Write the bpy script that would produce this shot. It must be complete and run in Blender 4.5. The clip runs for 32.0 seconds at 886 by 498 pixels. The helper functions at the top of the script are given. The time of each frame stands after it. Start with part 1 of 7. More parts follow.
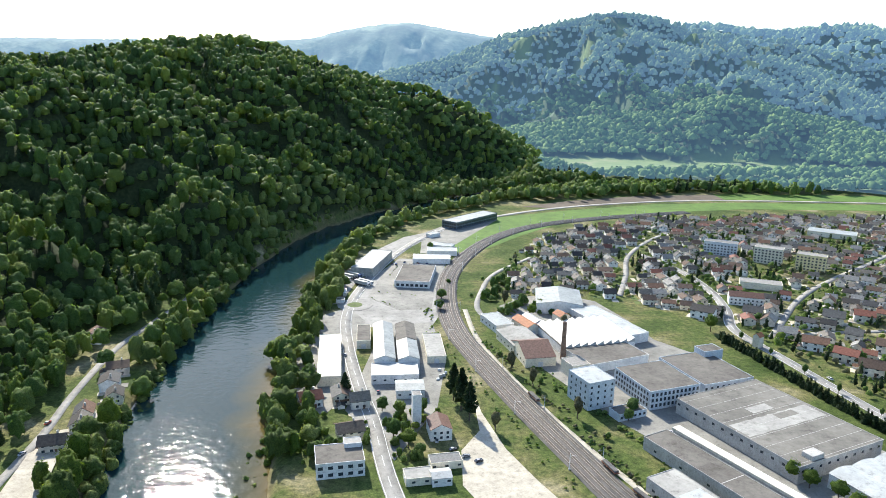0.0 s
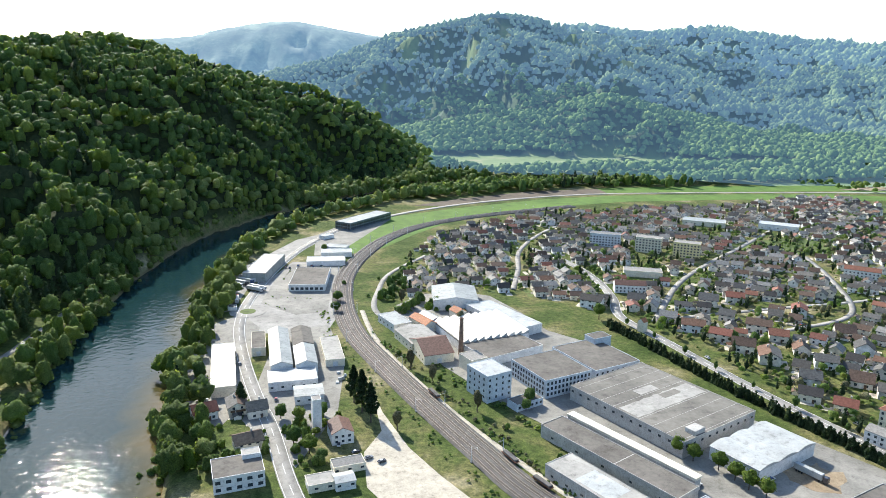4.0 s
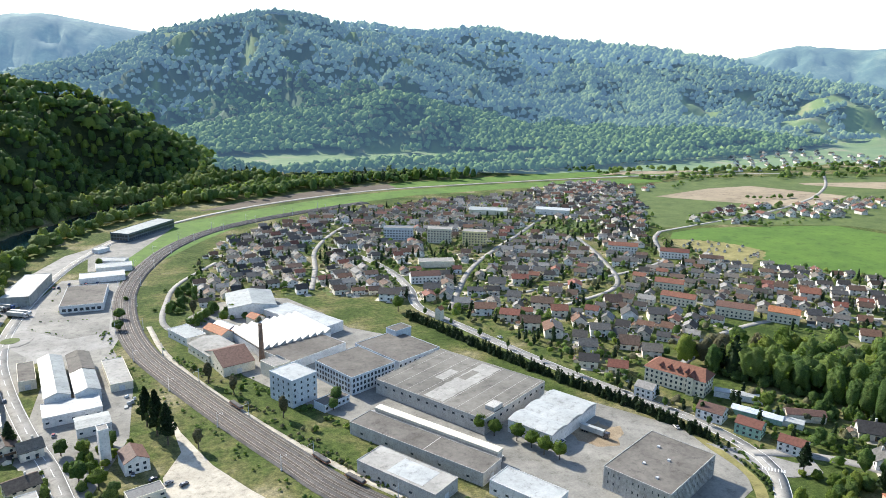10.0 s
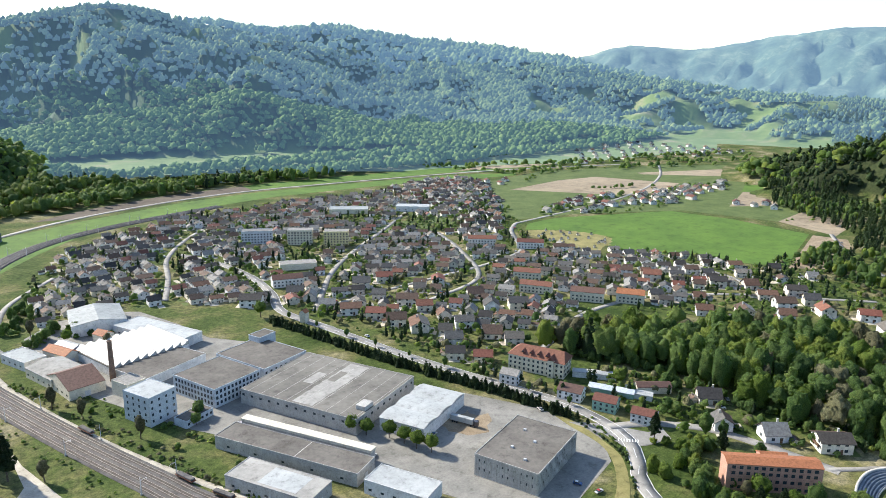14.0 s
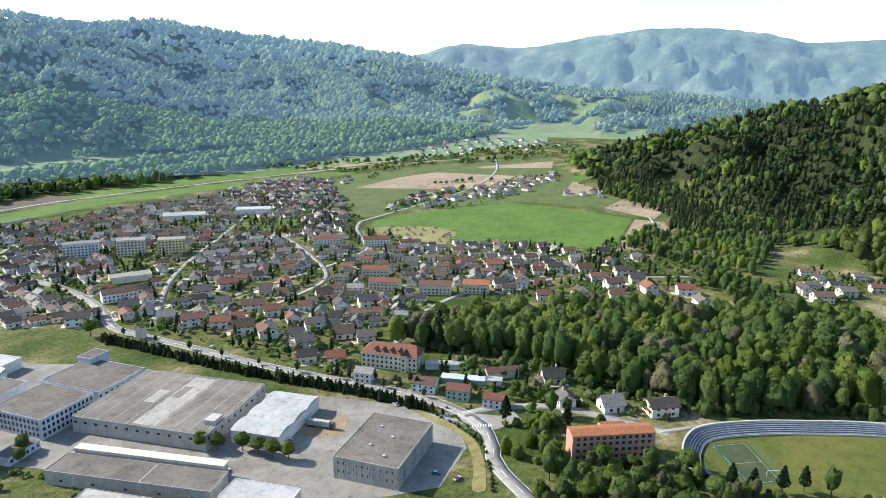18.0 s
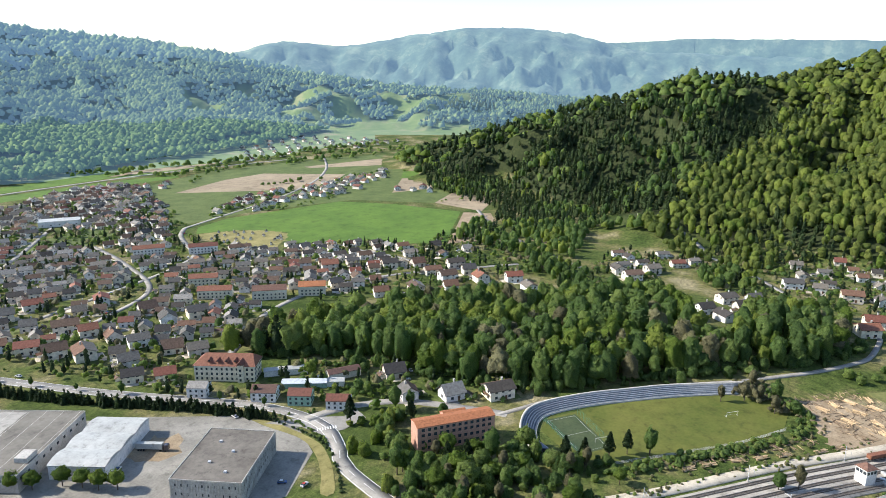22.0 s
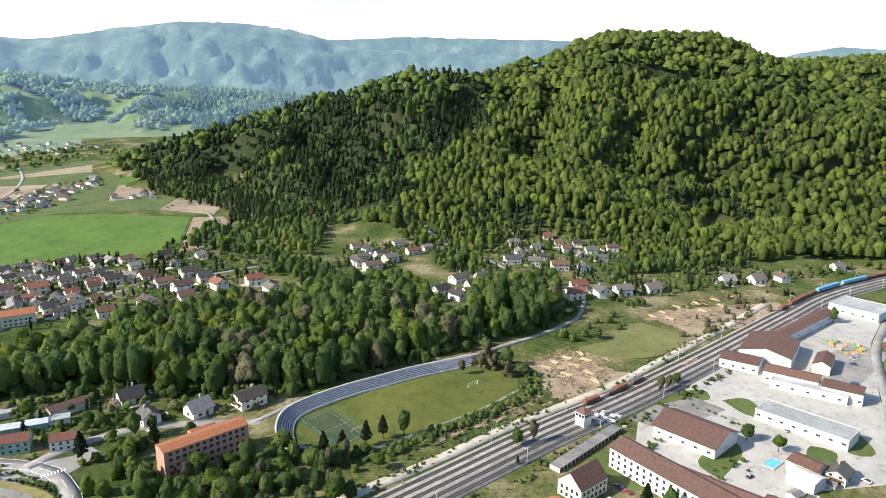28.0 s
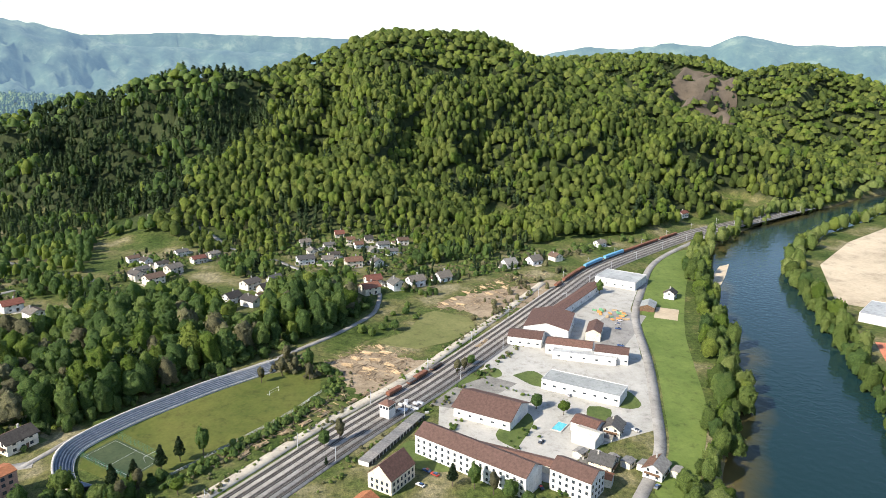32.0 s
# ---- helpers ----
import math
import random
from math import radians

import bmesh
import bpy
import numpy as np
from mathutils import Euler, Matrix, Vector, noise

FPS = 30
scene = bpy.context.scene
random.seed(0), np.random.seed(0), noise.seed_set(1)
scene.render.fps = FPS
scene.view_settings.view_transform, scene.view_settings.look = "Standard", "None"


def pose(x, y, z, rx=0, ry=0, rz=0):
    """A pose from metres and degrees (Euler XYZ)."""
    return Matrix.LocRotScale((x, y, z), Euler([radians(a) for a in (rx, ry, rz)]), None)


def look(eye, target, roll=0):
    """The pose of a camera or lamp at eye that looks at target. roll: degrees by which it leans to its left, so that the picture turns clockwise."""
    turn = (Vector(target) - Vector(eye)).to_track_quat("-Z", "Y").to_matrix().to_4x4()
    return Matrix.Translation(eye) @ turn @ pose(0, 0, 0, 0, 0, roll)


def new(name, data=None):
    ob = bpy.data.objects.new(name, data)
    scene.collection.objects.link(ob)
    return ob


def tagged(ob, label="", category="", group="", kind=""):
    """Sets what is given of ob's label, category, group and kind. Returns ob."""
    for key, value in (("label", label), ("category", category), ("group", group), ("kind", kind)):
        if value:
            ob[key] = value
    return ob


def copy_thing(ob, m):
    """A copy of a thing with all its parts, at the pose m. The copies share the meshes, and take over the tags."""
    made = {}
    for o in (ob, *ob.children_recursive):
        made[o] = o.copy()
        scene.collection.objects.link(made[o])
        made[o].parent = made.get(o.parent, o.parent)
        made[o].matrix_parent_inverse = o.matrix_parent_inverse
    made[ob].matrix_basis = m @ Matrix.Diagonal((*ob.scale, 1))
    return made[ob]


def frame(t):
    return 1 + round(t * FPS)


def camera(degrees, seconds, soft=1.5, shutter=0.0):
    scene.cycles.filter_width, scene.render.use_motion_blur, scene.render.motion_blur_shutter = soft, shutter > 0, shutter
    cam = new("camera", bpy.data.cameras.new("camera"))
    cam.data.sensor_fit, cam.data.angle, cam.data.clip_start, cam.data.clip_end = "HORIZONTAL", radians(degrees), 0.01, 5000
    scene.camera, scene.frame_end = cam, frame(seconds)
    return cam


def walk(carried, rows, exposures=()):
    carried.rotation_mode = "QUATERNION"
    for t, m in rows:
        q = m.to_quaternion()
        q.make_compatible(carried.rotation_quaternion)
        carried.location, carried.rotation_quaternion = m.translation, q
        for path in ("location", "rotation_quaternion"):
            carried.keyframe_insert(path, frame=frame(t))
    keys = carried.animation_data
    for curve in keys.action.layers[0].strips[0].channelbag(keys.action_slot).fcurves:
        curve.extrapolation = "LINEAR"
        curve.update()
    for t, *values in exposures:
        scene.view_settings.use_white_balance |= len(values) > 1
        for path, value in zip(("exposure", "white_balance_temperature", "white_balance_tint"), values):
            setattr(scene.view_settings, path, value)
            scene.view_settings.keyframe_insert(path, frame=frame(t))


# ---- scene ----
# ---- camera: hovers and turns on the spot ----
cam = camera(64.16, 32.0, 0.85)
PATH = [
    (0.0, pose(0, 0, 180, 75.76, -0.97, 0.00)),
    (1.0, pose(0, 0, 180, 75.79, -0.94, -1.99)),
    (2.5, pose(0, 0, 180, 75.83, -0.92, -5.20)),
    (4.5, pose(0, 0, 180, 75.87, -0.91, -10.11)),
    (6.0, pose(0, 0, 180, 75.90, -0.91, -14.42)),
    (7.5, pose(0, 0, 180, 75.91, -0.90, -18.65)),
    (9.0, pose(0, 0, 180, 75.93, -0.88, -22.88)),
    (11.0, pose(0, 0, 180, 75.94, -0.85, -28.62)),
    (13.0, pose(0, 0, 180, 75.95, -0.79, -34.36)),
    (14.5, pose(0, 0, 180, 75.95, -0.74, -38.64)),
    (16.5, pose(0, 0, 180, 75.95, -0.67, -44.83)),
    (18.0, pose(0, 0, 180, 75.94, -0.62, -49.97)),
    (19.0, pose(0, 0, 180, 75.94, -0.59, -53.26)),
    (20.5, pose(0, 0, 180, 75.93, -0.55, -58.30)),
    (22.0, pose(0, 0, 180, 75.92, -0.53, -63.76)),
    (23.5, pose(0, 0, 180, 75.90, -0.51, -69.01)),
    (25.0, pose(0, 0, 180, 75.89, -0.50, -74.07)),
    (25.5, pose(0, 0, 180, 75.88, -0.50, -75.81)),
    (27.5, pose(0, 0, 180, 75.86, -0.50, -83.21)),
    (28.5, pose(0, 0, 180, 75.84, -0.49, -87.38)),
    (30.0, pose(0, 0, 180, 75.83, -0.47, -93.73)),
    (31.0, pose(0, 0, 180, 75.82, -0.44, -98.07)),
    (32.0, pose(0, 0, 180, 75.81, -0.40, -102.51)),
]
LIGHTING = [(0.0, 1.02, 6200, 9), (6.0, 0.97, 6250, 9), (11.0, 0.88, 6250, 10), (19.0, 0.80, 6300, 11), (27.0, 0.77, 6450, 12), (32.0, 0.75, 6550, 12)]
walk(cam, PATH, LIGHTING)

# ---- world, sun, exposure ----
SUN_AZ, SUN_EL = -22.0, 34.5
world = bpy.data.worlds.new("sky")
scene.world = world
world.use_nodes = True
wn = world.node_tree
sky = wn.nodes.new("ShaderNodeTexSky")
sky.sky_type = "NISHITA"
sky.sun_disc = False
sky.sun_elevation = radians(SUN_EL)
sky.sun_rotation = radians(SUN_AZ)
sky.air_density, sky.dust_density, sky.ozone_density = 1.0, 0.6, 1.5
wn.links.new(sky.outputs[0], wn.nodes["Background"].inputs[0])
wn.nodes["Background"].inputs[1].default_value = 0.15
sun = new("sun", bpy.data.lights.new("sun", "SUN"))
sun.data.energy, sun.data.angle, sun.data.color = 4.9, radians(0.6), (1.0, 0.935, 0.81)
a, e = radians(SUN_AZ), radians(SUN_EL)
sun.matrix_world = look((500 * math.sin(a), 500 * math.cos(a), 400), (500 * math.sin(a) - math.sin(a) * math.cos(e), 500 * math.cos(a) - math.cos(a) * math.cos(e), 400 - math.sin(e)))


# ---- materials ----
def nodes_of(name):
    m = bpy.data.materials.new(name)
    m.use_nodes = True
    return m, m.node_tree, m.node_tree.nodes["Principled BSDF"]


def add(nt, kind, **values):
    n = nt.nodes.new(kind)
    for key, v in values.items():
        n.inputs[key.replace("_", " ")].default_value = v
    return n


def noise_at(nt, scale, detail=4.0, rough=0.6, coords="Object"):
    tc = nt.nodes.new("ShaderNodeTexCoord") if coords == "Object" else nt.nodes.new("ShaderNodeNewGeometry")
    n = add(nt, "ShaderNodeTexNoise", Scale=scale, Detail=detail, Roughness=rough)
    nt.links.new(tc.outputs["Object" if coords == "Object" else "Position"], n.inputs["Vector"])
    return n


def ramp(nt, fac, *stops):
    r = nt.nodes.new("ShaderNodeValToRGB")
    el = r.color_ramp.elements
    while len(el) < len(stops):
        el.new(0.5)
    for s, (p, c) in zip(el, stops):
        s.position, s.color = p, (*c, 1)
    nt.links.new(fac, r.inputs[0])
    return r.outputs[0]


def mix(nt, fac, a, b, blend="MIX"):
    m = nt.nodes.new("ShaderNodeMix")
    m.data_type, m.blend_type = "RGBA", blend
    for sock, v in ((m.inputs[0], fac), (m.inputs[6], a), (m.inputs[7], b)):
        if isinstance(v, (int, float)):
            sock.default_value = v
        elif isinstance(v, tuple):
            sock.default_value = (*v, 1)
        else:
            nt.links.new(v, sock)
    return m.outputs[2]


def bump(nt, bsdf, height, strength=0.4, distance=0.1):
    b = add(nt, "ShaderNodeBump", Strength=strength, Distance=distance)
    nt.links.new(height, b.inputs["Height"])
    nt.links.new(b.outputs[0], bsdf.inputs["Normal"])


def surface(name, dark, light, scale=0.6, fine=6.0, rough=0.8, relief=0.3, metal=0.0, vary=0.0, spec=0.3):
    """Two scales of noise between two tones, fine relief, and a shift of tone from object to object."""
    m, nt, b = nodes_of(name)
    n1, n2 = noise_at(nt, scale, coords="World"), noise_at(nt, fine, 3.0, coords="World")
    f = nt.nodes.new("ShaderNodeMath")
    f.operation = "MULTIPLY_ADD"
    nt.links.new(n2.outputs[0], f.inputs[0])
    f.inputs[1].default_value = 0.45
    nt.links.new(n1.outputs[0], f.inputs[2])
    col = ramp(nt, f.outputs[0], (0.5, dark), (0.95, light))
    n3 = noise_at(nt, scale * 4.5, 7.0, 0.72, coords="World")
    col = mix(nt, 1.0, col, ramp(nt, n3.outputs[0], (0.32, (0.58, 0.57, 0.56)), (0.46, (0.95, 0.95, 0.94)), (0.7, (1.12, 1.11, 1.10))), "MULTIPLY")
    if vary:
        info = nt.nodes.new("ShaderNodeObjectInfo")
        v = nt.nodes.new("ShaderNodeMapRange")
        v.inputs["To Min"].default_value, v.inputs["To Max"].default_value = 1 - vary, 1 + vary
        nt.links.new(info.outputs["Random"], v.inputs["Value"])
        hsv = nt.nodes.new("ShaderNodeHueSaturation")
        nt.links.new(v.outputs[0], hsv.inputs["Value"])
        nt.links.new(col, hsv.inputs["Color"])
        col = hsv.outputs[0]
    nt.links.new(col, b.inputs["Base Color"])
    b.inputs["Roughness"].default_value, b.inputs["Metallic"].default_value = rough, metal
    b.inputs["Specular IOR Level"].default_value = spec
    if relief:
        bump(nt, b, n2.outputs[0], relief, 0.06)
    return m


def palette(name, *colours, rough=0.8, scale=0.8, spec=0.3, fine=5.0, by_island=False):
    """One of several colours for each object, worn and stained."""
    m, nt, b = nodes_of(name)
    info = nt.nodes.new("ShaderNodeObjectInfo")
    r = nt.nodes.new("ShaderNodeValToRGB")
    r.color_ramp.interpolation = "CONSTANT"
    el = r.color_ramp.elements
    while len(el) < len(colours):
        el.new(0.5)
    for k, c in enumerate(colours):
        el[k].position, el[k].color = k / len(colours), (*c, 1)
    if by_island:
        nt.links.new(nt.nodes.new("ShaderNodeNewGeometry").outputs["Random Per Island"], r.inputs[0])
    else:
        nt.links.new(info.outputs["Random"], r.inputs[0])
    n1, n2 = noise_at(nt, scale, coords="World"), noise_at(nt, fine, 3.0, coords="World")
    wear = ramp(nt, n1.outputs[0], (0.3, (0.62, 0.60, 0.57)), (0.7, (1.12, 1.1, 1.08)))
    col = mix(nt, 1.0, r.outputs[0], wear, "MULTIPLY")
    nt.links.new(col, b.inputs["Base Color"])
    b.inputs["Roughness"].default_value = rough
    b.inputs["Specular IOR Level"].default_value = spec
    bump(nt, b, n2.outputs[0], 0.3, 0.05)
    return m


def foliage(name, dark, mid, light, scale=0.35, through_leaf=0.35):
    """Leaves: tone by tree (attribute tint), by clump and by leaf, with light passing through."""
    m, nt, b = nodes_of(name)
    at = nt.nodes.new("ShaderNodeAttribute")
    at.attribute_name = "tint"
    geo = nt.nodes.new("ShaderNodeNewGeometry")
    info = nt.nodes.new("ShaderNodeObjectInfo")
    n = noise_at(nt, scale, 5.0, 0.7, coords="World")
    fine = noise_at(nt, 1.5, 4.0, 0.75, coords="World")
    bump(nt, b, fine.outputs[0], 1.0, 1.1)
    s = nt.nodes.new("ShaderNodeMath")
    s.operation = "MULTIPLY_ADD"
    nt.links.new(geo.outputs["Random Per Island"], s.inputs[0])
    s.inputs[1].default_value = 0.15
    nt.links.new(at.outputs["Fac"], s.inputs[2])
    s2 = nt.nodes.new("ShaderNodeMath")
    s2.operation = "MULTIPLY_ADD"
    nt.links.new(n.outputs[0], s2.inputs[0])
    s2.inputs[1].default_value = 0.56
    nt.links.new(s.outputs[0], s2.inputs[2])
    s3 = nt.nodes.new("ShaderNodeMath")
    s3.operation = "MULTIPLY_ADD"
    nt.links.new(info.outputs["Random"], s3.inputs[0])
    s3.inputs[1].default_value = 0.25
    nt.links.new(s2.outputs[0], s3.inputs[2])
    col = ramp(nt, s3.outputs[0], (0.28, dark), (0.75, mid), (1.0, light))
    col = mix(nt, 1.0, col, ramp(nt, fine.outputs[0], (0.36, (0.58, 0.60, 0.58)), (0.5, (1.05, 1.05, 1.05)), (0.66, (1.65, 1.6, 1.45))), "MULTIPLY")
    nt.links.new(col, b.inputs["Base Color"])
    b.inputs["Roughness"].default_value = 0.6
    b.inputs["Specular IOR Level"].default_value = 0.08
    tr = nt.nodes.new("ShaderNodeBsdfTranslucent")
    warm = mix(nt, 1.0, col, (1.25, 1.3, 0.5), "MULTIPLY")
    nt.links.new(warm, tr.inputs[0])
    ms = nt.nodes.new("ShaderNodeMixShader")
    ms.inputs[0].default_value = through_leaf
    nt.links.new(b.outputs[0], ms.inputs[1])
    nt.links.new(tr.outputs[0], ms.inputs[2])
    nt.links.new(ms.outputs[0], nt.nodes["Material Output"].inputs[0])
    return m


LEAF = foliage("broad_leaves", (0.050, 0.088, 0.034), (0.108, 0.172, 0.055), (0.180, 0.240, 0.075), through_leaf=0.5)
LEAF_OLIVE = foliage("olive_leaves", (0.050, 0.074, 0.022), (0.104, 0.140, 0.036), (0.175, 0.205, 0.054), through_leaf=0.42)
LEAF_FRESH = foliage("fresh_leaves", (0.050, 0.085, 0.018), (0.105, 0.160, 0.030), (0.180, 0.225, 0.050), through_leaf=0.42)
NEEDLE = foliage("needles", (0.014, 0.027, 0.014), (0.030, 0.050, 0.023), (0.056, 0.084, 0.034), through_leaf=0.2)
WILLOW = foliage("willow_leaves", (0.070, 0.105, 0.030), (0.130, 0.180, 0.050), (0.200, 0.240, 0.080), through_leaf=0.4)
BARE = foliage("budding_twigs", (0.075, 0.070, 0.045), (0.125, 0.120, 0.068), (0.180, 0.175, 0.095), through_leaf=0.3)
BARK = surface("bark", (0.05, 0.04, 0.03), (0.14, 0.11, 0.08), 2.0, 9.0, 0.9, 0.6)
ASPHALT = surface("asphalt", (0.195, 0.185, 0.168), (0.33, 0.314, 0.285), 0.05, 1.5, 0.85, 0.1)
CONCRETE_YARD = surface("yard_concrete", (0.15, 0.142, 0.125), (0.29, 0.275, 0.24), 0.045, 0.9, 0.85, 0.1)
YARD_PALE = surface("pale_yard", (0.33, 0.315, 0.275), (0.45, 0.43, 0.385), 0.03, 0.9, 0.9, 0.1)
ROOF_TAN = surface("gravelled_roof", (0.12, 0.111, 0.096), (0.22, 0.204, 0.175), 0.035, 0.5, 0.9, 0.2)
GRAVEL = surface("gravel", (0.33, 0.295, 0.235), (0.54, 0.485, 0.39), 0.08, 1.2, 0.95, 0.3)
DRY = surface("dry_grass", (0.15, 0.14, 0.045), (0.29, 0.25, 0.10), 0.06, 0.8, 0.95, 0.3)
DIRT = surface("bare_earth", (0.19, 0.138, 0.085), (0.36, 0.285, 0.19), 0.08, 1.0, 0.95, 0.4)
BALLAST = surface("ballast", (0.085, 0.078, 0.073), (0.165, 0.152, 0.142), 0.12, 2.5, 0.95, 0.5)
BALLAST_NEW = surface("new_ballast", (0.22, 0.202, 0.178), (0.40, 0.372, 0.33), 0.12, 2.5, 0.95, 0.5)
RAIL = surface("rail_steel", (0.16, 0.13, 0.11), (0.34, 0.31, 0.28), 0.5, 5.0, 0.45, 0.1, 0.6)
SLEEPER = surface("sleeper", (0.06, 0.05, 0.042), (0.13, 0.112, 0.095), 1.0, 6.0, 0.9, 0.3)
WHITE_LINE = surface("road_paint", (0.62, 0.62, 0.60), (0.82, 0.82, 0.80), 0.4, 4.0, 0.7, 0.0)
MEADOW = surface("meadow", (0.056, 0.112, 0.012), (0.104, 0.182, 0.022), 0.02, 0.35, 0.9, 0.3)
LAWN = surface("lawn", (0.055, 0.086, 0.018), (0.118, 0.148, 0.040), 0.04, 0.5, 0.9, 0.3)
PITCH = surface("football_turf", (0.058, 0.082, 0.010), (0.125, 0.126, 0.026), 0.025, 0.5, 0.9, 0.2)
RIVER_LAWN = surface("riverside_grass", (0.080, 0.122, 0.022), (0.145, 0.190, 0.042), 0.04, 0.5, 0.9, 0.3)
PRACTICE_TURF = surface("worn_turf", (0.105, 0.118, 0.032), (0.185, 0.180, 0.066), 0.03, 0.5, 0.9, 0.2)
SOIL = surface("ploughed_soil", (0.21, 0.165, 0.11), (0.36, 0.29, 0.195), 0.015, 0.4, 0.95, 0.4)
SOIL_DARK = surface("dark_ploughed_soil", (0.078, 0.061, 0.044), (0.130, 0.104, 0.077), 0.015, 0.4, 0.95, 0.4)
SAND = surface("sandy_field", (0.40, 0.32, 0.22), (0.58, 0.48, 0.34), 0.01, 0.3, 0.95, 0.3)
ROOF_TONES = ((0.062, 0.058, 0.055), (0.105, 0.097, 0.086), (0.145, 0.100, 0.075), (0.085, 0.084, 0.082), (0.165, 0.150, 0.128), (0.125, 0.122, 0.114), (0.165, 0.098, 0.068), (0.070, 0.063, 0.056), (0.25, 0.243, 0.225), (0.115, 0.080, 0.060))
ROOF_TILE = palette("roof_tiles", *ROOF_TONES, rough=0.75, spec=0.15)
ROOF_RED = palette("red_tiles", (0.205, 0.078, 0.052), (0.165, 0.068, 0.048), (0.225, 0.098, 0.062), rough=0.75)
ROOF_ORANGE = palette("orange_tiles", (0.38, 0.155, 0.07), (0.34, 0.135, 0.062), rough=0.75)
ROOF_BROWN = palette("brown_tiles", (0.14, 0.075, 0.055), (0.17, 0.095, 0.07), (0.12, 0.07, 0.055), rough=0.7)
ROOF_GREY = palette("fibre_cement", (0.22, 0.215, 0.205), (0.27, 0.26, 0.24), (0.18, 0.18, 0.175), rough=0.85)
RENDER = palette("rendered_wall", (0.80, 0.79, 0.76), (0.78, 0.73, 0.62), (0.72, 0.68, 0.60), (0.81, 0.80, 0.78), (0.70, 0.64, 0.53), (0.79, 0.72, 0.58), (0.76, 0.76, 0.77), (0.66, 0.60, 0.53), scale=0.3)
ROOF_MANY = palette("roof_tiles_far", *ROOF_TONES, (0.20, 0.185, 0.16), rough=0.8, spec=0.12, by_island=True)
WALL_MANY = palette("rendered_wall_far", (0.80, 0.79, 0.76), (0.78, 0.73, 0.63), (0.81, 0.80, 0.78), (0.72, 0.68, 0.60), (0.79, 0.75, 0.69), by_island=True, scale=0.3)
WHITE_WALL = surface("white_wall", (0.55, 0.54, 0.52), (0.72, 0.71, 0.69), 0.15, 1.5, 0.8, 0.15, vary=0.05)
BLUE_WALL = surface("pale_blue_wall", (0.40, 0.44, 0.48), (0.56, 0.60, 0.63), 0.2, 1.5, 0.8, 0.15)
YELLOW_WALL = surface("yellow_wall", (0.62, 0.52, 0.26), (0.76, 0.66, 0.40), 0.2, 1.5, 0.8, 0.1)
CREAM_WALL = surface("cream_wall", (0.58, 0.52, 0.40), (0.72, 0.66, 0.54), 0.2, 1.5, 0.8, 0.1)
GREEN_WALL = surface("green_wall", (0.22, 0.36, 0.29), (0.32, 0.46, 0.38), 0.3, 2.0, 0.8, 0.1)
PINK_WALL = surface("brick_red_wall", (0.40, 0.22, 0.16), (0.52, 0.31, 0.23), 0.3, 2.0, 0.85, 0.2)
CONCRETE = surface("raw_concrete", (0.33, 0.315, 0.29), (0.50, 0.48, 0.44), 0.25, 1.8, 0.85, 0.3, vary=0.06)
BITUMEN = surface("bitumen_roof", (0.085, 0.075, 0.064), (0.175, 0.158, 0.136), 0.05, 0.5, 0.9, 0.15)
BITUMEN_PALE = surface("weathered_roof", (0.25, 0.238, 0.215), (0.40, 0.382, 0.345), 0.05, 0.5, 0.9, 0.15)
WHITE_SHEET = surface("white_sheet_roof", (0.31, 0.315, 0.30), (0.46, 0.465, 0.445), 0.06, 0.8, 0.5, 0.05)
GREY_SHEET = surface("grey_sheet_roof", (0.23, 0.24, 0.225), (0.36, 0.365, 0.34), 0.08, 0.8, 0.5, 0.08)
STEEL = surface("painted_steel", (0.40, 0.41, 0.42), (0.60, 0.61, 0.62), 0.4, 4.0, 0.5, 0.0)
RUST = surface("rusty_steel", (0.12, 0.05, 0.03), (0.28, 0.12, 0.07), 0.6, 4.0, 0.7, 0.2)
TINTED = surface("tinted_facade", (0.05, 0.07, 0.09), (0.12, 0.15, 0.18), 0.2, 2.0, 0.25, 0.0, spec=0.6)
DARK = surface("dark_opening", (0.015, 0.015, 0.016), (0.04, 0.04, 0.042), 1.0, 4.0, 0.5, 0.0)
BRICK = surface("chimney_brick", (0.13, 0.085, 0.062), (0.25, 0.17, 0.125), 0.6, 5.0, 0.9, 0.4)
TIMBER = surface("sawn_timber", (0.32, 0.22, 0.12), (0.58, 0.44, 0.27), 0.8, 5.0, 0.85, 0.3, vary=0.15)
OLD_WOOD = surface("weathered_wood", (0.12, 0.085, 0.055), (0.26, 0.19, 0.13), 0.7, 5.0, 0.9, 0.3, vary=0.2)
TRACK_RED = surface("clay_court", (0.46, 0.15, 0.08), (0.60, 0.22, 0.12), 0.1, 1.0, 0.9, 0.1)
COURT_GREEN = surface("green_court", (0.034, 0.056, 0.024), (0.068, 0.088, 0.04), 0.08, 1.0, 0.9, 0.1)
PAINT = palette("car_paint", (0.62, 0.62, 0.62), (0.72, 0.72, 0.71), (0.06, 0.06, 0.07), (0.25, 0.26, 0.28), (0.40, 0.05, 0.04), (0.05, 0.10, 0.24), (0.5, 0.5, 0.52), rough=0.25, spec=0.6)
GLASS, gnt, gb = nodes_of("window_glass")
gb.inputs["Base Color"].default_value = (0.035, 0.045, 0.055, 1)
gb.inputs["Roughness"].default_value = 0.08
gb.inputs["Specular IOR Level"].default_value = 0.7
BLUE_TARP = surface("blue_sheet", (0.10, 0.30, 0.48), (0.18, 0.42, 0.60), 0.4, 3.0, 0.5, 0.0)
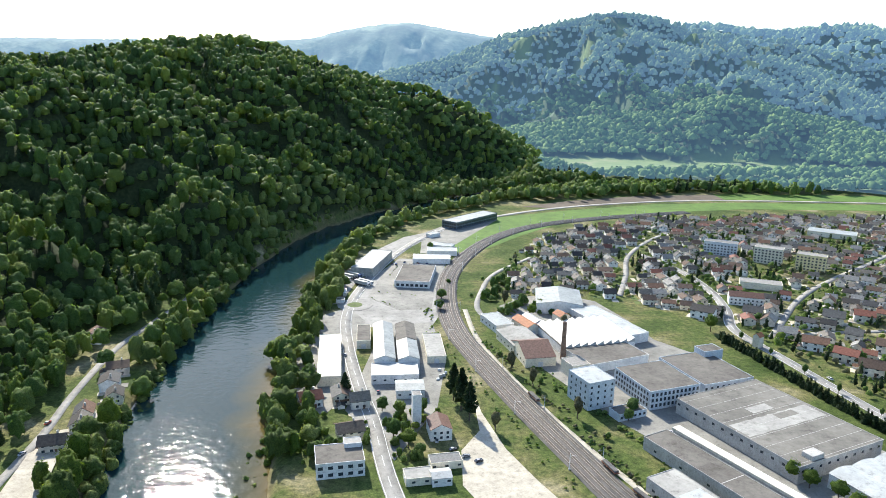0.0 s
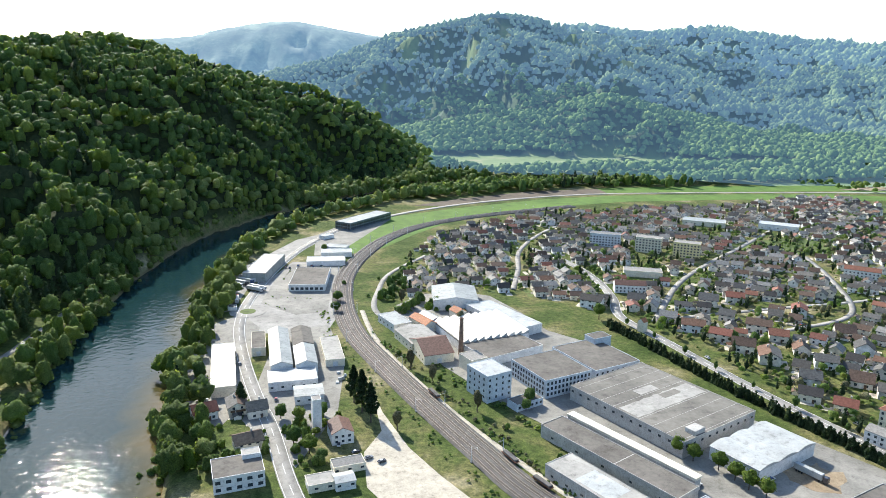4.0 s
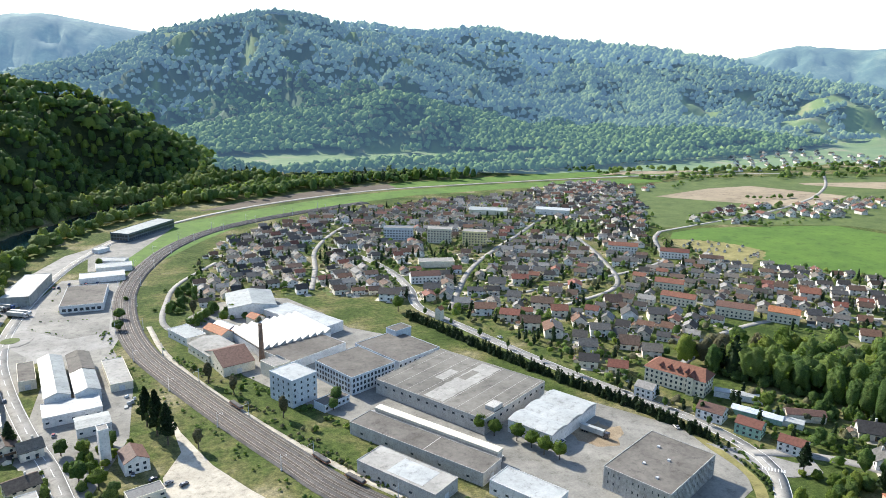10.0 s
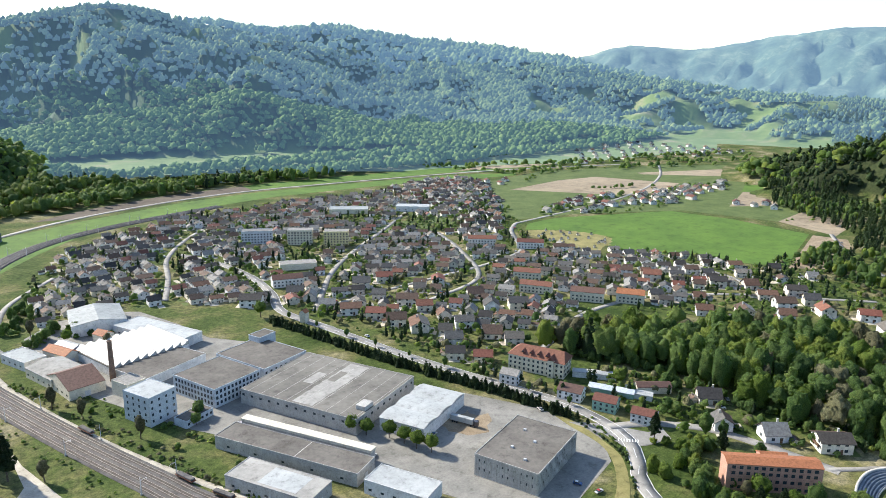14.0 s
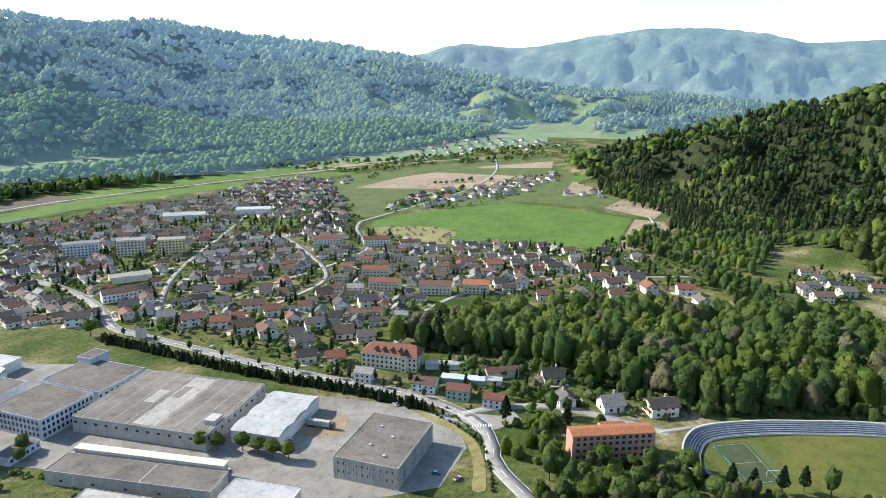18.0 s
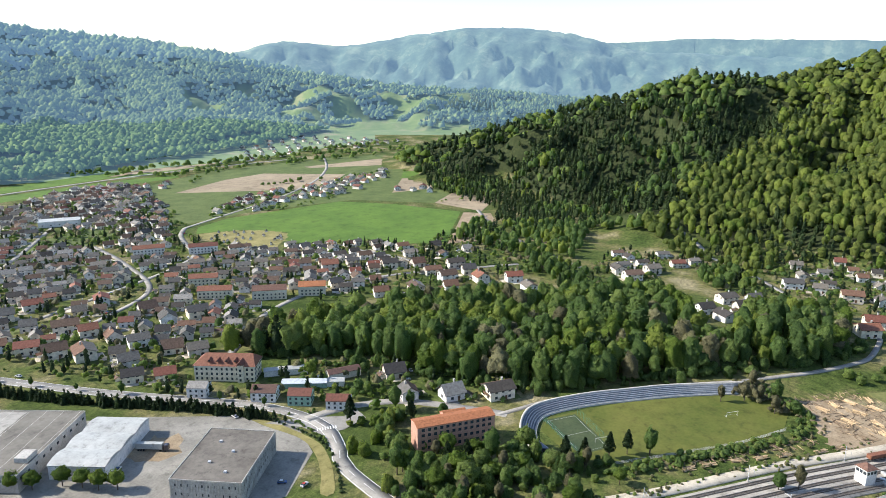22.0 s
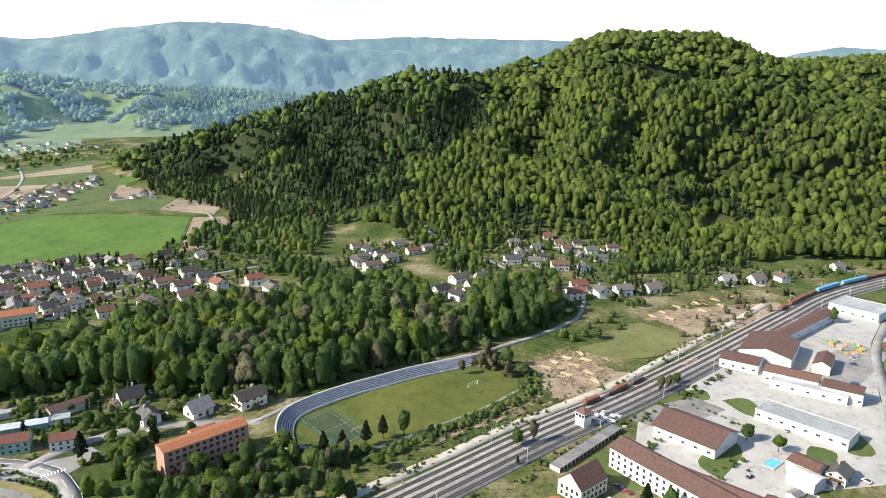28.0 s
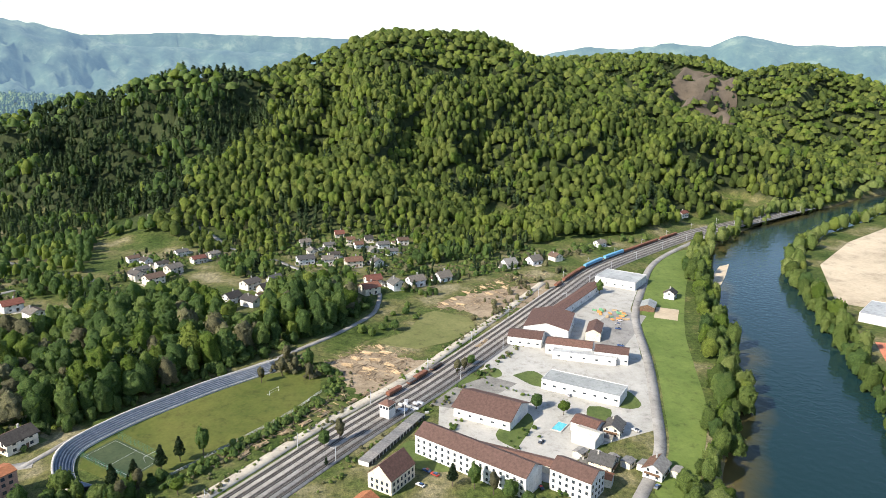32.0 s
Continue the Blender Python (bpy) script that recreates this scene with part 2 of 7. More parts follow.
POOL = surface("pool_water", (0.10, 0.42, 0.50), (0.16, 0.55, 0.62), 0.5, 2.0, 0.1, 0.05)


# ---- building blocks ----
def part(name, data, material, parent=None, label=""):
    """Links a bmesh or a mesh as one object under a thing or a part."""
    if isinstance(data, bmesh.types.BMesh):
        me = bpy.data.meshes.new(name)
        data.to_mesh(me)
        data.free()
    else:
        me = data
    if material and not me.materials:
        me.materials.append(material)
    ob = new(name, me)
    ob.parent = parent
    return tagged(ob, label=label) if label else ob


def thing(name, m, label, category, group="", kind=""):
    ob = new(name)
    ob.matrix_basis = m
    return tagged(ob, label, category, group, kind)


def mesh_np(name, verts, faces, material, tint=None, smooth=False):
    """A mesh from arrays of vertices and of triangles or quads."""
    me = bpy.data.meshes.new(name)
    n, k = faces.shape
    me.vertices.add(len(verts))
    me.vertices.foreach_set("co", np.ascontiguousarray(verts, dtype=np.float32).ravel())
    me.loops.add(n * k)
    me.loops.foreach_set("vertex_index", np.ascontiguousarray(faces, dtype=np.int32).ravel())
    me.polygons.add(n)
    me.polygons.foreach_set("loop_start", np.arange(0, n * k, k, dtype=np.int32))
    if smooth:
        me.polygons.foreach_set("use_smooth", np.ones(n, dtype=bool))
    if tint is not None:
        at = me.attributes.new("tint", "FLOAT", "POINT")
        at.data.foreach_set("value", np.ascontiguousarray(tint, dtype=np.float32))
    me.update(calc_edges=True)
    me.validate()
    me.materials.append(material)
    return me


def add_box(bm, x0, x1, y0, y1, z0, z1):
    v = [bm.verts.new(p) for p in ((x0, y0, z0), (x1, y0, z0), (x1, y1, z0), (x0, y1, z0), (x0, y0, z1), (x1, y0, z1), (x1, y1, z1), (x0, y1, z1))]
    for f in ((3, 2, 1, 0), (4, 5, 6, 7), (0, 1, 5, 4), (1, 2, 6, 5), (2, 3, 7, 6), (3, 0, 4, 7)):
        bm.faces.new([v[i] for i in f])
    return v


def boxes(*dims):
    bm = bmesh.new()
    for d in dims:
        add_box(bm, *d)
    return bm


def bevel_box(x0, x1, y0, y1, z0, z1, r=0.15):
    bm = boxes((x0, x1, y0, y1, z0, z1))
    bmesh.ops.bevel(bm, geom=bm.edges[:], offset=r, segments=1, affect="EDGES")
    return bm


def prism(outline, depth_axis, d0, d1):
    """A solid from an outline in a plane; depth_axis: 'x', 'y' or 'z'."""
    bm = bmesh.new()

    def place(p, d):
        return {"x": (d, p[0], p[1]), "y": (p[0], d, p[1]), "z": (p[0], p[1], d)}[depth_axis]
    a = [bm.verts.new(place(p, d0)) for p in outline]
    b = [bm.verts.new(place(p, d1)) for p in outline]
    n = len(outline)
    bm.faces.new(a)
    bm.faces.new(b[::-1])
    for i in range(n):
        bm.faces.new((a[i], b[i], b[(i + 1) % n], a[(i + 1) % n]))
    bmesh.ops.recalc_face_normals(bm, faces=bm.faces[:])
    return bm


def tube(points, radii, sides=8):
    bm = bmesh.new()
    rings = []
    for p, r in zip(points, radii):
        rings.append([bm.verts.new((p[0] + r * math.cos(2 * math.pi * i / sides), p[1] + r * math.sin(2 * math.pi * i / sides), p[2])) for i in range(sides)])
    for a, b in zip(rings, rings[1:]):
        for i in range(sides):
            bm.faces.new((a[i], a[(i + 1) % sides], b[(i + 1) % sides], b[i]))
    bm.faces.new(rings[0][::-1])
    bm.faces.new(rings[-1])
    return bm


def glide(points, step=6.0):
    """A smooth line through some points (Catmull-Rom), as an array with even steps."""
    p = np.array(points, float)
    p = np.vstack([2 * p[0] - p[1], p, 2 * p[-1] - p[-2]])
    out = []
    for i in range(1, len(p) - 2):
        n = max(2, int(np.linalg.norm(p[i + 1] - p[i]) / step))
        t = np.linspace(0, 1, n, endpoint=False)[:, None]
        a, b, c, d = p[i - 1], p[i], p[i + 1], p[i + 2]
        out.append(0.5 * (2 * b + (c - a) * t + (2 * a - 5 * b + 4 * c - d) * t ** 2 + (3 * b - a - 3 * c + d) * t ** 3))
    out.append(p[-2:-1])
    return np.vstack(out)


def normals_of(line):
    d = np.gradient(line, axis=0)
    d /= np.linalg.norm(d, axis=1)[:, None]
    return np.stack([d[:, 1], -d[:, 0]], 1)


def near_line(x, y, line):
    """Distance to a line's points, and the index of the nearest."""
    best = np.full(x.shape, 1e9)
    which = np.zeros(x.shape, int)
    for k, (px, py) in enumerate(line):
        d = (x - px) ** 2 + (y - py) ** 2
        m = d < best
        best[m], which[m] = d[m], k
    return np.sqrt(best), which


def near_path(x, y, pts):
    """Distance to a broken line, and the values of its further columns at the nearest place."""
    best = np.full(x.shape, 1e9)
    vals = np.zeros((pts.shape[1] - 2, *x.shape))
    for p, q in zip(pts[:-1], pts[1:]):
        ex, ey = q[0] - p[0], q[1] - p[1]
        t = np.clip(((x - p[0]) * ex + (y - p[1]) * ey) / (ex * ex + ey * ey), 0, 1)
        d = np.hypot(x - p[0] - ex * t, y - p[1] - ey * t)
        m = d < best
        best[m] = d[m]
        for k in range(len(vals)):
            vals[k][m] = p[k + 2] + (q[k + 2] - p[k + 2]) * t[m]
    return best, vals


def inside(x, y, poly):
    poly = np.array(poly, float)
    r = np.zeros(np.shape(x), bool)
    for (x0, y0), (x1, y1) in zip(poly, np.roll(poly, -1, 0)):
        c = (y0 > y) != (y1 > y)
        r ^= c & (x < (x1 - x0) * (y - y0) / ((y1 - y0) or 1e-9) + x0)
    return r


# ---- lie of the land ----
EYE_Z = 180.0


def crest(*rows):
    """Crest points from bearing (degrees), range (m), rise seen from the hover point (degrees) and flank width (m)."""
    return [(d * math.sin(radians(b)), d * math.cos(radians(b)), EYE_Z + d * math.tan(radians(e)), w) for b, d, e, w in rows]


HILLS = [
    crest((-75, 1000, 1.5, 650), (-45, 1000, 0.8, 600), (-31, 1040, -0.3, 540), (-26.8, 1080, 0.0, 520), (-23, 1130, 0.9, 500), (-19.4, 1200, 1.25, 500), (-15.4, 1270, 1.5, 500), (-13.4, 1290, 1.15, 490), (-11.4, 1310, 0.5, 480), (-7.1, 1340, -0.85, 440), (-2.7, 1350, -1.8, 390), (0.9, 1340, -2.9, 330), (4, 1320, -4.8, 240), (7.3, 1290, -7.6, 130)),
    crest((-8, 3000, -1.5, 900), (1.2, 3000, 0.9, 1100), (4.6, 3000, 2.25, 1200), (8, 3000, 2.95, 1250), (12.1, 3000, 3.9, 1300), (15, 3050, 3.4, 1250), (16.8, 3100, 2.8, 1200), (22, 3300, 2.2, 1000)),
    crest((4, 1350, -7.4, 110), (6.2, 1520, -6.6, 190), (8.4, 1700, -4.9, 340), (13.3, 1850, -3.6, 420), (18.3, 1900, -3.1, 430), (20.9, 1950, -2.0, 480), (24, 2000, -2.5, 470), (27.9, 2000, -3.3, 450), (32.6, 1980, -4.4, 400), (38, 2000, -4.6, 400), (43, 2000, -4.6, 380), (46.5, 1950, -5.2, 260)),
    crest((12.5, 2900, 3.5, 700), (19.4, 2500, 1.3, 600), (22.9, 2500, 1.1, 600), (26.4, 2450, 0.1, 560), (29, 2400, -1.1, 520), (31.6, 2350, -2.3, 460)),
    crest((14, 4000, 2.6, 900), (19.2, 3900, 3.15, 1100), (23.7, 3900, 2.65, 1100), (28.4, 3900, 3.1, 1200), (31.5, 3850, 2.6, 1200), (35, 3800, 2.15, 1150), (39.3, 3700, 1.85, 1150), (43.7, 3500, 1.1, 1000), (47, 3300, 0.6, 900), (49.7, 3200, -0.05, 800), (53.9, 3100, -0.6, 760), (58.3, 3000, -1.2, 720), (62.7, 2950, -1.55, 700), (67, 2900, -1.7, 700), (72.8, 2800, -2.2, 700), (79, 2700, -2.8, 600)),
    crest((37, 3500, 1.6, 800), (42, 2700, -1.3, 600), (46, 2150, -4.0, 380)),
    crest((63.5, 1800, -6.6, 120), (65.8, 1650, -6.0, 200), (69, 1500, -4.5, 300), (73.9, 1420, -2.9, 370), (78.7, 1370, -1.8, 420), (81.8, 1340, -0.9, 430), (84.4, 1320, -0.4, 430), (87.6, 1360, -0.6, 420), (90, 1450, -1.0, 400)),
    crest((89.8, 1560, -0.4, 420), (92.7, 1480, 0.4, 560), (96.6, 1470, 2.1, 680), (98.8, 1470, 2.45, 700), (105.4, 1440, 2.2, 700), (107.6, 1420, 1.15, 680), (112, 1390, -0.1, 640), (116.3, 1340, -1.6, 590), (120.6, 1320, -3.2, 540), (125.6, 1330, -5.1, 440), (128.4, 1380, -6.0, 380), (134, 1480, -6.8, 300)),
    crest((96, 1470, 1.9, 520), (92.5, 1300, -1.2, 400), (89.7, 1150, -4.4, 330), (85.4, 970, -7.4, 230), (83.5, 890, -10.0, 140)),
    crest((100, 1470, 2.4, 600), (98, 1150, -2.0, 400), (95, 960, -7.2, 220)),
    crest((106, 2100, 0.3, 500), (110, 2100, 0.5, 600), (115, 2100, 0.9, 650), (120, 2100, 0.9, 650), (123.2, 2050, 0.4, 600), (124.8, 2050, -0.4, 560), (128.4, 2050, 0.3, 600), (131.3, 2050, -0.4, 560), (133.7, 2000, -1.2, 520), (141, 2000, -2.4, 450)),
    crest((150, 2600, 1.2, 900), (185, 2700, 1.8, 1000), (220, 2500, 2.0, 1000), (250, 2100, 2.2, 900), (270, 1500, 1.6, 800), (285, 1000, 1.5, 620)),
    crest((-34, 4650, 1.5, 700), (-27.6, 4650, 1.7, 700), (-20, 4650, 1.8, 700), (-11.4, 4650, 2.05, 700), (-7.2, 4650, 2.95, 900), (-2.8, 4650, 3.5, 1000), (0.7, 4650, 2.98, 900), (4.2, 4650, 2.48, 800), (10, 4650, 1.8, 700)),
    crest((40, 4450, 1.3, 700), (43.4, 4450, 1.4, 700), (47.3, 4450, 1.15, 700), (51.2, 4450, 2.15, 800), (56, 4450, 1.9, 800), (60.8, 4450, 2.65, 900), (63.8, 4400, 3.2, 1000), (66.7, 4400, 3.48, 1050), (70.7, 4400, 3.38, 1050), (74.6, 4400, 2.85, 950), (78.4, 4400, 1.85, 800), (84.2, 4400, 1.55, 700), (92, 4400, 1.3, 600)),
    crest((74, 4860, 2.2, 300), (78.3, 4860, 2.35, 300), (82, 4860, 2.57, 300), (88, 4860, 2.5, 300), (93.9, 4860, 2.4, 300), (100, 4860, 2.0, 300)),
    crest((105, 4500, 1.0, 600), (109.6, 4500, 1.3, 700), (113.8, 4500, 1.95, 750), (116.7, 4500, 1.75, 700), (119.1, 4500, 2.26, 800), (122.3, 4500, 1.94, 750), (124.5, 4500, 2.78, 850), (127.5, 4500, 2.1, 750), (133.3, 4500, 1.9, 700), (145, 4500, 1.9, 700)),
    crest((66, 520, -18.6, 70), (78, 500, -19.2, 90), (88, 500, -19.2, 90), (95, 560, -17.5, 80)),
]
HILLS = [glide(h, 90.0) for h in HILLS]

RIVER = glide([(1500, 1290), (1100, 1240), (750, 1215), (450, 1190), (230, 1150), (90, 1070), (-10, 960), (-72, 880), (-118, 780), (-138, 660), (-141, 560), (-138, 430), (-128, 340), (-114, 275), (-92, 120), (-30, -40), (90, -135), (224, -217), (289, -268), (348, -306), (447, -358), (531, -402), (600, -444), (660, -505), (735, -610), (800, -740), (880, -900), (960, -1200)], 12.0)


BANK_LANE = glide([(-188, 200), (-190, 240), (-193, 279), (-197, 322), (-204, 363), (-210, 428), (-206, 475), (-200, 540)], 12.0)
RAIL_BENCH = glide([(531, -222), (591, -280), (651, -363), (714, -461), (760, -560), (830, -700)], 12.0)
MEANDER = np.vstack([RIVER[::3], [(3000, -1200), (3000, 1290)]])
OUTER = (0, 1, 2, 3)


def river_half(i):
    s = i / (len(RIVER) - 1)
    return np.where(s < 0.42, 30.0, np.where(s < 0.62, 33.0, np.where(s < 0.7, 34.0, 34.0)))


def wobble(x, y, size, seed, octaves=5):
    """Smooth unevenness between about -1 and 1."""
    r = np.random.RandomState(seed)
    z = np.zeros(np.shape(x))
    total = 0.0
    for k in range(octaves):
        f, amp = 2 ** k / size, 0.62 ** k
        for _ in range(3):
            a, p, q = r.uniform(0, 2 * math.pi, 3)
            u, v = (x * math.cos(a) + y * math.sin(a)) * f * 2 * math.pi, (y * math.cos(a) - x * math.sin(a)) * f * 2 * math.pi
            z = z + amp * np.sin(u + p + 0.8 * np.sin(0.7 * v)) * np.cos(v * 0.9 + q + 0.8 * np.sin(0.6 * u))
        total += amp * 1.15
    return z / total


def land(x, y, skip=()):
    """Height of the ground at arrays of x and y; skip: ridges left out."""
    x, y = np.asarray(x, float), np.asarray(y, float)
    z = np.zeros(x.shape)
    rough = 1 + 0.13 * wobble(x, y, 420.0, 3)
    bend = inside(x, y, MEANDER)
    for n, h in enumerate(HILLS):
        if n in skip:
            continue
        cx, cy, r = h[:, 0].mean(), h[:, 1].mean(), 0
        r = np.hypot(h[:, 0] - cx, h[:, 1] - cy).max() + h[:, 3].max() * 1.1
        m = (np.hypot(x - cx, y - cy) < r) & ~(bend & (n in OUTER))
        if not m.any():
            continue
        d, (zc, wc) = near_path(x[m], y[m], h)
        u = np.clip(d / wc * (1 + (rough[m] - 1) * np.clip(d / 150.0, 0, 1)), 0, 1)
        deep, size = {0: (20.0, 320.0), 1: (130.0, 800.0), 2: (46.0, 440.0), 3: (100.0, 640.0), 4: (130.0, 860.0), 5: (80.0, 560.0)}.get(n, (30.0, 380.0))
        gully = np.minimum(0.38 * zc, deep) * (0.75 - 2.2 * np.sqrt(wobble(x[m], y[m], size, 17, 2) ** 2 + 0.004)) * np.sin(np.pi * u)
        z[m] = np.maximum(z[m], zc * (0.55 * (1 - u) + 0.45 * 0.5 * (1 + np.cos(np.pi * u))) + np.where(zc > 60, gully, 0))
    z += np.clip(z / 60.0, 0, 1) * 4.0 * wobble(x, y, 110.0, 5)
    bench = (np.abs(x + 200) < 90) & (y > 120) & (y < 640)
    if bench.any():
        dl, _ = near_line(x[bench], y[bench], BANK_LANE)
        z[bench] *= np.clip((dl - 9) / 45.0, 0, 1)
    bench = (x > 520) & (x < 950) & (y < -190) & (y > -760)
    if bench.any():
        dl, _ = near_line(x[bench], y[bench], RAIL_BENCH)
        z[bench] *= np.clip((dl - 18) / 50.0, 0, 1)
    d, k = near_line(x, y, RIVER)
    hw = river_half(k)
    bank = np.clip((d - hw) / 13.0, 0, 1)
    bank = bank * bank * (3 - 2 * bank)
    z = z * np.clip((d - hw) / 60.0, 0, 1) ** 0.5 - 9.0 * (1 - bank)
    return z


def remote(x, y):
    """Where the ground belongs to the ranges many kilometres off."""
    r = np.hypot(x, y)
    return (r > 3000) & ((r > 4080) | (land(x, y) > land(x, y, (12, 13, 14, 15)) + 3.0))


def at_az(b, d):
    return (d * math.sin(radians(b)), d * math.cos(radians(b)))


def ground_mesh():
    nr, na = 200, 540
    r = 60.0 * (4960.0 / 60.0) ** (np.arange(nr) / (nr - 1))
    inner, outer = np.linspace(-40, 142, 420, endpoint=False), np.linspace(142, 320, na - 420, endpoint=False)
    az = np.radians(np.concatenate([inner, outer]))
    rr, aa = np.meshgrid(r, az, indexing="ij")
    x, y = (rr * np.sin(aa)).ravel(), (rr * np.cos(aa)).ravel()
    z = land(x, y)
    v = np.vstack([np.stack([x, y, z], 1), [[0, 0, 0]]])
    i, j = np.meshgrid(np.arange(nr - 1), np.arange(na), indexing="ij")
    a, b = (i * na + j).ravel(), (i * na + (j + 1) % na).ravel()
    q = np.stack([a, b, b + na, a + na], 1)
    t = np.stack([np.arange(na), np.full(na, nr * na), (np.arange(na) + 1) % na], 1)
    tri = np.vstack([q[:, [0, 2, 1]], q[:, [0, 3, 2]], t])
    return v, tri, (r, az, z.reshape(nr, na))


gv, gf, (GR, GA, GZ) = ground_mesh()


def forest_floor():
    """Grass and garden soil on the plain, leaf litter and woods on the slopes."""
    m, nt, b = nodes_of("ground_cover")
    geo = nt.nodes.new("ShaderNodeNewGeometry")
    sep = nt.nodes.new("ShaderNodeSeparateXYZ")
    nt.links.new(geo.outputs["Position"], sep.inputs[0])
    n1, n2, n3 = noise_at(nt, 0.02, 6, coords="World"), noise_at(nt, 0.3, 5, coords="World"), noise_at(nt, 0.008, 6, 0.7, coords="World")
    grass = ramp(nt, n1.outputs[0], (0.33, (0.040, 0.066, 0.017)), (0.47, (0.078, 0.104, 0.032)), (0.56, (0.140, 0.136, 0.062)), (0.66, (0.26, 0.23, 0.155)))
    grass = mix(nt, 0.9, grass, ramp(nt, n2.outputs[0], (0.3, (0.42, 0.45, 0.4)), (0.5, (0.95, 0.95, 0.9)), (0.72, (1.5, 1.4, 1.2))), "MULTIPLY")
    n4 = noise_at(nt, 1.1, 5, 0.7, coords="World")
    grass = mix(nt, 0.8, grass, ramp(nt, n4.outputs[0], (0.35, (0.5, 0.55, 0.45)), (0.65, (1.35, 1.3, 1.2))), "MULTIPLY")
    woods = ramp(nt, n2.outputs[0], (0.35, (0.022, 0.032, 0.013)), (0.7, (0.050, 0.060, 0.024)))
    slope = nt.nodes.new("ShaderNodeMapRange")
    slope.inputs["From Min"].default_value, slope.inputs["From Max"].default_value = 4.0, 12.0
    nt.links.new(sep.outputs[2], slope.inputs["Value"])
    low = nt.nodes.new("ShaderNodeMapRange")
    low.inputs["From Min"].default_value, low.inputs["From Max"].default_value = -4.5, -1.5
    nt.links.new(sep.outputs[2], low.inputs["Value"])
    col = mix(nt, slope.outputs[0], grass, woods)
    bed = ramp(nt, n2.outputs[0], (0.3, (0.10, 0.085, 0.04)), (0.7, (0.22, 0.18, 0.09)))
    col = mix(nt, low.outputs[0], bed, col)
    nt.links.new(col, b.inputs["Base Color"])
    b.inputs["Roughness"].default_value = 0.95
    b.inputs["Specular IOR Level"].default_value = 0.1
    bump(nt, b, n2.outputs[0], 0.6, 1.5)
    return m


GROUND = forest_floor()
far_face = remote(gv[:, 0], gv[:, 1])[gf].all(1)  # the ranges many kilometres off
g_r, g_b = np.hypot(gv[gf, 0], gv[gf, 1]).min(1), np.degrees(np.arctan2(gv[gf, 0], gv[gf, 1])).min(1)
near_face = (g_r <= 2080.0) & ~((g_r > np.where(g_b > 6.5, 1300.0, 1480.0)) & (g_b > -4) & (g_b < 58.0) & (gv[gf, 1].min(1) > 1000))
ground = part("ground", mesh_np("ground", gv, gf[~far_face & near_face], GROUND, smooth=True), None)
tagged(ground, "green valley floor rising into wooded hills on every side", "ground", kind="structure")

# far ranges, many kilometres behind the rest: distance haze put in as blue emission
FAR, fnt, fb = nodes_of("hazed_distant_range")
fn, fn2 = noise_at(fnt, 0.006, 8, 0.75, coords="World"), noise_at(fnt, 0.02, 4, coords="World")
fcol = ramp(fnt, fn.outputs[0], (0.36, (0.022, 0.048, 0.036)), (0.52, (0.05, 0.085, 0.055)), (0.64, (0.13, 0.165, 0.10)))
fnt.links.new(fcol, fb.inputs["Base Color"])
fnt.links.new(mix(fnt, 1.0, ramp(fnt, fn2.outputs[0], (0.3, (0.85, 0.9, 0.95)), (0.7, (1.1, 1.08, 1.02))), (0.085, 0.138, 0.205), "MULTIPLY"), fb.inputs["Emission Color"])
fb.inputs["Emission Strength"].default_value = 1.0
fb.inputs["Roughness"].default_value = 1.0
# the wooded range in the middle distance, paled less: blue emission stands for haze
FAR_WOOD, mnt, mb = nodes_of("middle_range")
mn = noise_at(mnt, 0.05, 5, 0.7, coords="World")


def wood_tone(nt, n, *stops):
    """Tone by stand (noise) and by tree (attribute tint)."""
    a_ = nt.nodes.new("ShaderNodeAttribute")
    a_.attribute_name = "tint"
    m_ = nt.nodes.new("ShaderNodeMath")
    m_.operation = "MULTIPLY_ADD"
    nt.links.new(a_.outputs["Fac"], m_.inputs[0])
    m_.inputs[1].default_value = 0.6
    nt.links.new(n.outputs[0], m_.inputs[2])
    return ramp(nt, m_.outputs[0], *stops)


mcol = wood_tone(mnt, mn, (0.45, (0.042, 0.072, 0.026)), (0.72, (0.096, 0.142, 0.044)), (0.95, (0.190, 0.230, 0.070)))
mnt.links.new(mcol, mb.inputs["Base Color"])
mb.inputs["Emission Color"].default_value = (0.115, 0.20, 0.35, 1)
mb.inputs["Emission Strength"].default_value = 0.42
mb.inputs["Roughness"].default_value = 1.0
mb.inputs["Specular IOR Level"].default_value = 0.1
# stronger emission for the woods farther back, as thicker haze
FAR_WOOD_HAZIER = FAR_WOOD.copy()
FAR_WOOD_HAZIER.name = "farther_range"
FAR_WOOD_HAZIER.node_tree.nodes["Principled BSDF"].inputs["Emission Strength"].default_value = 0.56
# woods at the valley edge: a faint blue haze painted in by emission
EDGE_WOOD, ent, eb = nodes_of("hazed_valley_edge")
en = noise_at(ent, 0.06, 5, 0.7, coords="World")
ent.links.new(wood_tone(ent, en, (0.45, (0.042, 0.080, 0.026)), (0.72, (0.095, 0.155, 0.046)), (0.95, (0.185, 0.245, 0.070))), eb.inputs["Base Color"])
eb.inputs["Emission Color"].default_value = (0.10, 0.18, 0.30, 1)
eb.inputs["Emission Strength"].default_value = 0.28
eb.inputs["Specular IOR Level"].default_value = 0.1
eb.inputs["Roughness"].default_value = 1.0


